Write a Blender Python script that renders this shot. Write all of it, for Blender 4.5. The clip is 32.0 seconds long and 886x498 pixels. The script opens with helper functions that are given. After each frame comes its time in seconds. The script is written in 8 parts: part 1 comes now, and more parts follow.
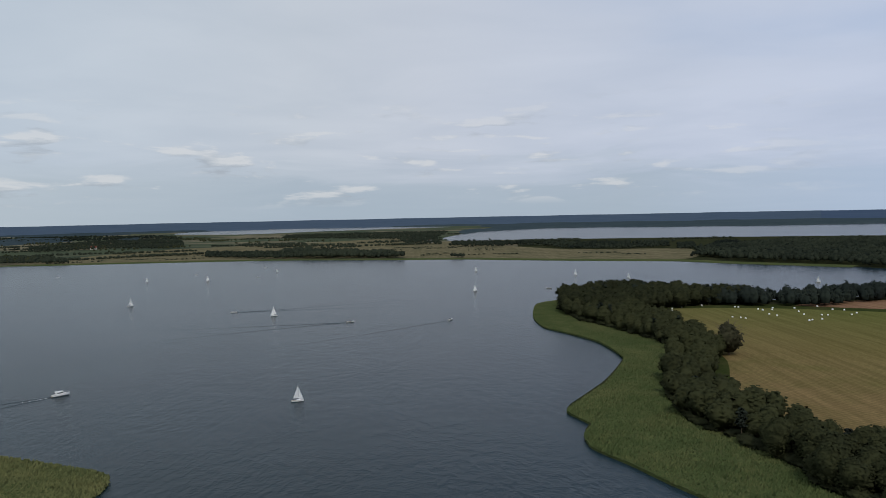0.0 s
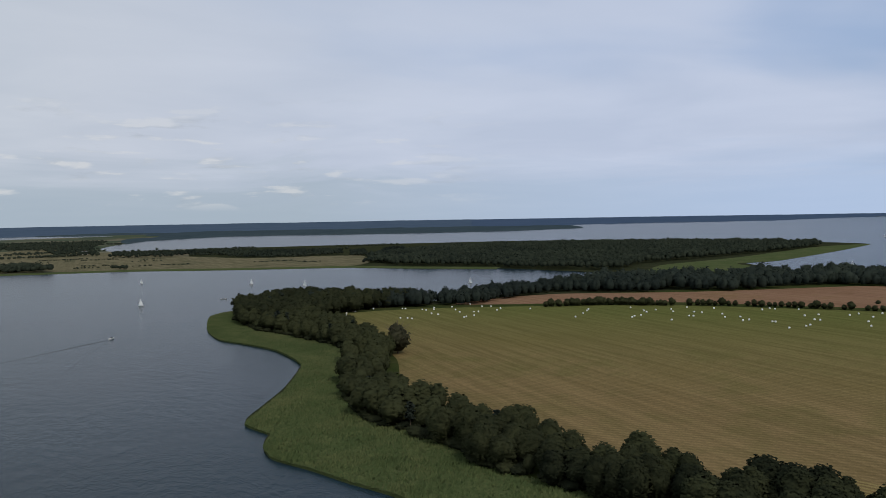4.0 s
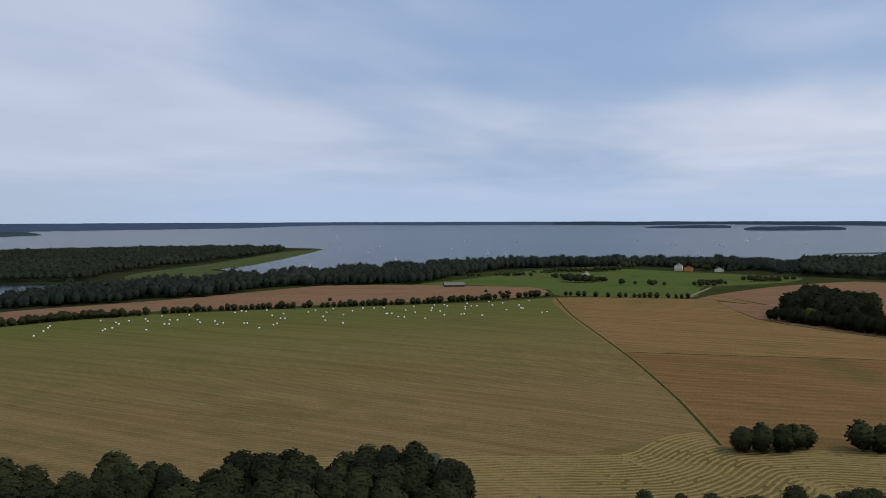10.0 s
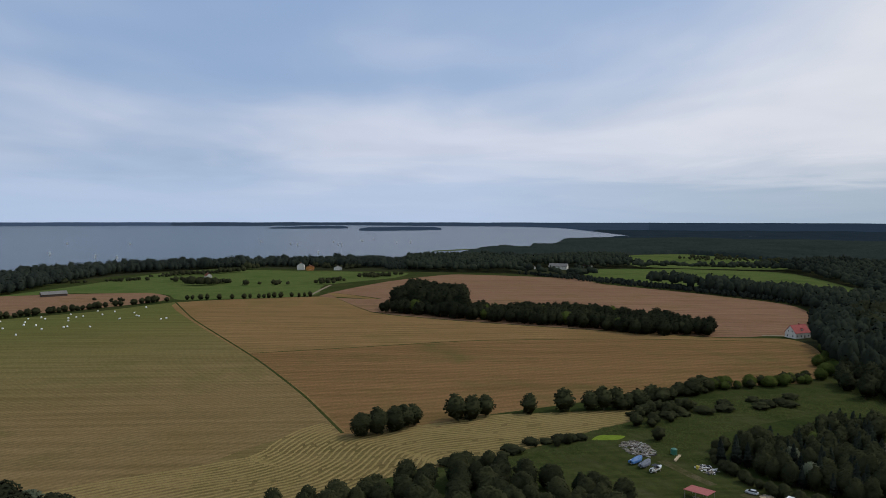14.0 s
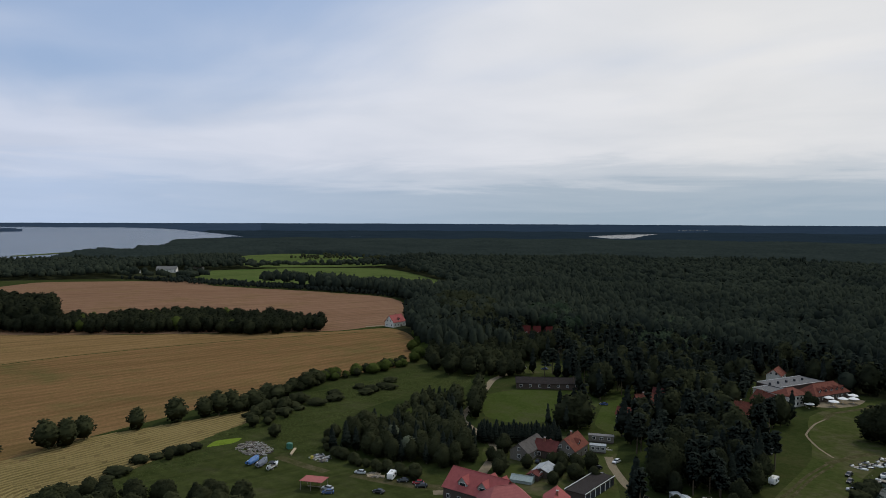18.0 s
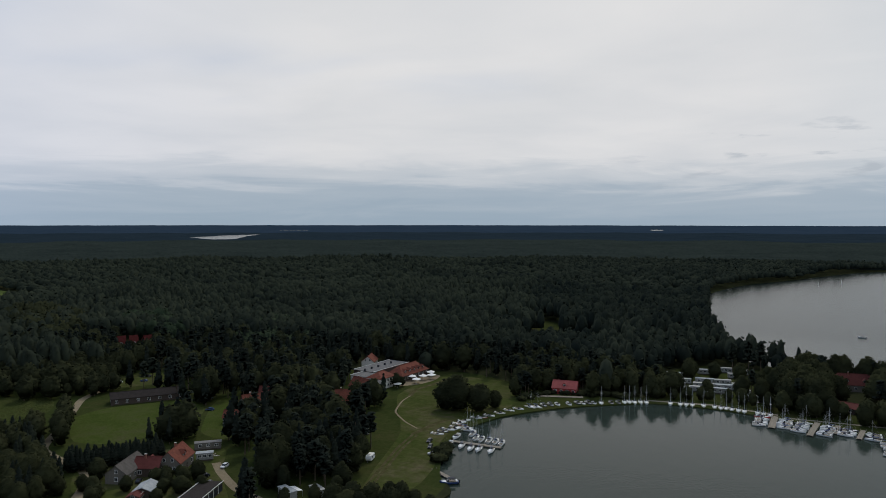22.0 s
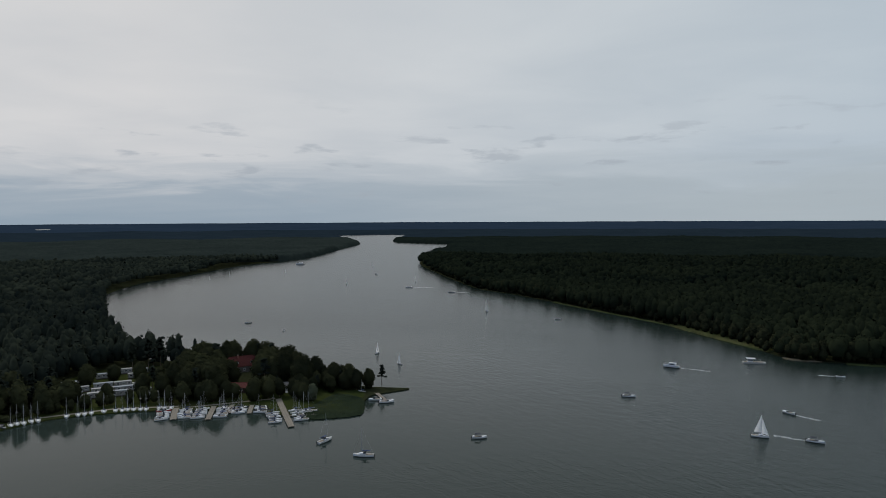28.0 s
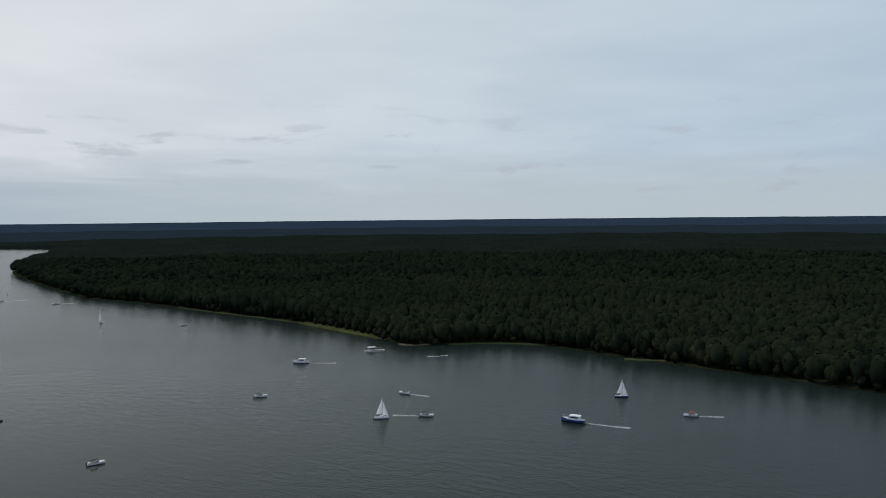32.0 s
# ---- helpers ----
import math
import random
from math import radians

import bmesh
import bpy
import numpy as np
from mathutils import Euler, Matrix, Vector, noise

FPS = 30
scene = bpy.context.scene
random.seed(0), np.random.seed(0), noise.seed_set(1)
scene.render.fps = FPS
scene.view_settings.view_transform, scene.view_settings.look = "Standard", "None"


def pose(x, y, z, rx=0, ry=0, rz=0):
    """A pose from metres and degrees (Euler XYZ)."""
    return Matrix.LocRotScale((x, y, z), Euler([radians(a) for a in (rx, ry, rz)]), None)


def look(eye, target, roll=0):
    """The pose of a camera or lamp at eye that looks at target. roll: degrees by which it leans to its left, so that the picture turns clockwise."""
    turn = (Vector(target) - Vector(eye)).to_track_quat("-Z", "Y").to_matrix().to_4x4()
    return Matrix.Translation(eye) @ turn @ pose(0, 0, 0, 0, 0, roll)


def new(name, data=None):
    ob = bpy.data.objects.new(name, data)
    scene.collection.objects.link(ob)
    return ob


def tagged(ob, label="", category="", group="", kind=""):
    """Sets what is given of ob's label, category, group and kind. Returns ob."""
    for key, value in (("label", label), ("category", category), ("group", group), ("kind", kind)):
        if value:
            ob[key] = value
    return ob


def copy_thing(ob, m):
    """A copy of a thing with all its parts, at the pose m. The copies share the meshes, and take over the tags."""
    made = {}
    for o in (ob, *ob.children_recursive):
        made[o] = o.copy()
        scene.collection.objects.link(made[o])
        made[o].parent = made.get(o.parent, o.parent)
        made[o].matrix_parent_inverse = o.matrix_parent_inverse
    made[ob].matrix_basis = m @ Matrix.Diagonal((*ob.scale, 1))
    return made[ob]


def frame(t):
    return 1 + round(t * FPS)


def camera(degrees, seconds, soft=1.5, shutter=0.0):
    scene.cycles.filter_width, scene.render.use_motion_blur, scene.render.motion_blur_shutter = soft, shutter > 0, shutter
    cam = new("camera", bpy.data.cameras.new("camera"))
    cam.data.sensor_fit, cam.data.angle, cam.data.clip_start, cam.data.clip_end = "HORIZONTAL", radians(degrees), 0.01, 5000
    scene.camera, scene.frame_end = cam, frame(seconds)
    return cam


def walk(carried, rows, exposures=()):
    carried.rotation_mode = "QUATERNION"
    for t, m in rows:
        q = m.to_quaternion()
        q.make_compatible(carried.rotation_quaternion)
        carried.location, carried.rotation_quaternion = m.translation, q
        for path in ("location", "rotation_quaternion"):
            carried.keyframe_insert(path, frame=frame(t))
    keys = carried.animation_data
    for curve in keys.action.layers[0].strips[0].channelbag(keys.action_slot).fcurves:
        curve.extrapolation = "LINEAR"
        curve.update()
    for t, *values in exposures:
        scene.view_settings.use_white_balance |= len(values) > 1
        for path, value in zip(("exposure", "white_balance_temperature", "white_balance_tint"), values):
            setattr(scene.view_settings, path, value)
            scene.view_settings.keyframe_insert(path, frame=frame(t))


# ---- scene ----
# seconds, tilt, lean, heading: the drone hovers over the shore and turns
EYE = 95.0
PATH = [
    (0, 87.202, 1.167, -0.062),
    (1, 87.258, 1.239, -6.768),
    (2, 87.289, 1.230, -13.364),
    (3, 87.336, 1.083, -19.397),
    (3.5, 87.358, 1.050, -22.518),
    (5.5, 87.415, 0.600, -35.538),
    (6, 87.399, 0.492, -38.833),
    (7, 87.429, 0.327, -45.509),
    (8, 87.488, 0.281, -52.382),
    (9, 87.529, 0.177, -59.277),
    (10, 87.542, 0.168, -66.248),
    (11, 87.527, 0.133, -73.653),
    (12, 87.565, 0.030, -81.061),
    (13, 87.563, -0.056, -88.445),
    (14, 87.581, -0.080, -95.873),
    (14.5, 87.589, -0.110, -99.595),
    (16.5, 87.668, -0.020, -114.838),
    (17, 87.656, -0.115, -118.669),
    (18, 87.701, -0.245, -126.312),
    (19, 87.755, -0.233, -134.070),
    (20, 87.804, -0.205, -141.835),
    (21, 87.817, -0.197, -149.640),
    (22, 87.814, -0.046, -157.490),
    (23, 87.801, -0.019, -165.279),
    (24, 87.776, 0.056, -173.038),
    (25, 87.727, 0.074, -180.808),
    (25.5, 87.698, 0.083, -184.664),
    (27.5, 87.602, 0.222, -199.752),
    (28, 87.560, 0.280, -203.541),
    (29, 87.497, 0.281, -210.867),
    (30, 87.424, 0.420, -218.308),
    (31, 87.380, 0.514, -225.750),
    (32, 87.367, 0.573, -232.894),
]
cam = camera(63.77, 32.0, soft=0.6)
walk(cam, [(t, pose(0, 0, EYE, a, b, c)) for t, a, b, c in PATH], [(0, 0.0), (17, 0.0), (22, -0.10), (25, -0.22), (28, -0.26), (30, -0.18), (32, 0.0)])

# ---- light: a high overcast sky with thin blue openings, a veiled sun ----
SUN_HEADING, SUN_HEIGHT = radians(165), radians(48)
world = bpy.data.worlds.new("sky")
scene.world = world
world.use_nodes = True


class Nodes:
    """Short hand for a node tree."""

    def __init__(self, tree):
        self.tree = tree

    def add(self, kind, **values):
        n = self.tree.nodes.new(kind)
        for k, v in values.items():
            n.inputs[k.replace("_", " ")].default_value = v
        return n

    def join(self, a, b):
        self.tree.links.new(a, b)

    def math(self, op, a, b=None, clamp=False):
        n = self.tree.nodes.new("ShaderNodeMath")
        n.operation, n.use_clamp = op, clamp
        for i, v in enumerate((a, b)):
            if v is None:
                continue
            if isinstance(v, (int, float)):
                n.inputs[i].default_value = v
            else:
                self.join(v, n.inputs[i])
        return n.outputs[0]

    def noise(self, vector, scale, detail=4.0, rough=0.55, distort=0.0):
        n = self.add("ShaderNodeTexNoise", Scale=scale, Detail=detail, Roughness=rough, Distortion=distort)
        if vector is not None:
            self.join(vector, n.inputs["Vector"])
        return n.outputs["Fac"]

    def ramp(self, fac, stops, mode="LINEAR"):
        n = self.tree.nodes.new("ShaderNodeValToRGB")
        n.color_ramp.interpolation = mode
        e = n.color_ramp.elements
        while len(e) < len(stops):
            e.new(0.5)
        for el, (p, c) in zip(e, stops):
            el.position, el.color = p, ((*c, 1.0) if isinstance(c, tuple) else (c, c, c, 1.0))
        self.join(fac, n.inputs["Fac"])
        return n.outputs["Color"]

    def mix(self, fac, a, b, blend="MIX"):
        n = self.tree.nodes.new("ShaderNodeMix")
        n.data_type, n.blend_type = "RGBA", blend
        for i, v in ((0, fac), (6, a), (7, b)):
            if isinstance(v, tuple):
                n.inputs[i].default_value = (*v, 1.0)
            elif isinstance(v, (int, float)):
                n.inputs[i].default_value = v
            else:
                self.join(v, n.inputs[i])
        return n.outputs[2]

    def mapping(self, vector, scale=(1, 1, 1), turn=0.0):
        n = self.tree.nodes.new("ShaderNodeMapping")
        n.inputs["Scale"].default_value, n.inputs["Rotation"].default_value = scale, (0, 0, radians(turn))
        self.join(vector, n.inputs["Vector"])
        return n.outputs["Vector"]


def build_sky():
    w = Nodes(world.node_tree)
    back = world.node_tree.nodes["Background"]
    sky = world.node_tree.nodes.new("ShaderNodeTexSky")
    sky.sky_type, sky.sun_disc = "NISHITA", False
    sky.sun_elevation, sky.sun_rotation = SUN_HEIGHT, SUN_HEADING
    sky.dust_density, sky.air_density = 1.5, 1.0
    way = world.node_tree.nodes.new("ShaderNodeTexCoord").outputs["Generated"]
    parts = world.node_tree.nodes.new("ShaderNodeSeparateXYZ")
    w.join(way, parts.inputs[0])
    up = w.math("MAXIMUM", parts.outputs["Z"], 0.0)
    # a flat cloud deck seen in perspective
    depth = w.math("ADD", up, 0.075)
    deck = world.node_tree.nodes.new("ShaderNodeCombineXYZ")
    w.join(w.math("DIVIDE", parts.outputs["X"], depth), deck.inputs[0])
    w.join(w.math("DIVIDE", parts.outputs["Y"], depth), deck.inputs[1])
    sheet = w.noise(w.mapping(deck.outputs[0], (0.70, 1.0, 1.0), 35), 0.33, 4, 0.45, 0.25)
    puffs = w.noise(w.mapping(deck.outputs[0], (1, 1, 1)), 0.8, 6, 0.5, 0.3)
    torn = w.noise(w.mapping(deck.outputs[0], (0.5, 1.0, 1), 60), 1.3, 6, 0.5, 0.5)
    # the deck thins out to the east
    east = w.math("MULTIPLY", parts.outputs["X"], -0.20)
    cover = w.math("ADD", w.math("ADD", sheet, east), 0.15)
    cover = w.math("ADD", cover, w.math("MULTIPLY", w.math("SUBTRACT", torn, 0.5), 0.16))
    cover = w.math("SUBTRACT", cover, w.math("MULTIPLY", w.ramp(up, [(0.28, 0.0), (0.75, 1.0)]), 0.22))
    cover = w.math("ADD", cover, w.ramp(up, [(0.07, 0.15), (0.19, 0.0)]))
    # a rift of blue in the east
    rift = world.node_tree.nodes.new("ShaderNodeVectorMath")
    rift.operation = "DOT_PRODUCT"
    w.join(w.mapping(way, (1, 1, 1.6)), rift.inputs[0])
    rift.inputs[1].default_value = (0.90, 0.34, 0.24)
    rift = w.ramp(w.math("ADD", rift.outputs["Value"], w.math("MULTIPLY", w.math("SUBTRACT", torn, 0.5), 0.16)), [(0.93, 0.0), (1.03, 1.0)], "EASE")
    cover = w.math("SUBTRACT", cover, w.math("MULTIPLY", rift, 0.115))
    cover = w.ramp(cover, [(0.29, 0.12), (0.57, 1.0)], "EASE")
    # bright towards the veiled sun
    toward = world.node_tree.nodes.new("ShaderNodeVectorMath")
    toward.operation = "DOT_PRODUCT"
    w.join(way, toward.inputs[0])
    toward.inputs[1].default_value = (math.sin(SUN_HEADING) * math.cos(SUN_HEIGHT), math.cos(SUN_HEADING) * math.cos(SUN_HEIGHT), math.sin(SUN_HEIGHT))
    glow = w.ramp(toward.outputs["Value"], [(0.0, (0.555, 0.600, 0.665)), (0.45, (0.68, 0.70, 0.73)), (0.85, (0.78, 0.785, 0.79)), (1.0, (0.82, 0.82, 0.82))])
    cloud = w.mix(w.ramp(puffs, [(0.35, 0.0), (0.65, 1.0)]), w.mix(1.0, glow, (0.92, 0.93, 0.95), "MULTIPLY"), w.mix(1.0, glow, (1.03, 1.02, 1.02), "MULTIPLY"))
    blue = w.mix(1.0, sky.outputs[0], (0.075, 0.075, 0.075), "MULTIPLY")
    clear = w.mix(0.6, blue, (0.30, 0.465, 0.775))
    # the eastern deck is thin and lets the blue through
    cloud = w.mix(w.math("MULTIPLY", w.ramp(w.math("ADD", parts.outputs["X"], w.math("MULTIPLY", parts.outputs["Y"], 0.4)), [(0.20, 0.0), (0.95, 1.0)]), 0.9), cloud, w.mix(1.0, cloud, (0.935, 0.985, 1.12), "MULTIPLY"))
    lit = w.mix(cover, clear, cloud)
    lit = w.mix(w.ramp(w.math("MULTIPLY", parts.outputs["X"], -1.0), [(0.02, 0.0), (0.92, 1.0)]), lit, w.mix(1.0, lit, (0.84, 0.945, 1.00), "MULTIPLY"))
    # the hazy band over the horizon, duskier under the sun
    south = w.math("ADD", w.math("MULTIPLY", parts.outputs["Y"], -0.90), w.math("MULTIPLY", parts.outputs["X"], 0.43))
    south = w.ramp(south, [(0.55, 0.0), (0.95, 1.0)])
    west = w.ramp(w.math("MULTIPLY", parts.outputs["X"], -1.0), [(0.2, 0.0), (0.75, 1.0)])
    hue = w.mix(w.ramp(parts.outputs["X"], [(0.25, 0.0), (0.8, 1.0)]), (0.365, 0.445, 0.525), (0.425, 0.540, 0.740))
    hue = w.mix(south, hue, (0.300, 0.395, 0.490))
    hue = w.mix(west, hue, (0.470, 0.535, 0.580))
    wisps = w.noise(w.mapping(way, (1, 1, 9)), 3.2, 5, 0.6, 0.6)
    edge = w.math("ADD", up, w.math("MULTIPLY", w.math("SUBTRACT", wisps, 0.5), 0.10))
    band = w.ramp(edge, [(0.0, 1.0), (0.035, 0.85), (0.06, 0.42), (0.09, 0.0)], "EASE")
    hazed = w.mix(w.math("MULTIPLY", band, 0.9), lit, hue)
    # small flat clouds low over the northern and western horizon, lit from above
    def heap_noise(drop):
        at_way = world.node_tree.nodes.new("ShaderNodeVectorMath")
        at_way.operation = "ADD"
        w.join(way, at_way.inputs[0])
        at_way.inputs[1].default_value = (0, 0, drop)
        return w.noise(w.mapping(at_way.outputs[0], (1, 1, 5.0), 10), 10.0, 6, 0.54, 0.2)

    fewer = w.math("MULTIPLY", w.ramp(parts.outputs["Y"], [(0.0, 1.0), (0.5, 0.0)]), 0.055)
    here, above = w.math("SUBTRACT", heap_noise(0.0), fewer), w.math("SUBTRACT", heap_noise(0.011), fewer)
    low = w.ramp(up, [(0.012, 0.0), (0.030, 1.0), (0.10, 0.9), (0.17, 0.0)])
    side = w.ramp(w.math("SUBTRACT", parts.outputs["Y"], parts.outputs["X"]), [(0.30, 0.0), (0.75, 1.0)])
    side = w.math("MAXIMUM", side, w.ramp(w.math("SUBTRACT", w.math("MULTIPLY", parts.outputs["X"], -1.0), parts.outputs["Y"]), [(0.75, 0.0), (1.05, 1.0)]))
    bits = w.math("MULTIPLY", w.math("MULTIPLY", w.ramp(here, [(0.53, 0.0), (0.65, 1.0)], "EASE"), low), side)
    crest = w.math("ADD", w.math("MULTIPLY", w.math("SUBTRACT", here, above), 4.0), 0.40, True)
    shade = w.ramp(crest, [(0.25, (0.34, 0.38, 0.43)), (0.55, (0.49, 0.53, 0.57)), (0.9, (0.69, 0.70, 0.71))])
    shade = w.mix(w.ramp(parts.outputs["Y"], [(-0.25, 0.0), (0.25, 1.0)]), (0.42, 0.47, 0.53), shade)
    hazed = w.mix(w.math("MULTIPLY", bits, 0.62), hazed, shade)
    w.join(hazed, back.inputs["Color"])
    back.inputs["Strength"].default_value = 1.0


build_sky()
sun = new("sun", bpy.data.lights.new("sun", "SUN"))
sun.data.energy, sun.data.angle, sun.data.color = 1.43, radians(10), (1.0, 0.95, 0.87)
sun.matrix_world = look((0, 0, 0), (-math.sin(SUN_HEADING) * math.cos(SUN_HEIGHT), -math.cos(SUN_HEADING) * math.cos(SUN_HEIGHT), -math.sin(SUN_HEIGHT)))


# ---- materials ----
def material(name, rough=0.8, metal=0.0, spec=0.3):
    m = bpy.data.materials.new(name)
    m.use_nodes = True
    b = m.node_tree.nodes["Principled BSDF"]
    b.inputs["Roughness"].default_value, b.inputs["Metallic"].default_value = rough, metal
    b.inputs["Specular IOR Level"].default_value = spec
    return m, Nodes(m.node_tree), b


def place(n):
    return n.tree.nodes.new("ShaderNodeNewGeometry").outputs["Position"]


def bump(n, b, height, strength, distance):
    k = n.add("ShaderNodeBump", Strength=strength, Distance=distance)
    n.join(height, k.inputs["Height"])
    n.join(k.outputs[0], b.inputs["Normal"])


def ground_material(name, colours, scale=0.05, fine=0.6, stripes=None, rough=0.95, relief=0.3, fresh=None):
    """Earth, grass or crop: three colours over patches and grain; stripes: (spacing, heading, depth, wander)."""
    m, n, b = material(name, rough, spec=0.0)
    p = place(n)
    big, mid, small = n.noise(p, scale, 5, 0.6, 0.4), n.noise(p, scale * 6, 4, 0.6), n.noise(p, fine * 1.4, 3, 0.75)
    c = n.ramp(n.math("ADD", n.math("MULTIPLY", big, 0.65), n.math("MULTIPLY", mid, 0.35)), [(0.33, colours[0]), (0.5, colours[1]), (0.66, colours[2])])
    height = small
    if fresh:
        # greener where it was cut last
        (nx, ny), d0, d1, hue = fresh
        dot = n.tree.nodes.new("ShaderNodeVectorMath")
        dot.operation = "DOT_PRODUCT"
        n.join(p, dot.inputs[0])
        dot.inputs[1].default_value = (nx, ny, 0)
        far = n.math("DIVIDE", n.math("SUBTRACT", n.math("ADD", dot.outputs["Value"], n.math("MULTIPLY", mid, 60.0)), d0), d1 - d0, True)
        c = n.mix(far, c, hue)
    if stripes:
        gap, turn, deep, wander = stripes
        wave = n.add("ShaderNodeTexWave", Scale=1.0, Distortion=wander, Detail=2.0, Detail_Scale=0.3)
        wave.inputs["Scale"].default_value = 0.314 / gap
        n.join(n.mapping(p, (1, 1, 1), turn), wave.inputs["Vector"])
        broken = n.math("MULTIPLY", wave.outputs["Fac"], n.ramp(mid, [(0.3, 0.55), (0.6, 1.0)]))
        c = n.mix(n.math("MULTIPLY", broken, deep), c, colours[3])
        drawn = n.noise(n.mapping(p, (1, 0.035, 1), turn), 0.22, 4, 0.65)
        c = n.mix(n.ramp(drawn, [(0.40, 0.0), (0.62, 0.55)]), c, n.mix(1.0, c, (0.60, 0.62, 0.58), "MULTIPLY"))
        height = n.math("ADD", n.math("MULTIPLY", wave.outputs["Fac"], 0.7), small)
    c = n.mix(n.math("MULTIPLY", n.ramp(small, [(0.3, 0.0), (0.7, 1.0)]), 0.6), c, n.mix(1.0, c, (0.50, 0.52, 0.48), "MULTIPLY"))
    n.join(c, b.inputs["Base Color"])
    bump(n, b, height, 0.6, relief)
    return m


def foliage_material(name, dark, light, scale=0.10):
    m, n, b = material(name, 1.0, spec=0.0)
    p = place(n)
    tree = n.tree.nodes.new("ShaderNodeObjectInfo").outputs["Random"]
    leaf = n.tree.nodes.new("ShaderNodeNewGeometry").outputs["Random Per Island"]
    # stands of different age and kind, single crowns, single sprays
    stands, crowns = n.noise(p, 0.0075, 4, 0.6, 0.6), n.noise(p, max(scale, 0.06), 3, 0.6)
    k = n.math("ADD", n.math("MULTIPLY", stands, 0.42), n.math("MULTIPLY", crowns, 0.30))
    k = n.math("ADD", k, n.math("ADD", n.math("MULTIPLY", tree, 0.18), n.math("MULTIPLY", leaf, 0.10)))
    n.join(n.ramp(k, [(0.36, dark), (0.64, light)]), b.inputs["Base Color"])
    return m


def plain(name, colour, rough=0.6, metal=0.0, worn=0.15, scale=1.5, spec=0.4):
    """Paint, plaster, timber, metal: one colour with grime and grain."""
    m, n, b = material(name, rough, metal, spec)
    p = n.tree.nodes.new("ShaderNodeTexCoord").outputs["Object"]
    k = n.math("ADD", n.math("MULTIPLY", n.noise(p, scale, 5, 0.65), 0.7), n.math("MULTIPLY", n.noise(p, scale * 9, 2), 0.3))
    low = tuple(v * (1 - worn * 2.2) for v in colour)
    n.join(n.ramp(k, [(0.3, low), (0.6, colour)]), b.inputs["Base Color"])
    return m


def water_material():
    """Choppy on the open lake, calmer in the sheltered bay."""
    m, n, b = material("lake_water", 0.2, spec=0.165)
    b.inputs["IOR"].default_value = 1.33
    p = place(n)
    murk = n.noise(p, 0.004, 4, 0.6, 0.5)
    murk_colour = n.ramp(murk, [(0.35, (0.010, 0.022, 0.030)), (0.65, (0.015, 0.030, 0.040))])
    # greener and less choppy in the sheltered southern channel
    axis = n.tree.nodes.new("ShaderNodeVectorMath")
    axis.operation = "DOT_PRODUCT"
    n.join(p, axis.inputs[0])
    axis.inputs[1].default_value = (1, 1, 0)
    lake_side = n.ramp(n.math("DIVIDE", n.math("ADD", axis.outputs["Value"], 200.0), 450.0, True), [(0.0, 0.0), (1.0, 1.0)])
    murk_colour = n.mix(lake_side, (0.013, 0.022, 0.018), murk_colour)
    away = n.tree.nodes.new("ShaderNodeVectorMath")
    away.operation = "DISTANCE"
    n.join(p, away.inputs[0])
    away.inputs[1].default_value = (15, -310, 0)
    open_lake = n.ramp(n.math("DIVIDE", away.outputs["Value"], 1200.0), [(0.07, 0.0), (0.30, 1.0)])
    # lighter, greener base colour in the bay
    n.join(n.mix(open_lake, (0.026, 0.037, 0.031), murk_colour), b.inputs["Base Color"])
    n.join(n.math("ADD", n.math("MULTIPLY", open_lake, 0.17), 0.06), b.inputs["Roughness"])
    ripple = n.noise(n.mapping(p, (1, 0.4, 1), 28), 0.30, 4, 0.62)
    chop = n.noise(n.mapping(p, (1, 0.45, 1), -20), 1.1, 3, 0.6)
    calm = n.ramp(n.noise(p, 0.012, 3, 0.5, 0.8), [(0.35, 0.6), (0.6, 1.0)])
    h = n.math("MULTIPLY", n.math("ADD", ripple, n.math("MULTIPLY", chop, 0.3)), calm)
    h = n.math("MULTIPLY", h, n.math("ADD", n.math("MULTIPLY", open_lake, 0.78), 0.22))
    # far waves are too fine to tell apart and only roughen the mirror
    span = n.tree.nodes.new("ShaderNodeVectorMath")
    span.operation = "LENGTH"
    n.join(p, span.inputs[0])
    far = n.ramp(n.math("DIVIDE", span.outputs["Value"], 2000.0), [(0.12, 1.0), (0.30, 0.65), (0.6, 0.45)])
    h = n.math("MULTIPLY", n.math("MULTIPLY", h, far), n.math("ADD", n.math("MULTIPLY", lake_side, 0.25), 0.75))
    bump(n, b, h, 1.0, 0.6)
    return m


WATER = water_material()
HAY_M = ground_material("mown_hay", [(0.194, 0.135, 0.058), (0.233, 0.161, 0.077), (0.172, 0.137, 0.056), (0.119, 0.088, 0.036)], 0.008, 0.5, (3.0, -42, 0.42, 2.0), fresh=((0.81, 0.59), 380.0, 680.0, (0.128, 0.138, 0.042)))
STRIP_M = ground_material("raked_hay", [(0.173, 0.128, 0.054), (0.198, 0.145, 0.063), (0.152, 0.119, 0.047), (0.075, 0.064, 0.022)], 0.02, 0.6, (2.6, -12, 0.3, 3.0))
GOLD_M = ground_material("ripe_barley", [(0.208, 0.130, 0.054), (0.253, 0.156, 0.071), (0.191, 0.136, 0.054), (0.156, 0.102, 0.041)], 0.007, 0.5, (9.0, -6, 0.40, 3.0))
RUST_M = ground_material("overripe_barley", [(0.142, 0.112, 0.044), (0.224, 0.128, 0.059), (0.195, 0.128, 0.053), (0.130, 0.085, 0.034)], 0.010, 0.5, (6.0, -20, 0.40, 4.0))
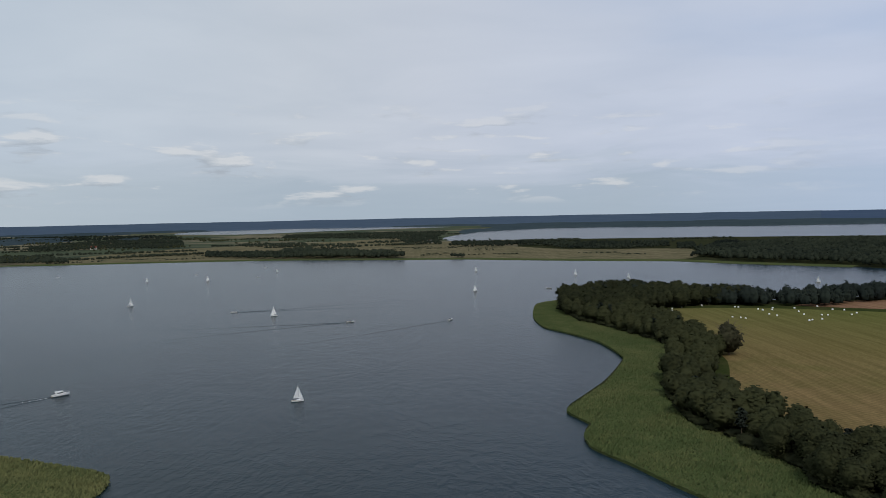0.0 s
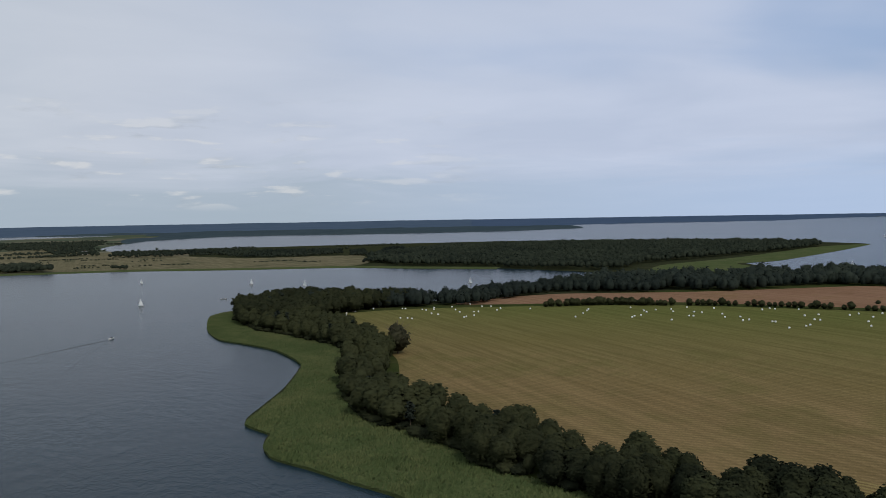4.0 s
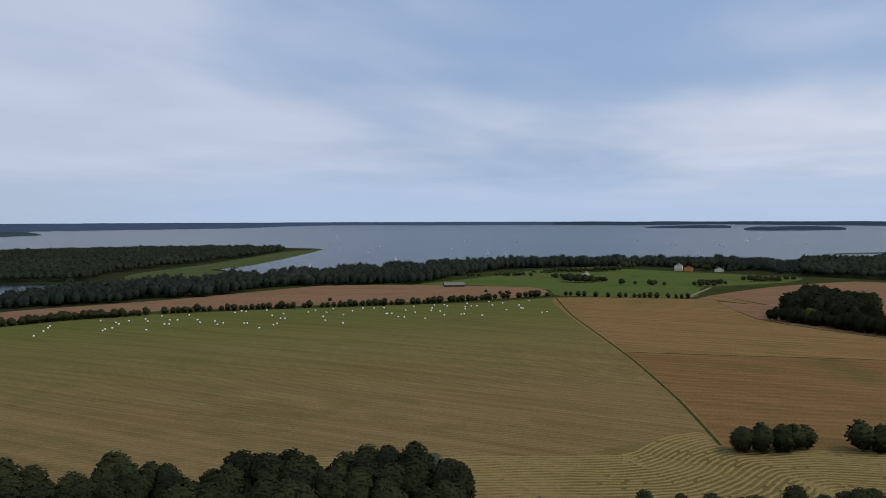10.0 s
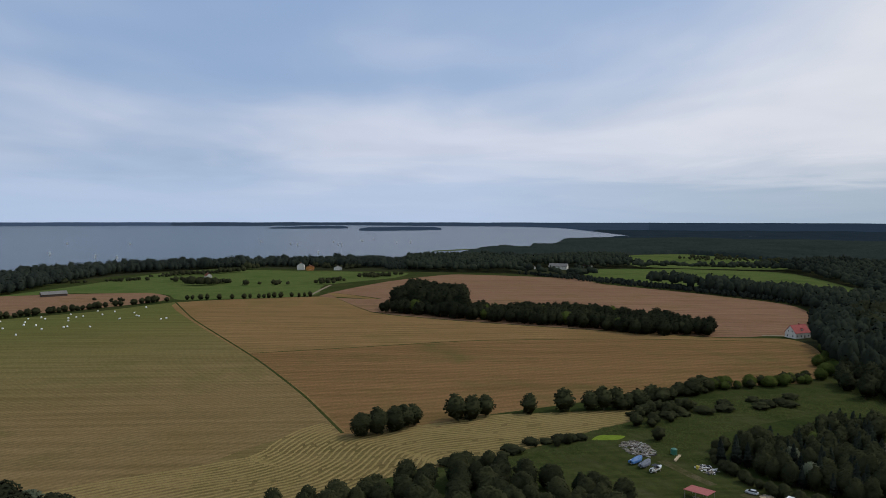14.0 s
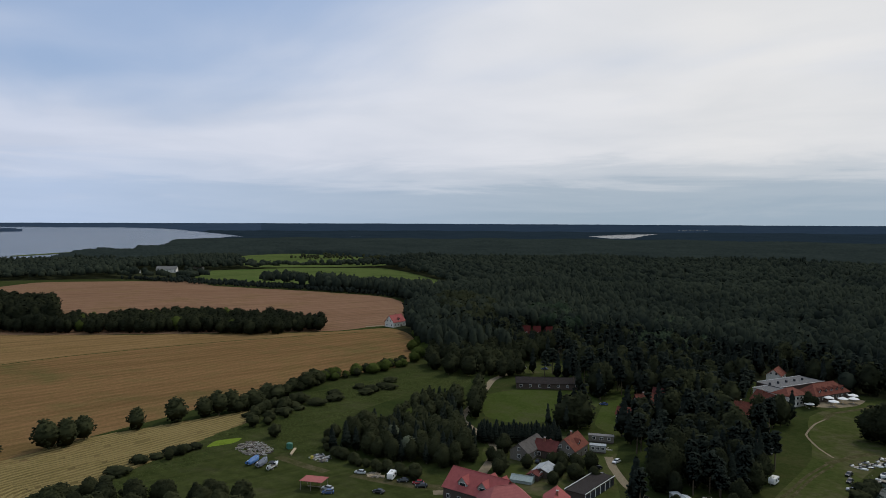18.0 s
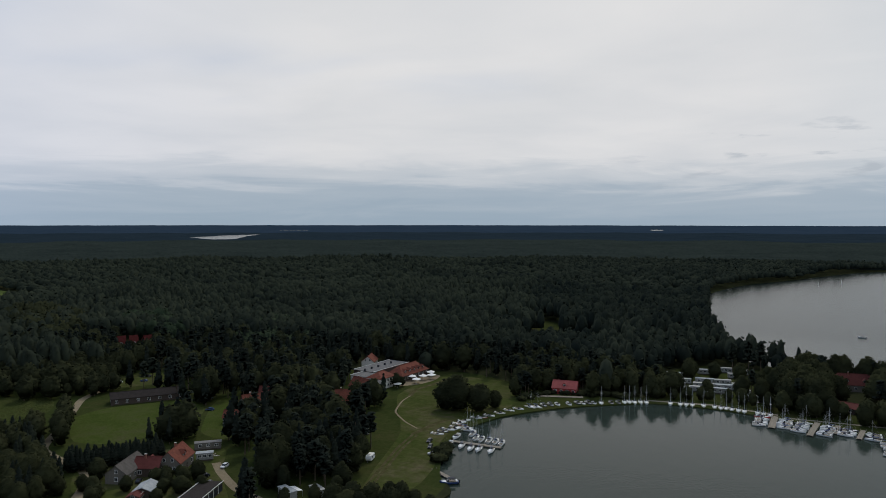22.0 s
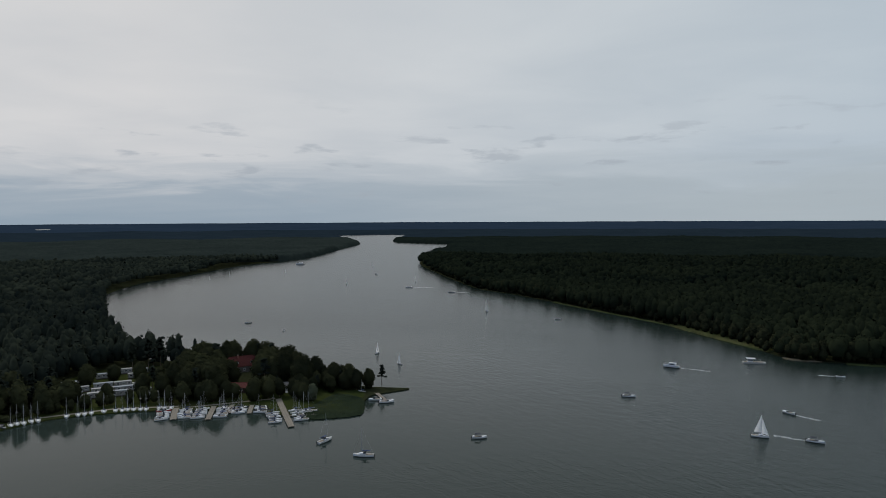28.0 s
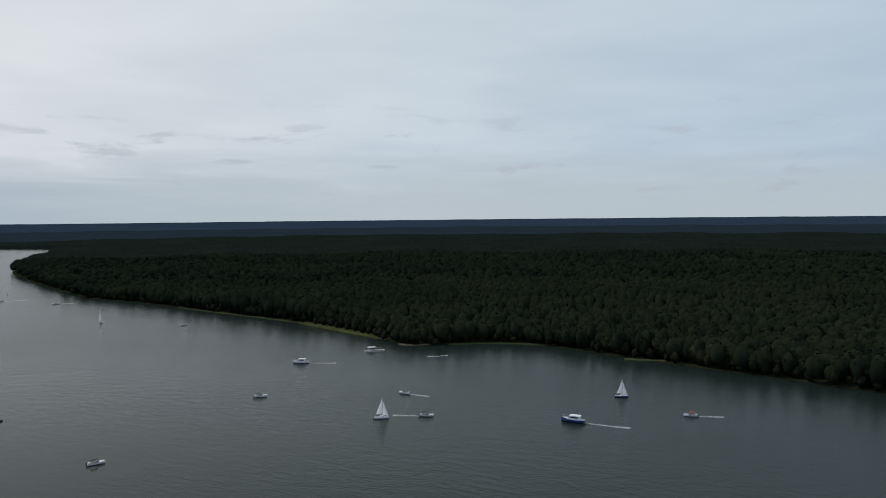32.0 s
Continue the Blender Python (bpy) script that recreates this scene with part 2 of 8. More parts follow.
PINK_M = ground_material("ripe_rye", [(0.217, 0.123, 0.072), (0.264, 0.153, 0.098), (0.225, 0.140, 0.072), (0.173, 0.099, 0.056)], 0.012, 0.5, (8.0, -12, 0.35, 3.0))
GREEN_M = ground_material("green_pasture", [(0.060, 0.086, 0.025), (0.094, 0.120, 0.037), (0.065, 0.101, 0.027)], 0.009, 0.5)
FRESH_M = ground_material("garden_grass", [(0.042, 0.061, 0.014), (0.056, 0.074, 0.019), (0.070, 0.074, 0.031)], 0.05, 0.9)
LAWN_M = ground_material("lawn_grass", [(0.042, 0.058, 0.016), (0.060, 0.070, 0.022), (0.105, 0.090, 0.052)], 0.035, 0.35)
MARSH_M = ground_material("marsh_grass", [(0.037, 0.047, 0.014), (0.053, 0.063, 0.020), (0.069, 0.070, 0.032), (0.036, 0.046, 0.015)], 0.05, 0.22, (7.0, 62, 0.3, 14.0), relief=0.6)
REED_M = ground_material("reed_bed", [(0.055, 0.074, 0.029), (0.075, 0.093, 0.037), (0.099, 0.105, 0.048)], 0.03, 0.4, relief=1.0)
STRAW_M = ground_material("dry_meadow", [(0.085, 0.088, 0.050), (0.190, 0.160, 0.098), (0.125, 0.116, 0.066), (0.095, 0.090, 0.052)], 0.009, 0.05, (60.0, 76, 0.35, 6.0))
VERGE_M = ground_material("rough_grass", [(0.026, 0.038, 0.012), (0.040, 0.050, 0.016), (0.056, 0.056, 0.022)], 0.03, 0.5)
FLOOR_M = ground_material("woodland_floor", [(0.022, 0.026, 0.014), (0.032, 0.036, 0.018), (0.045, 0.045, 0.024)], 0.03, 0.5)
WORN_M = ground_material("worn_grass", [(0.042, 0.050, 0.014), (0.075, 0.068, 0.032), (0.120, 0.100, 0.060)], 0.25, 1.2)
SAND_M = ground_material("sandy_track", [(0.19, 0.155, 0.105), (0.25, 0.205, 0.14), (0.15, 0.125, 0.085)], 0.1, 1.0)


def patchwork_material():
    """Fields of many crops seen from far off, with haze painted into their colours."""
    m, n, b = material("far_farmland", 0.95, spec=0.0)
    p = place(n)
    cells = n.add("ShaderNodeTexVoronoi", Scale=0.0085, Randomness=0.9)
    n.join(n.mapping(p, (0.45, 1.1, 1), -14), cells.inputs["Vector"])
    pick = n.tree.nodes.new("ShaderNodeSeparateColor")
    n.join(cells.outputs["Color"], pick.inputs[0])
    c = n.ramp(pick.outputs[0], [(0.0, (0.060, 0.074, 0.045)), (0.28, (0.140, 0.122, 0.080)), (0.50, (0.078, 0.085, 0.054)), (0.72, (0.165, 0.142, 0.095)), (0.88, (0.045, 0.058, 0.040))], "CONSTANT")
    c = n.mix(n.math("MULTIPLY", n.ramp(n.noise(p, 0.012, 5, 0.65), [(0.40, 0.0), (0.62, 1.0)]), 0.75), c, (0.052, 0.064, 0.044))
    n.join(c, b.inputs["Base Color"])
    return m


FARMLAND_M = patchwork_material()
LEAF_M = foliage_material("broad_leaves", (0.015, 0.018, 0.011), (0.040, 0.044, 0.021))
LEAF_PALE_M = foliage_material("willow_leaves", (0.060, 0.072, 0.045), (0.130, 0.145, 0.095))
LEAF_OLD_M = foliage_material("sparse_leaves", (0.026, 0.026, 0.016), (0.060, 0.058, 0.034))
LEAF_PINE_M = foliage_material("young_pines", (0.018, 0.028, 0.017), (0.046, 0.062, 0.036), 0.05)
LEAF_YOUNG_M = foliage_material("young_leaves", (0.026, 0.038, 0.010), (0.070, 0.088, 0.022))
NEEDLE_M = foliage_material("pine_needles", (0.016, 0.021, 0.018), (0.031, 0.038, 0.028))
# far belts: leaf colour lifted and blued to paint in haze
WOOD_FAR_M = foliage_material("woodland_canopy", (0.014, 0.019, 0.018), (0.033, 0.041, 0.031), 0.02)
# distant woods: aerial haze painted in as a blue base colour
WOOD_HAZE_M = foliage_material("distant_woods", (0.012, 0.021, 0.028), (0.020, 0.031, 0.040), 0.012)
# forest colour darkened by heading: backlit shade painted into the west and south
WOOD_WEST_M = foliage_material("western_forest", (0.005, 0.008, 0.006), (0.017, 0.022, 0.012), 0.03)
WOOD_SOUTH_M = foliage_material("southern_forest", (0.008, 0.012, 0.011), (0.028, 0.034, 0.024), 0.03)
# pine forest and its far canopy: greens lifted towards grey-blue as painted haze
PINEWOOD_M = foliage_material("pine_forest", (0.010, 0.014, 0.012), (0.033, 0.040, 0.027), 0.03)
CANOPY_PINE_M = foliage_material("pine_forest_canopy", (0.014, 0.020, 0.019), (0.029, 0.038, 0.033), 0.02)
# near-black base colour paints in the shade between crowns that the sheet lacks
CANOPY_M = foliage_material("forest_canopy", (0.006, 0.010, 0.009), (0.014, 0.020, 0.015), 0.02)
# haze painted into these colours, palest and bluest to the north and east
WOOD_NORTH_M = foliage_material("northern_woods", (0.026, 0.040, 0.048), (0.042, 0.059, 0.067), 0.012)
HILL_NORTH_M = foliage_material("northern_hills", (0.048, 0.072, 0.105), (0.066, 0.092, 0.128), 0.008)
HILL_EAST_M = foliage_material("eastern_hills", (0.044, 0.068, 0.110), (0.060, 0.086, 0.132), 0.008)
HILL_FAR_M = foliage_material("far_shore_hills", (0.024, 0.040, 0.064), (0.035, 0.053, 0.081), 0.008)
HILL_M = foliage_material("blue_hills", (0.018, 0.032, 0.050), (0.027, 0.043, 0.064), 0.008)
MARSH_LEAF_M = foliage_material("marsh_leaves", (0.028, 0.042, 0.012), (0.062, 0.072, 0.024), 0.06)
LIME_M = ground_material("duckweed", [(0.13, 0.19, 0.02), (0.16, 0.22, 0.03), (0.12, 0.17, 0.02)], 0.2, 1.0)
BARK_M = plain("bark", (0.10, 0.075, 0.05), 0.9)


# ---- the plan, in metres: outlines of shores, fields and stands of trees ----
LAKE_N = [(-965, 1547), (-844, 1551), (-606, 1575), (-356, 1577), (-102, 1517), (54, 1486), (239, 1391), (434, 1313),
    (505, 1231), (647, 1100), (746, 882), (873, 821), (998, 841), (1081, 955), (1183, 952), (1371, 1053), (1585, 1109),
    (1815, 1197)]
LAKE_N2 = [(1828, 1340), (1719, 1776), (1298, 2083), (715, 2270), (218, 2355), (31, 2359), (3, 2621), (165, 3116), (574, 3336),
    (1255, 3061), (1725, 2927), (2096, 2904), (2180, 2945), (2360, 3270), (2625, 3166), (2863, 3011), (3082, 2852), (3300, 2700), (3560, 2620)]
LAKE_E = [(3770, 2480), (3995, 2115), (4186, 1644), (4330, 1180), (4425, 659), (4547, 138), (4328, -859), (4016, -1143), (3036, -1172), (2665, -759), (2268, -593),
    (2200, -420), (1952, -296), (1630, -144), (1561, 22), (1611, 280), (1506, 383), (1268, 580), (1114, 738)]
SHORE_S = [(870, 712), (720, 728), (590, 763), (425, 724), (311, 717), (201, 818), (124, 759), (95, 730), (82, 640), (83, 592), (100, 560), (112, 518),
    (116, 458), (90, 394), (70, 359), (58, 337), (65, 317), (59, 300), (59, 285), (69, 265), (79, 247)]
BAY = [(91, -226), (101, -241), (111, -268), (115, -295), (104, -328), (80, -356), (39, -382), (2, -381), (-34, -369),
    (-55, -358), (-64, -344), (-80, -338), (-100, -333), (-107, -350), (-116, -363), (-136, -367), (-139, -370), (-117, -386),
    (-102, -433), (-21, -509), (9, -545), (22, -677), (31, -828), (33, -1003)]
RIVER = [(-10, -1158), (-83, -1288), (-208, -1520), (-379, -1702), (-569, -2092), (-732, -2421), (-788, -2810), (-869, -3211),
    (-1187, -3115), (-955, -2664), (-884, -2437), (-1003, -2227), (-700, -1696), (-562, -1418), (-504, -1220), (-427, -873),
    (-433, -789), (-435, -686), (-433, -659), (-432, -483), (-404, -358), (-399, -336), (-439, -298), (-455, -254), (-446, -182),
    (-440, -116), (-433, -38)]
POND_NW = [(-1250, 3330), (-860, 3250), (-611, 3440), (-239, 3610), (60, 3690), (-60, 3790), (-350, 3850), (-837, 3830), (-1268, 3606)]
POND_E = [(2225, -2423), (1950, -2381), (2110, -2747), (2275, -3069), (2357, -2878), (2335, -2592)]
POND_S = [(479, -4168), (366, -4186), (401, -4386), (485, -4374)]
POND_F = [(2789, -1429), (2684, -1641), (2841, -1737), (2946, -1524)]
ISLE_A = [(4121, 568), (4159, 143), (4368, 167), (4350, 409)]
ISLE_B = [(3869, 31), (3945, -364), (4235, -374), (4237, -6)]
REED_W = [(77, 241), (68, 261), (58, 280), (58, 296), (64, 311), (57, 333), (69, 354), (89, 388), (114, 450), (111, 510),
    (97, 548), (82, 580), (80, 634), (94, 724), (123, 752), (112, 660), (118, 602), (134, 562), (150, 508), (155, 482), (141, 437),
    (124, 390), (112, 350), (109, 318), (115, 290), (123, 268), (126, 249), (125, 234), (132, 216), (140, 198), (146, 172), (116, 168), (96, 200), (86, 224)]
REED_NE = [(750, 853), (907, 983), (1054, 1023), (1204, 1063), (1412, 1137), (1636, 1208), (1809, 1189), (1177, 947),
    (1042, 934), (976, 823), (837, 812)]
HAY = [(181, 662), (239, 669), (305, 651), (401, 593), (490, 525), (545, 443), (675, 259), (760, 196), (700, 150), (640, 120), (475, 30), (380, -10), (330, -30),
    (332, -129), (309, -114), (294, -88), (281, -66), (265, -38), (259, -16), (228, 30), (208, 80), (184, 130), (166, 200), (150, 270), (140, 340), (172, 430), (185, 520), (183, 610)]
GOLD = [(753, 198), (802, 56), (765, -13), (846, 49), (666, -1), (600, -97), (525, -264), (517, -320), (485, -321), (418, -289),
    (378, -242), (370, -154), (347, -104), (330, -58), (314, -20), (304, 10), (311, 14), (370, 35), (459, 73), (606, 145)]
PINK_E = [(808, 57), (1017, -26), (1163, -131), (1128, -216), (1057, -319), (956, -321), (844, -391), (726, -448), (635, -421),
    (535, -344), (529, -309), (528, -265), (603, -97), (670, -1), (846, 49), (771, -14)]
PINK_N = [(330, 668), (400, 690), (480, 680), (600, 600), (706, 562), (818, 526), (864, 387), (873, 261), (787, 214), (700, 268), (568, 447), (507, 542), (410, 612)]
GREEN = [(810, 430), (1007, 395), (1234, 364), (1358, 296), (1296, 122), (1220, -60), (1091, -36), (964, 60), (815, 64),
    (777, 198), (848, 236), (886, 369)]
MEADOW = [(1295, -391), (1293, -587), (1184, -731), (916, -660), (740, -580), (800, -520), (930, -440), (1090, -350)]
MEADOW_FAR = [(1768, -656), (1805, -836), (1474, -910), (1262, -772), (1362, -530)]
STRAW_N = [(-954, 1571), (-931, 1849), (-825, 2147), (-429, 2414), (-175, 2643), (-7, 2327), (307, 1788), (547, 1717),
    (496, 1464), (246, 1434), (-67, 1556), (-364, 1610), (-736, 1585)]
STRAW_NE = [(210, 1741), (407, 1643), (588, 1711), (516, 1436), (431, 1348), (175, 1457)]
YARD = [(271, -67), (291, -100), (275, -123), (257, -131), (220, -148), (199, -153), (185, -138), (213, -90), (243, -57)]
MARSH = [(256, -16), (264, -38), (280, -66), (304, -102), (317, -126), (333, -129), (347, -161), (359, -230), (367, -256),
    (332, -264), (311, -244), (314, -205), (293, -153), (258, -131), (278, -93), (249, -67), (234, -44)]
LAWN = [(291, -242), (291, -265), (264, -294), (241, -274), (238, -227), (260, -217)]
PARKING = [(344, -318), (327, -343), (306, -322), (325, -296)]
GARDEN = [(221, -250), (249, -291), (251, -308), (204, -248)]
BEACH_LAWN = [(120, -217), (127, -238), (139, -286), (170, -346), (168, -393), (150, -404), (117, -394), (106, -347),
    (120, -314), (116, -275), (107, -250), (105, -226)]
CLEARING = [(186, -640), (170, -664), (147, -640), (131, -565), (143, -562), (160, -600)]
CAPE_REED = [(-73, -332), (-99, -329), (-109, -357), (-100, -374), (-80, -352)]
REED_E = [(2190, -401), (2300, -470), (2290, -520), (2120, -480)]
REED_BAR = [(2060, -185), (2170, -332), (2120, -320), (2020, -190)]
REED_P = [(-128, 262), (-122, 238), (-150, 212), (-300, 205), (-340, 330), (-185, 285)]
NEAR_SHORE = [(95, 200), (110, 120), (118, 20), (112, -100), (100, -180)]
WEST_SHORE = [(-430, 60), (-400, 150), (-300, 205), (-150, 212), (-122, 238), (-128, 262), (-185, 285), (-340, 330), (-600, 520),
    (-900, 900), (-1010, 1300)]
HAY_STRIP = [(307, 29), (302, 12), (297, 4), (299, 8), (309, -34), (326, -87), (332, -129), (309, -114), (294, -88), (281, -66),
    (265, -38), (259, -16), (233, 33), (237, 61), (277, 58)]
ROAD_A = [(330, -306), (327, -294), (318, -271), (304, -254), (279, -224), (262, -204), (227, -193), (215, -184), (205, -171), (192, -152), (197, -141)]
ROAD_B = [(187, -220), (178, -212), (162, -201), (145, -195), (136, -191)]
PATH_BEACH = [(163, -347), (162, -335), (156, -315), (144, -301), (134, -293)]
TRACK_BEACH = [(132, -284), (130, -264), (125, -239), (122, -223)]
ROAD_FARM = [(520, -353), (529, -333), (532, -309)]
ROAD_N = [(821, 67), (898, 59), (963, 52)]
YARD_GARDEN = [(214, -177), (232, -196), (224, -212), (206, -240), (192, -232), (178, -212), (160, -194), (150, -180), (184, -166)]
CAMP = [(-16, -396), (46, -404), (46, -455), (20, -495), (-20, -490), (-22, -430)]
FAR_FARM = [(-983, 1577), (-1868, 3005), (-1658, 3300), (-1272, 3317), (-527, 2972), (-50, 2680), (-169, 2553), (-415, 2337),
    (-801, 2085), (-927, 1705)]
T_BELT = [(112, 655), (118, 602), (133, 562), (149, 508), (155, 480), (141, 437), (123, 390), (112, 350), (109, 318), (115, 290),
    (122, 268), (125, 249), (124, 234), (131, 216), (139, 198), (150, 170), (160, 140), (175, 110), (190, 85), (206, 84), (219, 102),
    (214, 122), (196, 140), (190, 160), (181, 180), (174, 193), (166, 207), (157, 226), (156, 247), (153, 266), (148, 295), (139, 327),
    (137, 350), (141, 372), (160, 419), (178, 450), (182, 520), (180, 620), (150, 690)]
T_SHORE_N = [(191, 717), (222, 697), (291, 672), (350, 653), (434, 689), (490, 700), (567, 624), (672, 694), (572, 818),
    (412, 754), (312, 706), (267, 836), (202, 821)]
T_SHORE_E = [(508, 724), (589, 648), (638, 569), (774, 580), (882, 420), (1039, 436), (1255, 427), (1426, 211), (1351, -29),
    (1546, -32), (1509, 224), (1451, 376), (1274, 547), (1052, 608), (834, 677), (644, 762), (502, 789)]
T_COPSE = [(665, 0), (653, -32), (612, -89), (576, -165), (538, -209), (529, -268), (553, -277), (606, -230), (653, -187),
    (645, -119), (680, -66)]
T_COPSE_TALL = [(683, -23), (644, -88), (719, -95), (803, -52)]
T_LANE = [(1168, -242), (956, -321), (844, -391), (726, -448), (638, -467), (683, -529), (787, -460), (901, -409), (1025, -345)]
T_ISLAND_B = [(516, 1436), (514, 1284), (765, 928), (906, 1029), (1227, 1101), (1600, 1174), (1745, 1290), (1560, 1610),
    (1230, 1790), (890, 1860), (569, 1600)]
T_CAPE = [(-14, -409), (-35, -382), (-58, -375), (-74, -381), (-77, -363), (-88, -374), (-111, -380), (-130, -393), (-84, -413),
    (-80, -466), (-50, -471), (-30, -451), (-18, -415)]
BALES_1 = [(217, 694), (214, 665), (209, 651), (231, 686), (226, 674), (248, 682), (273, 665), (275, 662), (286, 645),
    (287, 638), (281, 612), (302, 651), (296, 639), (283, 602), (319, 645), (312, 623), (307, 604), (294, 570), (298, 573),
    (319, 598), (323, 596), (307, 575), (345, 629), (352, 623), (342, 594), (352, 604), (344, 653), (373, 583), (373, 510),
    (391, 523), (405, 536), (412, 543), (250, 597), (252, 592), (245, 602), (449, 527), (444, 503), (439, 494), (421, 481),
    (414, 481), (408, 477), (455, 500), (468, 494), (458, 481), (422, 445)]
BALES_2 = [(488, 495), (470, 468), (449, 453), (451, 450), (472, 461), (500, 474), (478, 444), (466, 430), (476, 423),
    (462, 408), (469, 408), (524, 442), (474, 390), (475, 388), (536, 444), (535, 438), (459, 363), (548, 424), (519, 396),
    (532, 393), (508, 374), (507, 378), (475, 361), (482, 363), (548, 377), (561, 378), (528, 348), (510, 334), (552, 360),
    (576, 368), (544, 337), (503, 312), (568, 342), (589, 343), (593, 333), (598, 325), (563, 304), (564, 303), (566, 300),
    (550, 285), (550, 279), (590, 298), (618, 303), (580, 283), (550, 259)]
BALES_3 = [(597, 275), (612, 281), (633, 288), (595, 265), (575, 252), (641, 281), (632, 274), (583, 239), (587, 238),
    (619, 250), (634, 256), (659, 264), (640, 252), (585, 220), (645, 248), (681, 249), (656, 236), (628, 212), (647, 204),
    (644, 201), (707, 214), (666, 212), (624, 177), (630, 174), (675, 232)]
FLEET_NORTH = [('sail', -76.5, 363.2, 12, 7.5), ('sail', -164.2, 683.3, 194, 8.0), ('sail', -346.5, 783.5, 44, 7.5),
    ('sail', -454.4, 1087.6, 33, 7.5), ('sail', -360.2, 1085.5, 198, 9.0), ('sail', -290.2, 1238.0, 13, 7.0),
    ('motor', -84.1, 633.0, 18, 7.0), ('motor', 5.3, 634.3, 60, 7.0), ('cruiser', -210.5, 385.4, 44, 9.0),
    ('motor', -211.9, 714.0, 197, 6.5), ('motor', -420.9, 1211.5, 19, 6.0), ('motor', -296.3, 1139.2, 15, 6.0),
    ('motor', -339.2, 1356.5, 14, 6.0), ('motor', -657.1, 1211.5, 28, 6.0), ('sail', 53.6, 1174.8, 357, 8.0),
    ('sail', 38.4, 866.7, 177, 7.0), ('sail', 197.4, 1063.6, 349, 9.0), ('motor', 130.4, 881.8, 172, 7.0)]
FLEET_CHANNEL = [('sail', 259.1, 994.6, 345, 8.0), ('sail', 469.0, 888.1, 352, 9.0), ('sail', 869.5, 819.2, 313, 8.0),
    ('dark', 886.4, 788.0, 312, 9.0), ('sail', 897.2, 768.3, 311, 9.0), ('sail', 1036.4, 744.5, 306, 9.0),
    ('sail', 1135.1, 776.5, 124, 10.0), ('sail', 2185.9, 1392.7, 303, 9.1), ('sail', 2621.4, 1649.7, 302, 8.3),
    ('sail', 2020.5, 1262.7, 122, 9.4), ('sail', 1440.7, 753.0, 298, 10.0), ('sail', 2476.5, 999.3, 292, 9.0),
    ('sail', 1901.1, 808.6, 113, 9.7)]
FLEET_EAST = [('sail', 1760.4, 646.2, 110, 9.9), ('sail', 1732.4, 588.3, 289, 9.9), ('sail', 2469.4, 795.2, 108, 9.1),
    ('motor', 2014.6, 1108.5, 299, 8.6), ('motor', 1714.1, 980.7, 300, 6.9), ('sail', 2631.9, 392.9, 278, 10.9),
    ('sail', 2405.9, 238.6, 96, 10.3), ('sail', 2470.8, 268.0, 276, 9.3), ('sail', 2640.9, 133.6, 273, 9.1),
    ('sail', 2391.0, 92.7, 92, 10.3), ('sail', 2421.3, 105.8, 273, 8.4), ('sail', 2758.4, 33.8, 271, 8.9),
    ('sail', 1923.2, 136.8, 274, 9.8), ('sail', 2859.8, -13.7, 90, 8.7), ('sail', 2581.5, -146.9, 267, 9.1),
    ('sail', 2580.2, -97.9, 88, 8.2), ('sail', 2712.6, 26.2, 271, 9.0)]
FLEET_RIVER = [('sail', -330.4, -647.6, 253, 10.0), ('sail', -283.8, -1004.7, 244, 10.0), ('sail', -156.6, -476.6, 222, 6.5),
    ('sail', -158.3, -435.6, 280, 6.5), ('motor', -95.2, -667.8, 332, 6.5), ('motor', -116.1, -608.7, 269, 5.0),
    ('motor', -379.8, -1160.7, 282, 10.0), ('motor', -347.4, -916.7, 339, 9.0), ('motor', -373.4, -831.3, 336, 8.0),
    ('sail', -110.5, -1180.4, 265, 7.0), ('sail', -149.4, -1254.1, 263, 7.0), ('sail', -246.6, -1264.5, 259, 8.0),
    ('cruiser', -320.2, -1484.4, 348, 22.0), ('sail', -390.8, -1001.8, 249, 9.0), ('sail', -438.5, -1360.5, 252, 9.0),
    ('motor', -363.0, -565.5, 347, 6.0), ('yacht', -73.4, -296.0, 214, 8.5), ('yacht', -82.8, -271.0, 333, 8.5)]
FLEET_WEST = [('canopy', -135.6, -272.9, 159, 6.5), ('canopy', -239.5, -304.0, 142, 7.0), ('cruiser', -311.5, -353.5, 304, 10.0),
    ('ferry', -369.2, -341.2, 145, 14.0), ('sail', -246.6, -224.1, 132, 8.5), ('motor', -288.9, -245.7, 280, 6.5),
    ('canopy', -261.8, -209.0, 119, 7.0), ('bluesail', -348.2, -148.0, 118, 8.0), ('bluecruiser', -293.3, -148.1, 282, 11.0),
    ('redcanopy', -333.2, -107.4, 298, 6.5), ('motor', -382.3, -289.4, 127, 5.0)]
MOORED_PONTOON = [('motor', 112.3, -277.5, 92, 7.5), ('motor', 113.2, -288.6, 91, 7.5), ('moored', 106.5, -277.5, 96, 7.0),
    ('moored', 101.9, -275.9, 95, 7.0), ('moored', 98.4, -276.3, 95, 7.0), ('moored', 93.0, -276.2, 94, 7.0),
    ('moored', 92.0, -288.0, 273, 7.0), ('moored', 98.2, -289.6, 274, 7.0), ('moored', 101.8, -289.9, 274, 7.0),
    ('moored', 104.7, -291.1, 275, 7.0), ('motor', 119.6, -308.5, 221, 7.0), ('motor', 118.3, -298.4, 222, 7.0),
    ('motor', 118.7, -313.1, 221, 7.0)]
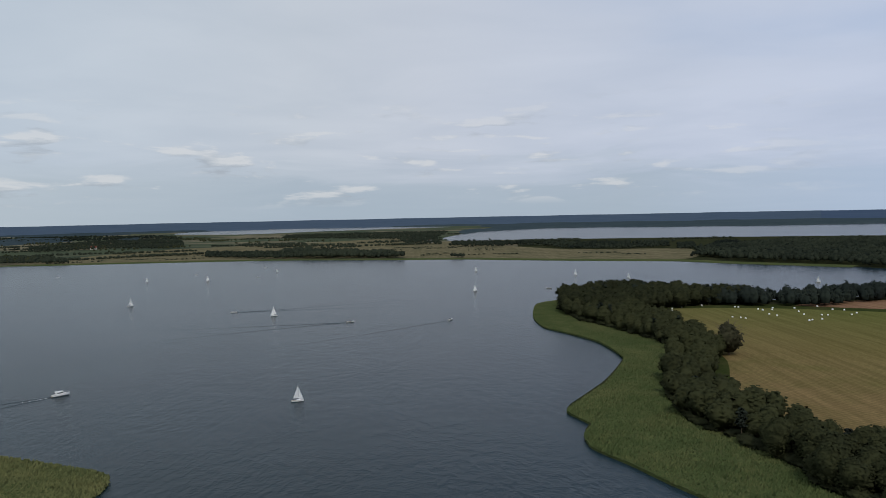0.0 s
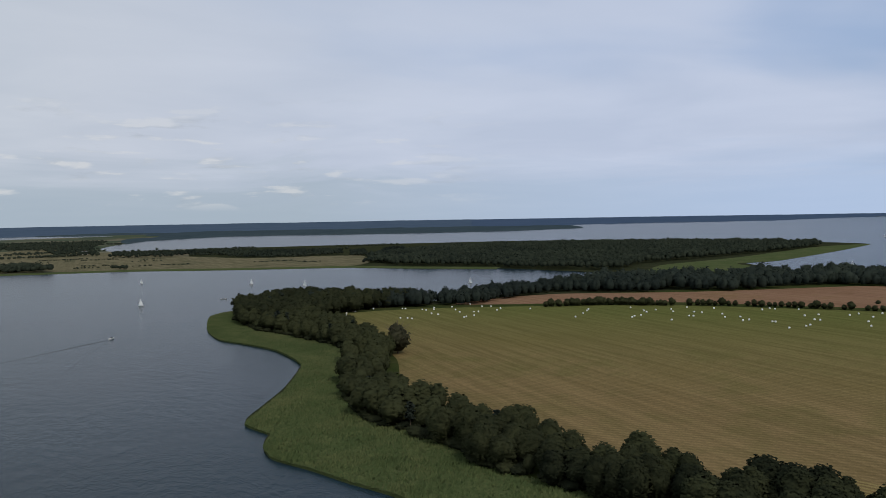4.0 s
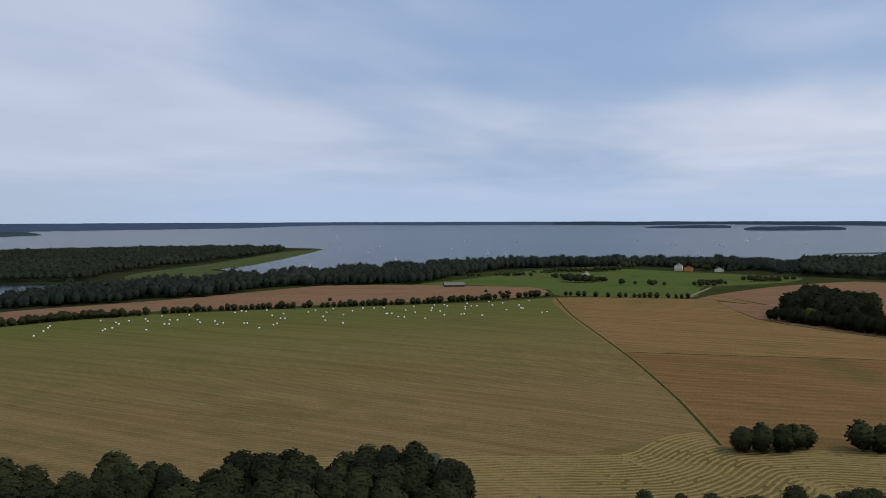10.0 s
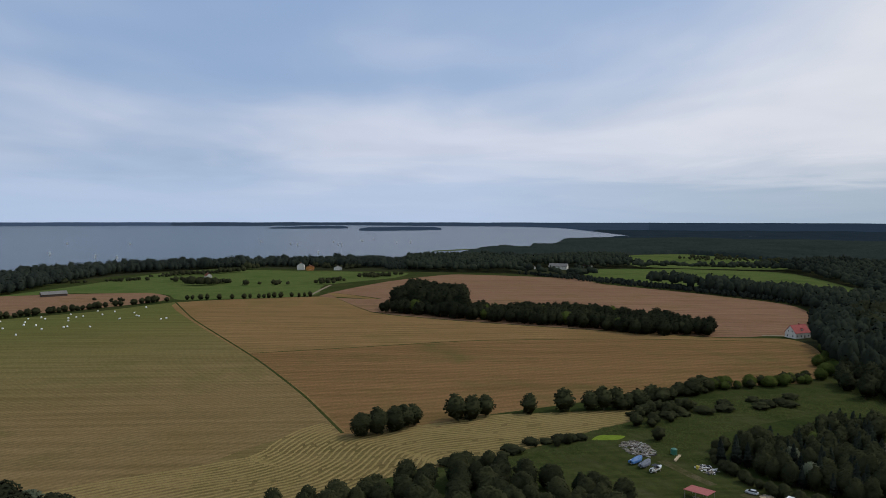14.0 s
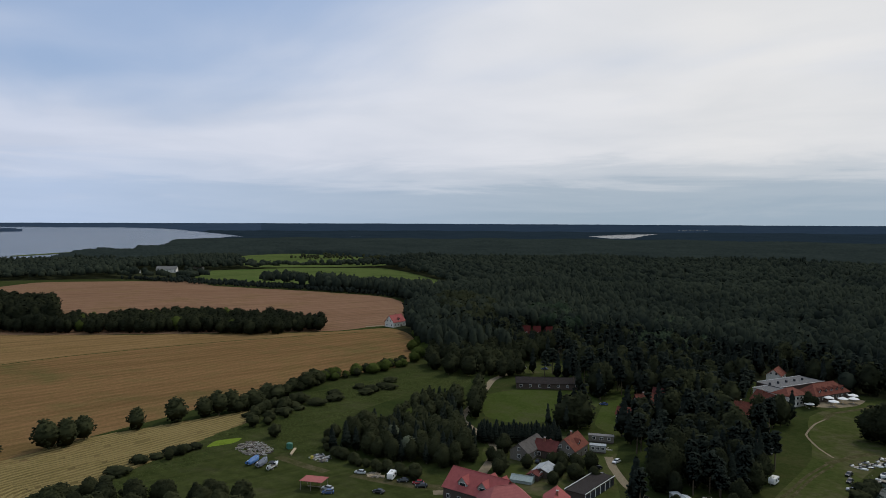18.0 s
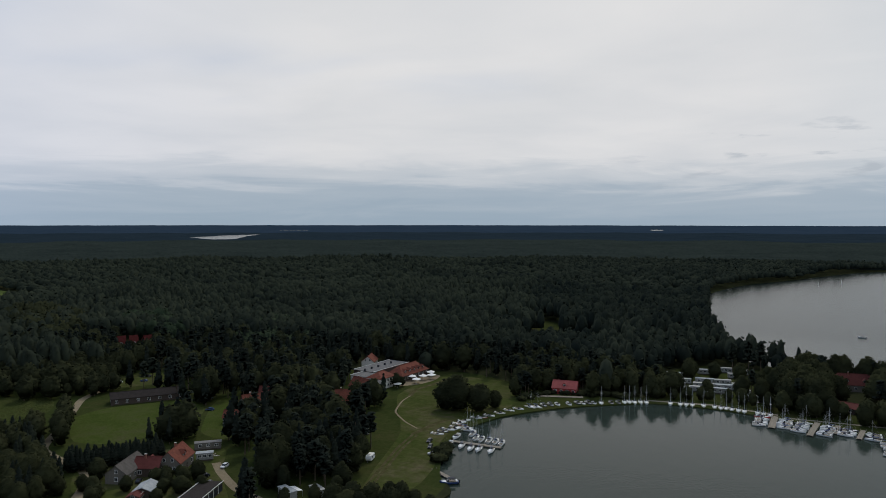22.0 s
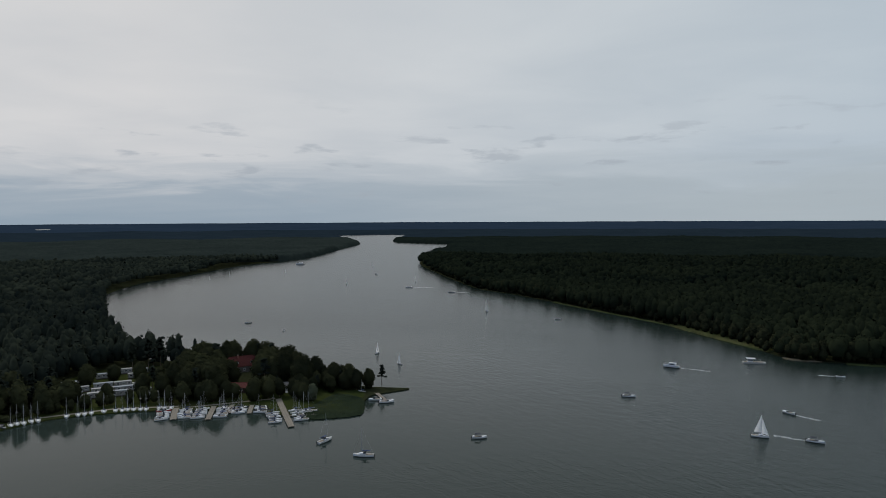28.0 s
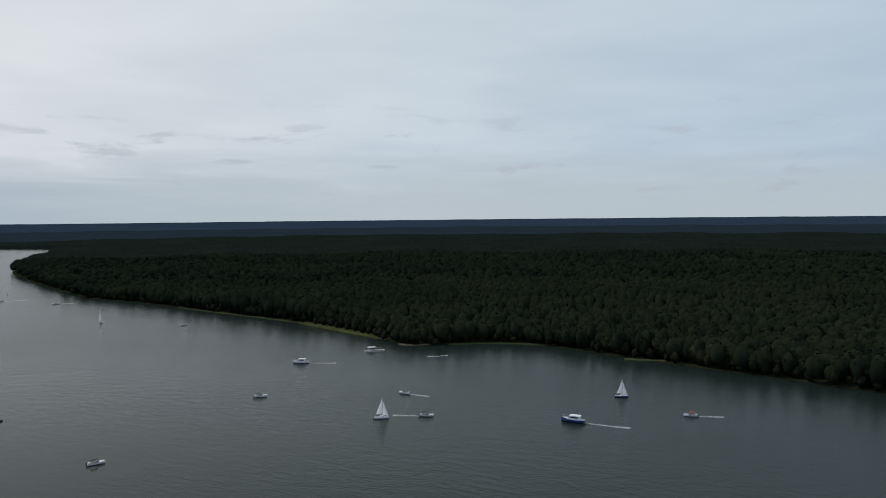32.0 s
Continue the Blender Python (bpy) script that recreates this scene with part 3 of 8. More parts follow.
MOORED_BAY = [('motor', 115.2, -320.0, 170, 6.5), ('redmotor', 112.9, -322.1, 169, 6.0), ('motor', 110.7, -326.2, 169, 6.5),
    ('motor', 107.5, -332.6, 168, 6.5), ('motor', 104.7, -339.1, 167, 6.5), ('motor', 101.1, -343.7, 166, 6.5),
    ('moored', 96.7, -349.7, 155, 7.0), ('moored', 93.5, -351.2, 155, 7.0), ('darkmotor', 90.9, -354.8, 134, 6.5),
    ('darkmotor', 88.0, -357.5, 134, 6.5), ('motor', 85.0, -360.1, 123, 6.5), ('motor', 79.7, -363.1, 122, 6.5),
    ('darkmotor', 75.7, -365.9, 132, 6.5), ('darkmotor', 70.8, -368.9, 131, 6.5), ('motor', 73.3, -367.4, 121, 6.0),
    ('motor', 68.1, -370.4, 120, 6.0)]
MOORED_QUAY = [('moored', 64.7, -372.0, 105, 7.0), ('moored', 53.7, -378.3, 103, 7.0), ('moored', 51.4, -379.8, 103, 7.0),
    ('moored', 48.7, -380.1, 102, 7.0), ('moored', 45.8, -381.7, 102, 7.0), ('moored', 43.0, -382.0, 101, 7.0),
    ('darkmotor', 59.8, -373.8, 119, 6.0), ('darkmotor', 56.4, -375.5, 119, 6.0), ('moored', 31.2, -384.7, 95, 7.0),
    ('moored', 26.3, -385.3, 94, 7.0), ('moored', 23.5, -385.6, 93, 7.0), ('moored', 20.5, -386.0, 93, 7.0),
    ('moored', 15.0, -386.6, 92, 7.0), ('moored', 9.7, -386.0, 89, 7.0), ('moored', 6.7, -385.1, 89, 7.0),
    ('moored', 4.2, -385.4, 89, 7.0)]
MOORED_CAPE = [('moored', 1.5, -384.4, 88, 7.0), ('moored', -1.6, -383.5, 88, 7.0), ('moored', -4.3, -382.6, 87, 7.0),
    ('moored', -10.3, -382.1, 86, 7.0), ('moored', -12.9, -381.2, 86, 7.0), ('moored', -15.9, -380.3, 86, 7.0),
    ('moored', -40.3, -369.2, 79, 7.0), ('moored', -43.6, -360.9, 78, 7.0), ('moored', -48.2, -364.7, 77, 7.0),
    ('moored', -75.7, -344.6, 353, 7.5),
    ('moored', -78.2, -345.7, 352, 7.5), ('motor', -114.6, -353.1, 342, 7.0), ('motor', -118.5, -346.3, 171, 8.0),
    ('moored', -113.8, -373.6, 313, 5.0)]
VERGE = [(150, 690), (120, 520), (140, 420), (110, 300), (120, 160), (122, 20), (120, -120), (150, -150), (262, -110), (310, -170), (345, -275), (420, -290), (520, -330), (545, -350), (640, -430),
    (740, -455), (860, -400), (1000, -330), (1180, -240), (1230, -120), (1300, 60), (1380, 200), (1330, 330), (1180, 420), (960, 480), (860, 560), (700, 600), (560, 640), (430, 680), (300, 680)]
VILLAGE_GRASS = [(150, -150), (262, -110), (310, -170), (345, -275), (372, -262), (360, -330), (260, -380), (160, -415), (110, -395), (60, -395), (20, -404), (-60, -404), (-110, -385), (-110, -360), (-60, -345), (0, -380), (80, -356), (112, -300), (95, -230), (100, -180)]


# ---- the lie of the land ----
RIM, FLAT, FOLD = 4680.0, 1500.0, 3200.0


def far_lift(r):
    """The far country is drawn in towards the rim and lifted, so that it keeps its bearing and height over the horizon."""
    r = np.asarray(r, float)
    real = np.where(r > FLAT, FLAT - FOLD * np.log(np.maximum(1e-9, 1 - (r - FLAT) / FOLD)), np.maximum(r, 1e-6))
    return EYE * (1 - r / np.maximum(real, 1e-6)) * (r > FLAT)


def hill(x, y):
    return 8 * np.exp(-((x - 620) ** 2 + (y - 330) ** 2) / (2 * 260.0 ** 2)) + 6 * np.exp(-((x - 850) ** 2 + (y + 150) ** 2) / (2 * 250.0 ** 2))


def ground_z(x, y):
    x, y = np.asarray(x, float), np.asarray(y, float)
    return 0.5 + hill(x, y) + far_lift(np.hypot(x, y))


def far_scale(r):
    r = np.asarray(r, float)
    return 1 - far_lift(r) / EYE


def curve(points, closed=True, step=4):
    """A smooth line through the corner points."""
    p = np.array(points, float)
    n, out = len(p), []
    for i in range(n if closed else n - 1):
        a, b, c, d = (p[(i + k) % n] if closed else p[min(max(i + k, 0), n - 1)] for k in (-1, 0, 1, 2))
        for j in range(step):
            t = j / step
            s = 0.6
            m1, m2 = s * (c - a) * 0.5, s * (d - b) * 0.5
            out.append((2 * t**3 - 3 * t**2 + 1) * b + (t**3 - 2 * t**2 + t) * m1 + (-2 * t**3 + 3 * t**2) * c + (t**3 - t**2) * m2)
    if not closed:
        out.append(p[-1])
    return np.array(out)


def ribbon(points, width):
    p = curve(points, False, 5)
    d = np.gradient(p, axis=0)
    d /= np.linalg.norm(d, axis=1)[:, None]
    side = np.c_[-d[:, 1], d[:, 0]] * width / 2
    return np.r_[p + side, (p - side)[::-1]]


def inside(poly, x, y):
    hit = np.zeros(len(x), bool)
    px, py = poly[:, 0], poly[:, 1]
    for i in range(len(poly)):
        x1, y1, x2, y2 = px[i - 1], py[i - 1], px[i], py[i]
        if y1 == y2:
            continue
        c = ((y1 > y) != (y2 > y)) & (x < (x2 - x1) * (y - y1) / (y2 - y1) + x1)
        hit ^= c
    return hit


def sector(a0, a1, r0, r1):
    t = np.radians(np.linspace(a0, a1, 30))
    return np.r_[np.c_[-np.sin(t) * r0, np.cos(t) * r0], np.c_[-np.sin(t) * r1, np.cos(t) * r1][::-1]]


LAKE = curve(LAKE_N + LAKE_N2 + LAKE_E + SHORE_S + NEAR_SHORE + BAY + RIVER + WEST_SHORE)
WATERS = [LAKE] + [curve(p) for p in (POND_NW, POND_E, POND_S, POND_F)]
ISLES = [curve(p) for p in (ISLE_A, ISLE_B)]
# later zones lie over earlier ones
ZONES = [
    ("verge", VERGE_M, [curve(p) for p in (VERGE, VILLAGE_GRASS, CLEARING, CAPE_REED)], "rough grass verge between the fields"),
    ("farmland", FARMLAND_M, [curve(FAR_FARM), sector(-6, 75, 1330, RIM - 4)], "patchwork of far farmland, greyed by painted haze"),
    ("dry_meadow", STRAW_M, [curve(STRAW_N), curve(STRAW_NE)], "dry straw-coloured meadow on the far lake shore"),
    ("meadow", GREEN_M, [curve(GREEN), curve(MEADOW), curve(MEADOW_FAR)], "bright green pasture between woods and fields"),
    ("hay_field", HAY_M, [curve(HAY)], "mown hay field with yellow-green stripes"),
    ("raked_field", STRIP_M, [curve(HAY_STRIP)], "raked hay strip with curving swaths"),
    ("barley_field", GOLD_M, [curve(GOLD)], "ripe golden barley field with faint tramlines"),
    ("old_barley_field", RUST_M, [curve([(478, 78), (495, 12), (518, -73), (522, -180), (508, -296), (485, -317), (420, -287), (381, -242), (373, -154), (350, -104), (333, -58), (317, -20), (308, 9), (313, 12), (372, 33), (455, 70)])], "reddish-brown overripe barley with olive patches"),
    ("rye_field", PINK_M, [curve(PINK_E), curve(PINK_N)], "ripe reddish-brown rye field"),
    ("marsh", MARSH_M, [curve(MARSH)], "rough green marsh grass beside the field"),
    ("yard", MARSH_M, [curve(YARD)], "worn grass yard with parked cars and boats"),
    ("camp_grass", MARSH_M, [curve(CAMP)], "trodden grass of the lakeside caravan camp"),
    ("lawn", LAWN_M, [curve(p) for p in (PARKING, BEACH_LAWN, YARD_GARDEN)], "worn mown lawn grass of the village"),
    ("garden_lawn", FRESH_M, [curve(LAWN), curve(GARDEN)], "fresh green mown garden lawn"),
    ("reed_bed", REED_M, [curve(p) for p in (REED_W, REED_NE, REED_P, REED_E, REED_BAR)] + [ribbon([(x, y + 14) for x, y in LAKE_N[:10]], 46), ribbon(RIVER[17:20], 3), ribbon([(-436, -470), (-420, -410), (-412, -362)], 12), ribbon([(-419, -313), (-434, -298), (-448, -278), (-457, -252)], 4), ribbon([(-440, -185), (-451, -160)], 5)], "olive green reed bed along the shore"),
    ("field_edge", MARSH_M, [ribbon([(758, 200), (625, 150), (462, 73), (372, 35), (306, 12)], 1.6), ribbon([(478, 78), (495, 12), (518, -73), (522, -180), (508, -296)], 1.6)], "grassy boundary between the hay and the barley"),
    ("pond_weed", LIME_M, [curve([(289, -93), (295, -99), (293, -109), (288, -104)])], "small pond covered with lime green duckweed"),
    ("worn_path", WORN_M, [ribbon([(228, -127), (216, -133), (206, -139), (198, -147)], 5), ribbon([(262, -112), (248, -116), (236, -120)], 4), ribbon(TRACK_BEACH, 1.3), ribbon([(x - 2.2, y) for x, y in TRACK_BEACH], 1.2), ribbon([(160, -392), (163, -375), (166, -360), (163, -347)], 2.6), ribbon([(132, -284), (130, -300), (127, -312)], 3)], "worn sandy path trodden into the grass"),
    ("road", SAND_M, [ribbon(ROAD_A, 3.8), ribbon(ROAD_B, 3.4), ribbon([(-399, -346), (-401, -336), (-410, -324)], 6), ribbon(PATH_BEACH, 0.9), curve([(181, -398), (168, -401), (166, -386), (170, -374), (178, -366), (182, -374)]), ribbon(ROAD_FARM, 5), ribbon(ROAD_N, 4)], "pale sandy track through the village"),
]


ZONE = {name: i + 1 for i, (name, *_) in enumerate(ZONES)}
ZONE["woods"] = 0


def among(p, names):
    if "marsh" in names:
        names = (*names, "yard", "camp_grass")
    return np.isin(zone_of(p[:, 0], p[:, 1]), [ZONE[n] for n in names])


def zone_of(x, y):
    """The index of the zone at each place: -1 is water, 0 is woodland floor."""
    z = np.zeros(len(x), int)
    for w in WATERS:
        z[inside(w, x, y)] = -1
    for w in ISLES:
        z[inside(w, x, y)] = 0
    for i, (_, _, polys, _) in enumerate(ZONES):
        for p in polys:
            k = inside(p, x, y)
            z[k & ((z >= 0) | (ZONES[i][0] == "reed_bed"))] = i + 1
    return z


def mesh_object(name, verts, faces, mat, smooth=False):
    me = bpy.data.meshes.new(name)
    me.from_pydata([tuple(v) for v in verts] if not isinstance(verts, list) else verts, [], faces if isinstance(faces, list) else faces.tolist())
    me.materials.append(mat)
    if smooth:
        me.polygons.foreach_set("use_smooth", [True] * len(me.polygons))
    me.update()
    return new(name, me)


def build_land():
    from mathutils import geometry
    pts, edges = [], []
    for poly in WATERS + ISLES + [p for z in ZONES for p in z[2]]:
        k = len(pts)
        pts += [tuple(v) for v in poly]
        edges += [(k + i, k + (i + 1) % len(poly)) for i in range(len(poly))]
    rings = np.r_[np.geomspace(20, 3000, 70), np.linspace(3050, RIM, 46)]
    for i, r in enumerate(rings):
        for a in np.arange(0, 360, 3.0) + (i % 2) * 1.5:
            pts.append((r * math.sin(radians(a)), r * math.cos(radians(a))))
    pts.append((0.0, 0.0))
    v, _, f, *_ = geometry.delaunay_2d_cdt([Vector(p) for p in pts], edges, [], 0, 0.01)
    v = np.array([tuple(p) for p in v])
    f = np.array([tuple(t) for t in f if len(t) == 3])
    z = np.asarray(ground_z(v[:, 0], v[:, 1]))
    c = v[f].mean(axis=1)
    zone = zone_of(c[:, 0], c[:, 1])
    where = np.c_[v, z]
    edge_of = {}
    for i, t in enumerate(f):
        for a, b in ((t[0], t[1]), (t[1], t[2]), (t[2], t[0])):
            edge_of.setdefault((min(a, b), max(a, b)), []).append(i)
    skirt = {}
    for (a, b), ts in edge_of.items():
        if len(ts) == 2 and (zone[ts[0]] == -1) != (zone[ts[1]] == -1):
            land = ts[0] if zone[ts[0]] != -1 else ts[1]
            skirt.setdefault(zone[land], []).append((a, b))
    names = [("ground", FLOOR_M, None, "dark woodland floor under the trees")] + ZONES
    for i, (name, mat, _, label) in enumerate(names):
        tri = f[zone == i]
        if not len(tri):
            continue
        used, inv = np.unique(tri, return_inverse=True)
        verts = [tuple(p) for p in where[used]]
        faces = inv.reshape(-1, 3).tolist()
        at = {int(u): k for k, u in enumerate(used)}
        for a, b in skirt.get(i, []):
            k = len(verts)
            verts += [(*where[a][:2], where[a][2] - 1.5), (*where[b][:2], where[b][2] - 1.5)]
            faces.append([at[int(a)], at[int(b)], k + 1, k])
        ob = mesh_object(name, verts, faces, mat)
        tagged(ob, label, name.replace("_", " "), kind="structure")


def build_water():
    rings = np.r_[0.5, np.geomspace(15, 3000, 90), np.linspace(3050, RIM, 46)]
    n = 240
    a = np.arange(n) * 2 * math.pi / n
    verts = [(r * math.sin(t), r * math.cos(t), float(far_lift(r))) for r in rings for t in a]
    faces = [[i * n + j, i * n + (j + 1) % n, (i + 1) * n + (j + 1) % n, (i + 1) * n + j] for i in range(len(rings) - 1) for j in range(n)]
    faces.append(list(range(n))[::-1])
    tagged(mesh_object("water", verts, faces, WATER, True), "grey rippled lake water reflecting the overcast sky", "lake", kind="structure")


build_land()
build_water()


# ---- trees ----
def part(name, me, parent, label=""):
    ob = new(name, me)
    ob.parent = parent
    return tagged(ob, label)


def ellipsoid(c, r, n=7, m=5):
    v, f = [], []
    for i in range(m + 1):
        t = math.pi * i / m
        for j in range(n):
            a = 2 * math.pi * j / n
            v.append((c[0] + r[0] * math.sin(t) * math.cos(a), c[1] + r[1] * math.sin(t) * math.sin(a), c[2] + r[2] * math.cos(t)))
    for i in range(m):
        for j in range(n):
            f.append([i * n + j, i * n + (j + 1) % n, (i + 1) * n + (j + 1) % n, (i + 1) * n + j])
    return v, f


def unit(v):
    return v / np.maximum(np.linalg.norm(v, axis=-1), 1e-9)[..., None]


def leaf_tufts(c, out, size, rng, loose=0.35):
    """One leafy tuft at each place c, its tip more or less along out; also the soft normals of the mass of leaves."""
    k = len(c)
    out = unit(out)
    nrm = unit(out + rng.normal(0, loose, (k, 3)))
    u = unit(np.cross(nrm, rng.normal(0, 1, (k, 3))))
    w = np.cross(nrm, u)
    s = (size * rng.uniform(0.6, 1.3, k))[:, None]
    base = c - nrm * s * 0.35
    v = np.stack([base + u * s, base - u * s * 0.5 + w * s * 0.8, base - u * s * 0.5 - w * s * 0.8, c + nrm * s * 0.55], 1).reshape(-1, 3)
    f = (np.array([(0, 1, 3), (1, 2, 3), (2, 0, 3)])[None] + 4 * np.arange(k)[:, None, None]).reshape(-1, 3)
    side = np.stack([u, -u * 0.5 + w * 0.8, -u * 0.5 - w * 0.8, nrm], 1) * 0.55
    return v, f, unit(np.repeat(out[:, None], 4, axis=1) + side + rng.normal(0, 0.12, (k, 1, 3))).reshape(-1, 3)


SOFT = {}


def leafy_mesh(name, verts, faces, normals, mat):
    """A mesh of leaves that is shaded as one soft mass."""
    me = bpy.data.meshes.new(name)
    me.from_pydata(verts.tolist(), [], faces, False)
    me.materials.append(mat)
    me.normals_split_custom_set_from_vertices(normals.tolist())
    SOFT[me.name] = normals
    return me


def crown(name, lobes, per_lobe, size, mat, rng, n=6, m=4):
    verts, faces, soft, base = [], [], [], 0
    for c, r in lobes:
        c, r = np.array(c), np.array(r)
        v, f = ellipsoid(c, r * 0.78, n, m)
        faces += [[i + base for i in q] for q in f]
        base += len(v)
        verts.append(np.array(v))
        soft.append(unit((np.array(v) - c) / r + np.array((0, 0, 0.3))))
        d = rng.normal(0, 1, (per_lobe, 3))
        d[:, 2] = np.where(d[:, 2] < -0.3, -d[:, 2] * 0.6, d[:, 2])
        d = unit(d)
        p = c + d * r * rng.uniform(0.80, 1.02, per_lobe)[:, None]
        v, f, q = leaf_tufts(p, d + np.array((0, 0, 0.35)), size, rng)
        faces += (f + base).tolist()
        base += len(v)
        verts.append(v)
        soft.append(q)
    return leafy_mesh(name, np.concatenate(verts), faces, np.concatenate(soft), mat)


def trunk(name, height, radius, limbs, rng, mat):
    verts, faces = [], []

    def tube(a, b, ra, rb, n=6):
        k = len(verts)
        a, b = np.array(a, float), np.array(b, float)
        d = (b - a) / np.linalg.norm(b - a)
        u = np.cross(d, (0.3, 1, 0.2))
        u /= np.linalg.norm(u)
        w = np.cross(d, u)
        for p, r in ((a, ra), (a * 0.4 + b * 0.6 + u * ra * 0.5, ra * 0.55 + rb * 0.45), (b, rb)):
            for j in range(n):
                t = 2 * math.pi * j / n
                verts.append(tuple(p + (u * math.cos(t) + w * math.sin(t)) * r))
        for i in range(2):
            for j in range(n):
                faces.append([k + i * n + j, k + i * n + (j + 1) % n, k + (i + 1) * n + (j + 1) % n, k + (i + 1) * n + j])

    tube((0, 0, -0.4), (0, 0, height), radius, radius * 0.3)
    for z0, reach, rise in limbs:
        a = rng.uniform(0, 6.28)
        tube((0, 0, z0), (reach * math.cos(a), reach * math.sin(a), z0 + rise), radius * 0.4, radius * 0.1, 4)
    me = bpy.data.meshes.new(name)
    me.from_pydata(verts, [], faces)
    me.materials.append(mat)
    return me


KINDS = {}


LITE = {}


def tree_kind(kind, label, category, variants, make):
    """Whole trees to copy, and a plainer pair of meshes for the depth of a stand."""
    KINDS[kind], LITE[kind] = [], []
    for i in range(variants):
        top = new(kind)
        stem, leaves = make(np.random.default_rng(100 * len(KINDS) + i), False)
        part("trunk", stem, top)
        part("crown", leaves, top)
        top.location = (0, 0, -300)
        tagged(top, label, category)
        KINDS[kind].append(top)
        LITE[kind].append(make(np.random.default_rng(100 * len(KINDS) + i), True))


def lumpy_crown(name, rng, profile, low, top, bumps, deep, leaves, size, mat, n, m):
    """A crown whose radius follows a profile over its height, swelling into bumps, clad in leafy sprays."""
    way = rng.normal(0, 1, (bumps, 3))
    way /= np.linalg.norm(way, axis=1)[:, None]
    gain = rng.uniform(0.5, 1.0, bumps) * deep
    lean = rng.normal(0, 0.3, 2)

    def skin(a, f):
        d = np.stack([np.cos(a) * np.sin(f * math.pi), np.sin(a) * np.sin(f * math.pi), -np.cos(f * math.pi)], -1)
        k = 1 - deep * 0.45 + (np.clip((d @ way.T - 0.72) / 0.28, 0, 1) ** 0.6 * gain).max(axis=-1)
        r = profile(f) * k
        mid = 0.45 * (low + top)
        z = low + (top - low) * f
        return np.stack([np.cos(a) * r + lean[0] * f, np.sin(a) * r + lean[1] * f, mid + (z - mid) * (0.6 + 0.4 * k)], -1), d

    def facing(a, f):
        e = 0.03
        nrm = np.cross(skin(a + e, f)[0] - skin(a - e, f)[0], skin(a, np.clip(f + e, 0, 1))[0] - skin(a, np.clip(f - e, 0, 1))[0])
        return unit(unit(nrm) + np.array((0, 0, 0.12)))

    g, h = np.meshgrid(np.arange(n) * 2 * math.pi / n, np.linspace(0.0, 1.0, m + 1))
    p, _ = skin(g.ravel() + h.ravel() * 2, h.ravel())
    centre = p.mean(axis=0)
    core = centre + (p - centre) * np.array((0.84, 0.84, 0.93))
    faces = [[i * n + j, i * n + (j + 1) % n, (i + 1) * n + (j + 1) % n, (i + 1) * n + j] for i in range(m) for j in range(n)]
    f = np.clip(rng.uniform(0, 1, leaves) ** 0.85, 0.02, 0.99)
    a = rng.uniform(0, 6.283, leaves)
    p, d = skin(a, f)
    p = centre + (p - centre) * rng.uniform(0.84, 1.05, leaves)[:, None]
    v, q, soft = leaf_tufts(p, facing(a, f), size, rng)
    core_n = unit(core - centre + np.array((0, 0, 0.5)))
    return leafy_mesh(name, np.r_[core, v], faces + (q + len(core)).tolist(), np.r_[core_n, soft], mat)


def broadleaf(rng, lite, mat=None, spread=1.0):
    h = 15.0
    belly = rng.uniform(0.34, 0.50)
    girth = rng.uniform(3.2, 4.0) * spread

    def profile(f):
        under = 0.55 + 0.45 * np.sin(np.clip(f / belly, 0, 1) * math.pi / 2)
        over = np.cos(np.clip((f - belly) / (1 - belly), 0, 1) * math.pi / 2) ** 0.55
        return girth * np.where(f < belly, under, over) + 0.1

    limbs = [] if lite else [(h * 0.2, 2, 3), (h * 0.3, 2, 3), (h * 0.4, 1.8, 3)]
    leaves = lumpy_crown("crown", rng, profile, h * 0.05, h, 10 if lite else 20, 0.46, 130 if lite else 560, 0.80 if lite else 0.50, mat or LEAF_M, 9 if lite else 14, 6 if lite else 9)
    return trunk("trunk", h * 0.7, 0.28, limbs, rng, BARK_M), leaves


def pine(rng, lite):
    h = 20.0
    lobes = []
    count = 7 if lite else 13
    for i in range(count):
        a, z = i * 2.4 + rng.normal(0, 0.4), 0.42 + 0.55 * (i + rng.uniform(0, 1)) / count
        q = rng.uniform(0.5, 1.9) * (1.25 - z) * 1.7
        lobes.append(((q * math.cos(a), q * math.sin(a), h * z), (rng.uniform(1.1, 1.8), rng.uniform(1.1, 1.8), rng.uniform(0.8, 1.5))))
    lobes.append(((0, 0, h * 0.70), (1.5, 1.5, h * 0.26)))
    limbs = [] if lite else [(h * 0.45, 1.8, 1), (h * 0.5, 1.8, 1), (h * 0.6, 1.8, 1), (h * 0.7, 1.5, 1)]
    return trunk("trunk", h * 0.95, 0.25, limbs, rng, BARK_M), crown("crown", lobes, 14 if lite else 26, 0.72 if lite else 0.52, NEEDLE_M, rng, 5 if lite else 6, 3 if lite else 4)


def spruce(rng, lite):
    h = 16.0
    girth = rng.uniform(2.3, 3.0)

    def profile(f):
        return girth * np.clip(1.0 - f, 0, 1) ** 0.85 * np.clip(f * 9, 0, 1) * (0.88 + 0.12 * np.sin(f * 44)) + 0.06

    return trunk("trunk", h * 0.9, 0.2, [], rng, BARK_M), lumpy_crown("crown", rng, profile, h * 0.05, h, 10 if lite else 16, 0.30, 100 if lite else 300, 0.70 if lite else 0.50, NEEDLE_M, 7 if lite else 10, 6 if lite else 10)


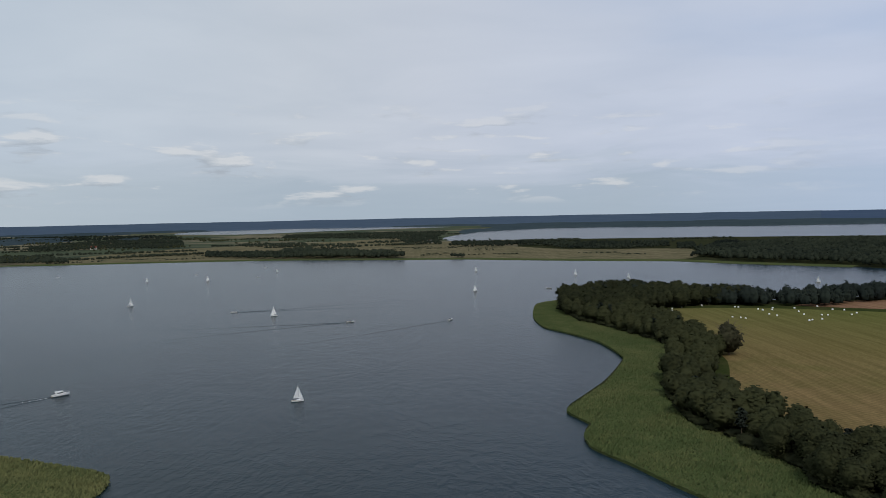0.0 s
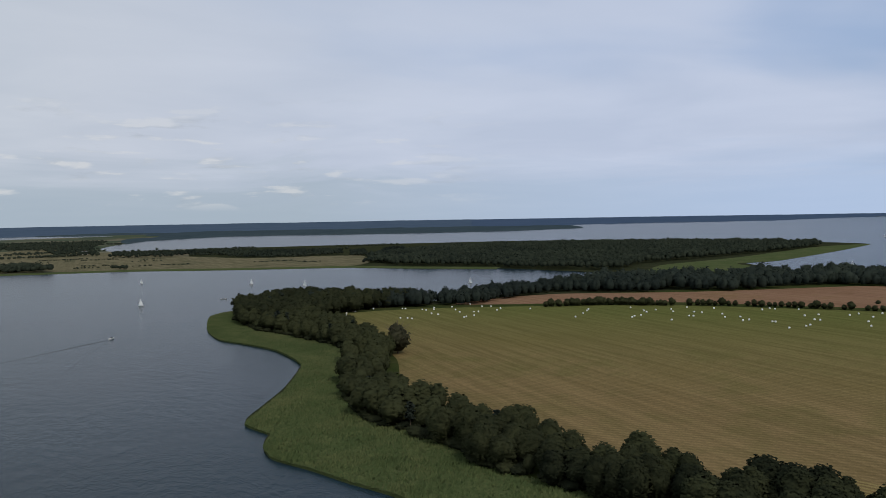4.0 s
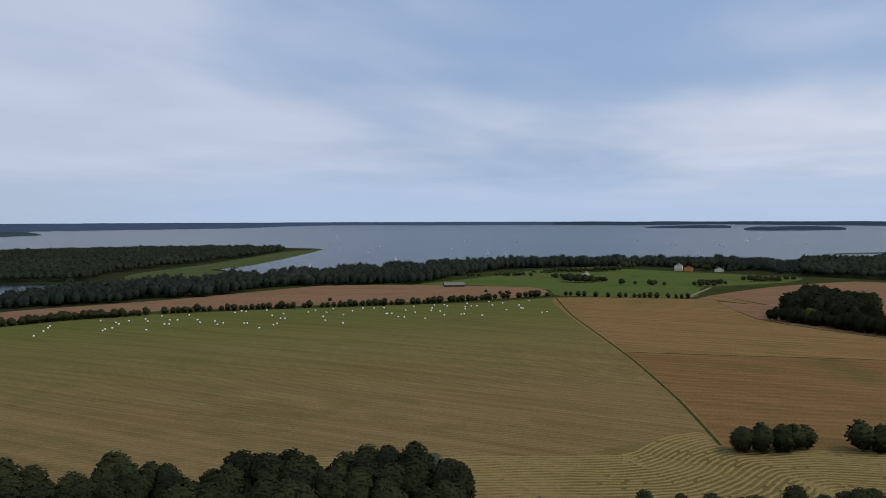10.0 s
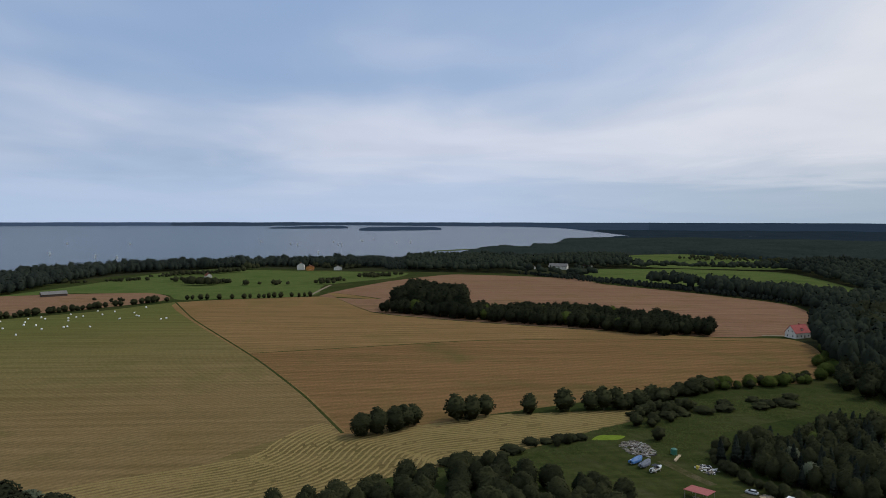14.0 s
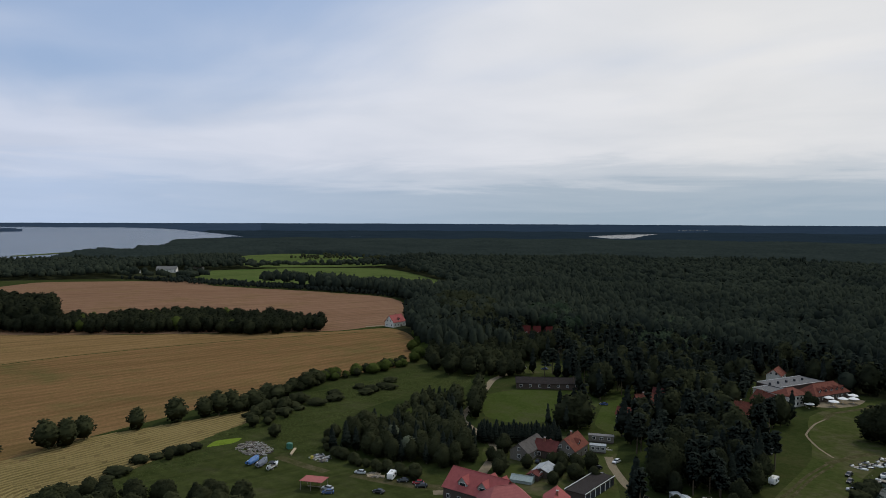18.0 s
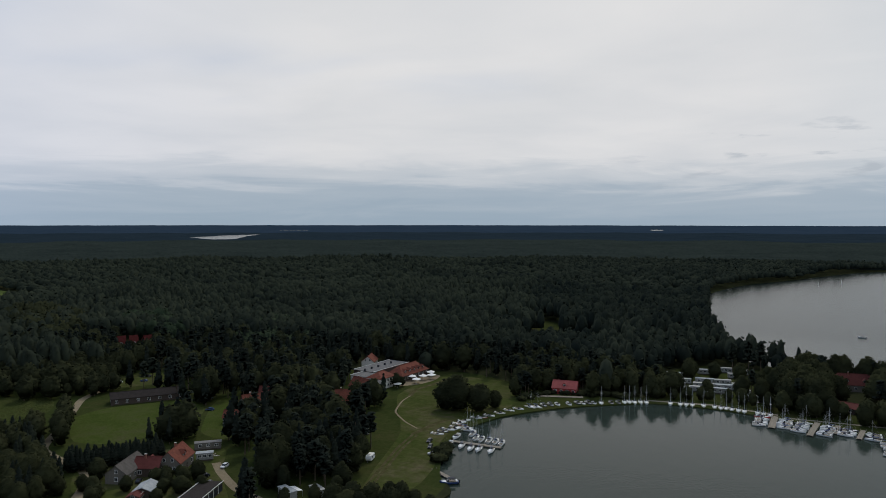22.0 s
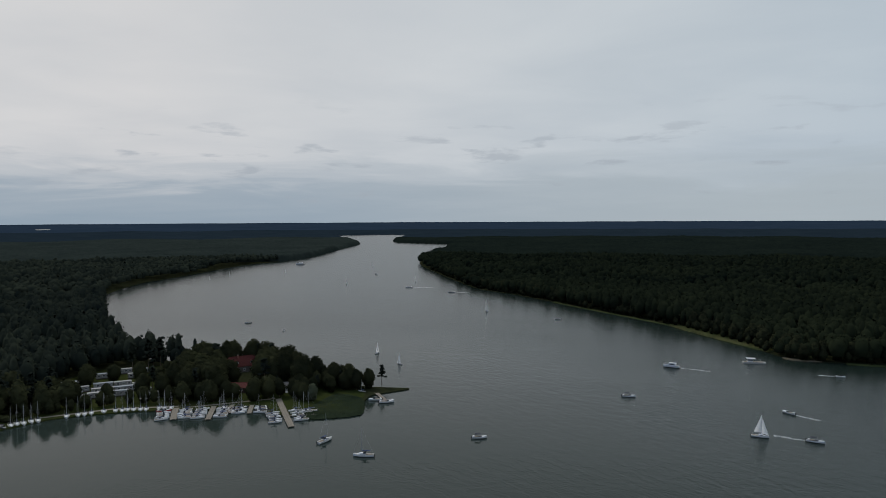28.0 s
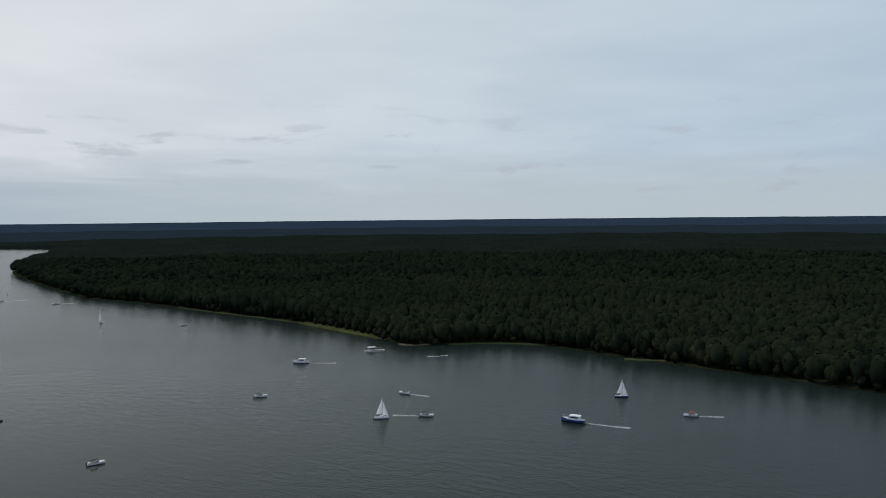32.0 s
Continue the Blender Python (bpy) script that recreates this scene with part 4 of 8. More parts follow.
def bush(rng, lite):
    girth = rng.uniform(1.5, 2.1)

    def profile(f):
        return girth * np.sin(np.clip(0.12 + f * 0.88, 0, 1) * math.pi) ** 0.55 + 0.1

    return trunk("trunk", 1.5, 0.08, [(0.3, 0.6, 0.8)], rng, BARK_M), lumpy_crown("crown", rng, profile, 0.0, 3.0, 8 if lite else 12, 0.55, 50 if lite else 140, 0.62 if lite else 0.48, LEAF_M, 7 if lite else 10, 4 if lite else 6)


tree_kind("broadleaf_tree", "dark green broadleaf tree with a dense rounded crown", "tree", 7, broadleaf)
tree_kind("willow_tree", "pale grey-green willow tree with a soft crown", "tree", 2, lambda r, lite: broadleaf(r, lite, LEAF_PALE_M, 0.95))
tree_kind("young_tree", "fresh green young bushy tree at the field edge", "tree", 3, lambda r, lite: broadleaf(r, lite, LEAF_YOUNG_M, 1.25))
tree_kind("pine_tree", "dark pine tree with a bare trunk and ragged crown", "tree", 4, pine)
tree_kind("spruce_tree", "dark conical spruce tree", "tree", 2, spruce)
tree_kind("bush", "dark green rounded bush in the grass", "bush", 3, bush)
RND = np.random.default_rng(7)
FULL = {"broadleaf_tree": 15.0, "willow_tree": 15.0, "young_tree": 15.0, "pine_tree": 20.0, "spruce_tree": 16.0, "bush": 3.0, "dead_tree": 15.0}
SINGLES = {"broadleaf_tree": 290, "willow_tree": 20, "young_tree": 60, "pine_tree": 220, "spruce_tree": 110, "bush": 160, "dead_tree": 2}
HERO = ("trees on the cape", "trees on the breakwater", "trees on the beach lawn", "spruces on the cape", "pines behind the camp", "trees in the camp")
PLANTED = []
# open ground round the buildings: x, y, reach
OPEN = [(178, -150, 17), (165, -162, 12), (205, -196, 14), (196, -211, 12), (166, -181, 14), (201, -232, 8), (193, -221, 6), (284, -282, 14), (273, -294, 10), (295, -270, 10), (408, -392, 14),
        (218, -268, 6), (226, -293, 8), (231, -313, 7), (188, -319, 9), (192, -346, 10), (186, -362, 12), (184, -388, 20), (201, -384, 22), (218, -403, 9), (87, -387, 9), (-64, -458, 6), (-54, -401, 12),
        (-76, -394, 6), (523, -333, 15), (525, -346, 9), (141, -201, 7), (132, -206, 6), (145, -246, 5), (153, -277, 5), (-425, -345, 8), (1150, 253, 14), (1328, 126, 18), (1312, 90, 18), (1313, 58, 16), (176, -398, 14), (176, -378, 16), (180, -372, 14), (418, -405, 17), (404, -391, 15), (392, -379, 14), (380, -367, 12), (-62, -448, 9), (-60, -436, 8), (-58, -425, 7), (182, -306, 9), (176, -296, 8), (185, -334, 9), (250, -268, 11), (-58, -446, 12), (-66, -446, 11), (-62, -434, 9), (1296, -350, 45), (1240, -335, 40), (1180, -318, 35), (1313, -303, 25), (1260, -291, 30)]


def clear_of(p):
    ok = np.ones(len(p), bool)
    for x, y, r in OPEN:
        k = (r * 0.9 + 5) / math.hypot(x, y)
        ok &= np.hypot(p[:, 0] - x * (1 - k), p[:, 1] - y * (1 - k)) > r * 0.75
        ok &= np.hypot(p[:, 0] - x, p[:, 1] - y) > r
    return ok


def plant(kind, x, y, height, wide=1.0, group=""):
    PLANTED.append((kind, float(x), float(y), float(height), float(wide), group))


def scatter(outline, gap, seed, jitter=0.42, avoid=()):
    """Places on a loose grid inside an outline."""
    poly = np.array(outline, float)
    rng = np.random.default_rng(seed)
    x, y = np.meshgrid(np.arange(poly[:, 0].min(), poly[:, 0].max() + gap, gap), np.arange(poly[:, 1].min(), poly[:, 1].max() + gap, gap))
    x, y = x.ravel() + rng.uniform(-jitter, jitter, x.size) * gap, y.ravel() + rng.uniform(-jitter, jitter, y.size) * gap
    ok = inside(poly, x, y)
    for a in avoid:
        ok &= ~inside(np.array(a, float), x, y)
    return np.c_[x, y][ok]


def stand(outline, gap, mix, low, high, seed, group, wide=1.0, avoid=(), zones=("woods", "verge"), lower=None):
    p = scatter(outline, gap, seed, avoid=avoid)
    p = p[among(p, zones) & clear_of(p)]
    for x, y in p:
        k = RND.uniform()
        for kind, share in mix:
            if k < share:
                break
            k -= share
        hump = 0.5 + 0.5 * math.sin(x * 0.07 + 2) * math.cos(y * 0.09)
        h = low + (high - low) * (0.55 * hump + 0.45 * RND.uniform())
        if lower and lower(x, y):
            h *= 0.6
        plant(kind, x, y, h * (0.3 if kind == "bush" else 1), wide * RND.uniform(0.9, 1.25), group)


def line_of(points, gap, kind, low, high, group, wide=1.0, skip=0.0, wander=0.8):
    p = curve(points, False, 12)
    d = np.r_[0, np.cumsum(np.hypot(*np.diff(p, axis=0).T))]
    for s in np.arange(0, d[-1], gap):
        if RND.uniform() < skip:
            continue
        x, y = np.interp(s, d, p[:, 0]), np.interp(s, d, p[:, 1])
        plant(kind, x + RND.normal(0, wander), y + RND.normal(0, wander), RND.uniform(low, high), wide * RND.uniform(0.9, 1.15), group)


LEAFY = [("broadleaf_tree", 0.97), ("pine_tree", 0.03)]
PINEY = [("pine_tree", 0.42), ("broadleaf_tree", 0.24), ("spruce_tree", 0.34)]
stand(T_BELT, 7.4, LEAFY, 11, 17, 1, "trees of the shore belt", 1.4, zones=("woods", "hay_field", "raked_field", "reed_bed", "verge"), lower=lambda x, y: (x * 13 + y * 7) % 11 < 3)
stand([(116, 738), (110, 665), (140, 640), (185, 645), (240, 682), (300, 690), (300, 712), (206, 806), (130, 752)], 8.5, LEAFY, 14, 20, 12, "trees on the peninsula tip", 1.35)
stand([(141, -196), (150, -208), (176, -226), (182, -246), (184, -268), (168, -282), (150, -268), (136, -240), (126, -222), (128, -204)], 8.2, [("pine_tree", 0.25), ("spruce_tree", 0.5), ("broadleaf_tree", 0.25)], 11, 20, 13, "pines beside the lane", 1.25, zones=("woods", "verge", "lawn"))
stand(T_COPSE, 6.2, [("broadleaf_tree", 0.97), ("young_tree", 0.03)], 8, 15, 3, "trees of the copse", 1.3, zones=("woods", "barley_field", "rye_field", "verge"))
stand(T_COPSE_TALL, 7.5, [("broadleaf_tree", 1.0)], 17, 24, 4, "trees of the copse", 1.3, zones=("woods", "barley_field", "rye_field", "verge"))
stand(T_CAPE, 6.6, [("broadleaf_tree", 0.93), ("pine_tree", 0.05), ("spruce_tree", 0.02)], 14, 21, 5, "trees on the cape", 1.12, lower=lambda x, y: x < -96 or y > -392)
stand([(184, 36), (216, 33), (229, 18), (241, -6), (256, -43), (238, -66), (222, -84), (196, -70), (188, -20)], 8.0, [("broadleaf_tree", 0.95), ("bush", 0.05)], 8, 12, 6, "trees below the hay field", 1.35, zones=("woods", "hay_field", "raked_field", "marsh", "verge"))
stand([(254, -130), (247, -141), (231, -144), (212, -157), (216, -176), (232, -186), (262, -201), (290, -226), (300, -215), (277, -180), (269, -150)], 5.2, [("broadleaf_tree", 0.52), ("spruce_tree", 0.46), ("young_tree", 0.02)], 7, 13, 7, "trees between yard and lane", 1.2, zones=("woods", "marsh", "lawn", "verge"))
VILLAGE = [(232, -232), (262, -300), (330, -300), (345, -330), (420, -330), (480, -330), (470, -400), (300, -450), (150, -460), (60, -440), (20, -420), (45, -398), (110, -392), (135, -405), (175, -415),
           (215, -400), (190, -345), (165, -330), (160, -300), (142, -275), (138, -250), (124, -192), (148, -183), (165, -215), (200, -245)]
stand(VILLAGE, 8.2, PINEY, 12, 20, 8, "trees among the village houses", 1.15)
stand([(330, -250), (372, -262), (470, -330), (520, -365), (440, -400), (345, -330), (330, -290)], 9, [("broadleaf_tree", 0.85), ("spruce_tree", 0.15)], 9, 15, 9, "trees at the forest edge", 1.3, zones=("woods", "marsh", "verge"))
stand([(127, -190), (120, -225), (126, -195), (100, -205), (105, -225), (118, -190)], 7, [("broadleaf_tree", 1.0)], 7, 10, 10, "trees at the shore", 1.3)
line_of([(395, 588), (444, 565), (487, 521)], 3.6, "broadleaf_tree", 5, 9.5, "trees of the field hedge", 1.9)
line_of([(487, 521), (525, 483), (557, 438), (596, 370), (644, 306), (695, 266), (743, 228), (762, 209)], 5.6, "broadleaf_tree", 4.5, 8.2, "trees of the field hedge", 1.85, 0.10)
line_of([(777, 193), (786, 124), (801, 63)], 6.5, "broadleaf_tree", 4.5, 7, "trees of the field hedge", 1.6, 0.15)
for x, y, h in ((299, 4, 9), (301, -3, 10), (305, -10, 9), (309, -15, 9.5), (313, -20, 8.5), (318, -40, 11), (320, -46, 9.5), (325, -54, 8.5), (328, -75, 8), (330, -93, 10), (331, -106, 8.5), (331, -113, 10), (333, -120, 9.5)):
    plant("broadleaf_tree", x + 2, y, h * 1.2, 1.65, "trees on the field boundary")
line_of([(335, -122), (342, -136), (350, -150), (358, -165), (364, -180)], 2.2, "broadleaf_tree", 4.0, 9.5, "bushy trees along the barley field", 1.9, 0.03, 3.0)
line_of([(360, -170), (370, -190), (375, -212), (380, -236), (386, -256)], 3.0, "broadleaf_tree", 3.0, 7.0, "bushy trees along the barley field", 1.9, 0.10, 3.0)
line_of([(362, -168), (368, -185), (372, -205), (376, -228), (380, -250)], 2.4, "young_tree", 3.0, 6.5, "young trees along the barley field", 1.7, 0.05, 2.4)
line_of([(388, -254), (402, -272), (424, -290), (470, -322)], 3.6, "young_tree", 3.5, 8.0, "young trees along the barley field", 1.6, 0.1, 4.0)
line_of([(302, -122), (314, -132), (326, -142), (330, -160)], 3.0, "broadleaf_tree", 3.5, 7.0, "bushes at the corner of the marsh", 1.8, 0.1, 3.5)
line_of([(318, -126), (326, -150), (334, -185), (338, -215)], 5, "bush", 2.0, 4.0, "bushes in the marsh", 1.9, 0.15, 5)
line_of([(262, -30), (274, -56), (283, -76), (292, -90)], 6, "bush", 2.0, 3.6, "bushes along the hay strip", 1.8, 0.25, 2)
for x, y, h in ((286, -121, 6.5), (282, -76, 4.5), (285, -82, 4.5), (315, -124, 7), (250, -158, 8), (232, -154, 8.5), (211, -143, 6)):
    plant("willow_tree" if h > 7.5 else "broadleaf_tree", x, y, h, 1.6, "lone trees round the yard")
line_of([(276, -146), (266, -137), (252, -132), (239, -133), (224, -137), (213, -146)], 2.2, "broadleaf_tree", 3.0, 5.0, "hedge at the foot of the trees", 1.7, 0.0, 1.0)
line_of([(229, -190), (220, -203), (209, -216)], 1.5, "spruce_tree", 6.5, 8.5, "spruce hedge beside the lane", 1.7, 0, 0.4)
line_of([(231, -189), (222, -202), (211, -215)], 1.8, "spruce_tree", 7, 9, "spruce hedge beside the lane", 1.5, 0, 0.4)
line_of([(234, -192), (225, -205), (214, -219)], 1.8, "spruce_tree", 7, 9.5, "spruce hedge beside the lane", 1.5, 0, 0.4)
for x, y, h in ((135, -329, 15), (128, -330, 17.5), (118, -331, 14.5), (113, -341, 9)):
    plant("broadleaf_tree", x, y, h, 1.6, "trees on the beach lawn")
for x, y, h in ((2, -474, 20), (-7, -474, 23), (-14, -476, 22), (-10, -470, 16), (-16, -468, 15)):
    plant("pine_tree", x, y, h, 1.15, "pines behind the camp")
for x, y, h in ((-23, -467, 13), (-27, -470, 15), (-34, -471, 20), (-38, -468, 19)):
    plant("spruce_tree", x, y, h, 1.2, "spruces on the cape")
for x, y, h in ((-95, -401, 15), (-102, -390, 14), (-109, -382, 13), (-112, -378, 11), (-119, -378, 10.5), (-127, -379, 12)):
    plant("pine_tree" if x < -120 else "broadleaf_tree", x, y, h * 1.05, 1.25, "trees on the breakwater")
line_of([(72, -388), (50, -396), (26, -402)], 5.5, "broadleaf_tree", 9, 15, "trees behind the moorings", 1.3, 0.1, 2)
line_of([(-22, -388), (-40, -384), (-66, -384)], 6, "broadleaf_tree", 8, 13, "trees behind the quay", 1.3, 0.2, 1.5)
for x, y, h in ((30, -412, 12), (14, -410, 9), (-3, -412, 13), (-8, -420, 15), (-12, -432, 11), (26, -446, 13), (40, -430, 14), (43, -440, 15), (24, -462, 9), (-14, -446, 9), (-2, -452, 12), (12, -456, 11), (42, -418, 14)):
    plant("pine_tree" if h > 13 else "broadleaf_tree", x, y, h, 1.25, "trees in the camp")
stand([(109, -358), (103, -375), (78, -396), (47, -400), (35, -406), (39, -430), (84, -426), (118, -417), (117, -384)], 6.4, [("broadleaf_tree", 0.7), ("pine_tree", 0.3)], 9, 16, 14, "trees behind the moorings", 1.2, zones=("woods", "verge", "lawn", "marsh"))
for x, y, h in ((-13, -405, 13), (44, -406, 12), (-18, -412, 17), (-24, -408, 15), (-17, -456, 10), (-22, -448, 11)):
    plant("broadleaf_tree", x, y, h, 1.15, "trees in the camp")
for x, y, h, kind in ((228, -227, 12, "spruce_tree"), (227, -233, 11, "broadleaf_tree"), (221, -231, 12, "spruce_tree"), (220, -238, 13, "broadleaf_tree"), (219, -244, 12, "spruce_tree"), (224, -242, 13, "spruce_tree"),
                      (274, -292, 19, "pine_tree"), (268, -290, 17, "spruce_tree"), (266, -298, 20, "pine_tree"), (256, -298, 18, "broadleaf_tree"), (258, -310, 20, "pine_tree"), (262, -304, 19, "spruce_tree"), (250, -304, 17, "pine_tree"),
                      (268, -216, 13, "broadleaf_tree"), (279, -228, 14, "broadleaf_tree"), (297, -243, 12, "broadleaf_tree"), (260, -211, 13, "broadleaf_tree"), (273, -222, 15, "broadleaf_tree"), (288, -236, 12, "broadleaf_tree")):
    plant(kind, x, y, h, 1.1, "tall trees along the lane")
for x, y, h in ((200, -174, 8), (197, -171, 6.5), (183, -188, 5.5), (176, -190, 6.5), (181, -203, 7), (190, -197, 6), (186, -193, 5.5), (172, -195, 5.5), (196, -184, 5.5), (178, -180, 5.5), (203, -216, 7), (214, -188, 8)):
    plant("broadleaf_tree", x, y, h, 1.55, "garden trees")
for i in range(26):
    plant("broadleaf_tree", 384 + i * 1.3 + RND.normal(0, 5), -366 - i * 1.4 + RND.normal(0, 5), RND.uniform(4, 6.5), 1.5, "young trees below the cabins")
for x, y, h in ((131, -222, 12), (137, -228, 14), (140, -236, 15), (133, -232, 11), (143, -243, 14), (146, -252, 13), (137, -245, 10), (149, -262, 15), (128, -216, 10), (141, -226, 13)):
    plant("spruce_tree" if h > 13 else "pine_tree" if h > 11 else "broadleaf_tree", x, y, h, 1.35, "trees beside the beach lawn")
for x, y, h in ((116, -198, 8), (111, -206, 8), (106, -211, 7), (98, -211, 6), (118, -204, 8), (112, -199, 7), (104, -205, 6), (122, -200, 8), (92, -212, 5)):
    plant("broadleaf_tree", x, y, h, 1.7, "trees at the shore")
for x, y in ((108, -256), (107, -261), (109, -266), (112, -264), (110, -270)):
    plant("bush", x, y, 3.2, 1.5, "bushes at the landing")
# the wooded far bank
BANK = RIVER[14:] + WEST_SHORE[:2]
for row, (inland, low, high) in enumerate(((5, 5, 11), (12, 10, 16))):
    line_of([(x - inland * (0.8 if y < 0 else 0.3), y) for x, y in BANK if x < -200], 6.5, "broadleaf_tree", low, high, "trees on the far bank", 1.25, 0.06, 2.0)
line_of([(48, -393), (30, -397), (8, -399), (-12, -393), (-22, -386)], 4.2, "broadleaf_tree", 5, 10, "trees behind the moorings", 1.2, 0.12, 1.5)
for x, y, h in ((138, -195, 6.5), (129, -200, 7.5), (146, -206, 9), (125, -207, 8)):
    plant("broadleaf_tree", x, y, h, 1.2, "trees round the caravans")
line_of([(105, -362), (99, -378), (84, -383), (66, -388), (48, -391)], 3.2, "bush", 2.0, 3.2, "bushes along the moorings", 1.5, 0.1, 1.2)
line_of([(390, -282), (347, -275), (326, -277), (316, -286)], 4.5, "broadleaf_tree", 7, 12, "trees at the forest edge", 1.3, 0.05, 4)
stand([(395, -290), (345, -282), (318, -292), (322, -306), (350, -330), (420, -350)], 7.5, [("broadleaf_tree", 0.7), ("spruce_tree", 0.3)], 9, 15, 15, "trees at the forest edge", 1.2, zones=("woods", "verge", "marsh"))
line_of([(113, 690), (116, 640), (120, 602), (136, 562), (151, 508), (156, 482), (143, 437), (125, 390), (113, 350), (110, 318), (116, 290), (124, 268), (127, 249), (126, 234), (133, 216), (141, 198)], 5, "bush", 2.4, 4.2, "bushes along the reeds", 1.7, 0.15, 1.2)
for x, y, h in ((222, 101, 11), (211, 60, 6.5), (226, 112, 8), (236, 110, 6)):
    plant("willow_tree", x, y, h, 1.5, "willows below the hay field")
plant("willow_tree", -84, -365, 9, 1.3, "trees on the cape")
for x, y, h in ((178, -362, 9), (177, -366, 6), (196, -204, 5), (192, -194, 6), (186, -200, 6), (214, -172, 7), (210, -178, 6), (202, -178, 5), (181, -196, 7), (178, -190, 6)):
    plant("broadleaf_tree" if h > 5 else "bush", x, y, h if h > 5 else 3, 1.4, "garden trees")
plant("dead_tree", 180, 448, 22, 1.3, "lone old trees")


def bare_tree(rng, lite):
    limbs = [(rng.uniform(3, 11), rng.uniform(3.5, 6.0), rng.uniform(2.0, 5)) for _ in range(40)]
    _, leaves = broadleaf(rng, True, LEAF_OLD_M, 1.25)
    return trunk("trunk", 15.5, 0.36, limbs, rng, BARK_M), leaves


tree_kind("dead_tree", "half-bare old tree at the field edge", "tree", 1, bare_tree)


def set_trees():
    """The nearest trees of each kind stand singly; the rest of a stand is one mesh."""
    by_kind, rest = {}, {}
    for t in PLANTED:
        by_kind.setdefault(t[0], []).append(t)
    for kind, ts in by_kind.items():
        ts.sort(key=lambda t: math.hypot(t[1], t[2]) - (400 if t[5] in HERO else 0))
        for i, (_, x, y, height, wide, group) in enumerate(ts):
            v = int(RND.integers(len(KINDS[kind])))
            s = height / FULL[kind]
            m = pose(x, y, float(ground_z(x, y)) - 0.1, 0, 0, RND.uniform(0, 360)) @ Matrix.Diagonal((s * wide, s * wide, s, 1))
            if i < SINGLES[kind]:
                ob = copy_thing(KINDS[kind][v], pose(0, 0, 0))
                ob.matrix_basis = m
                tagged(ob, group=group)
            else:
                rest.setdefault((kind, group), []).append((v, m, math.hypot(x, y) < 310))
    soup = {}
    for kind, pairs in LITE.items():
        for v, pair in enumerate(pairs):
            for piece, me in zip(("trunk", "crown"), pair):
                co = np.empty(len(me.vertices) * 3)
                me.vertices.foreach_get("co", co)
                soup[kind, v, piece, False] = (co.reshape(-1, 3), [list(p.vertices) for p in me.polygons], me.materials[0], SOFT.get(me.name))
            for ch in KINDS[kind][v].children:
                me = ch.data
                co = np.empty(len(me.vertices) * 3)
                me.vertices.foreach_get("co", co)
                soup[kind, v, ch.name.split(".")[0], True] = (co.reshape(-1, 3), [list(p.vertices) for p in me.polygons], me.materials[0], SOFT.get(me.name))
    for (kind, group), items in rest.items():
        for piece in ("crown", "trunk"):
            vs, fs, ns, base = [], [], [], 0
            for v, m, near in items:
                co, polys, mat, soft = soup[kind, v, piece, near]
                a = np.array(m)
                vs.append(co @ a[:3, :3].T + a[:3, 3])
                if soft is not None:
                    ns.append(unit(soft @ np.linalg.inv(a[:3, :3])))
                fs += [[i + base for i in p] for p in polys]
                base += len(co)
            ob = new("grove", leafy_mesh("grove", np.concatenate(vs), fs, np.concatenate(ns), mat)) if piece == "crown" else mesh_object("grove_trunks", np.concatenate(vs), fs, mat)
            tagged(ob, "dense " + kind.replace("_", " ") + " crowns, " + group if piece == "crown" else "dark trunks under the crowns, " + group, "trees", kind="stuff")
    for tops in KINDS.values():
        for top in tops:
            for o in (*top.children_recursive, top):
                bpy.data.objects.remove(o)


set_trees()


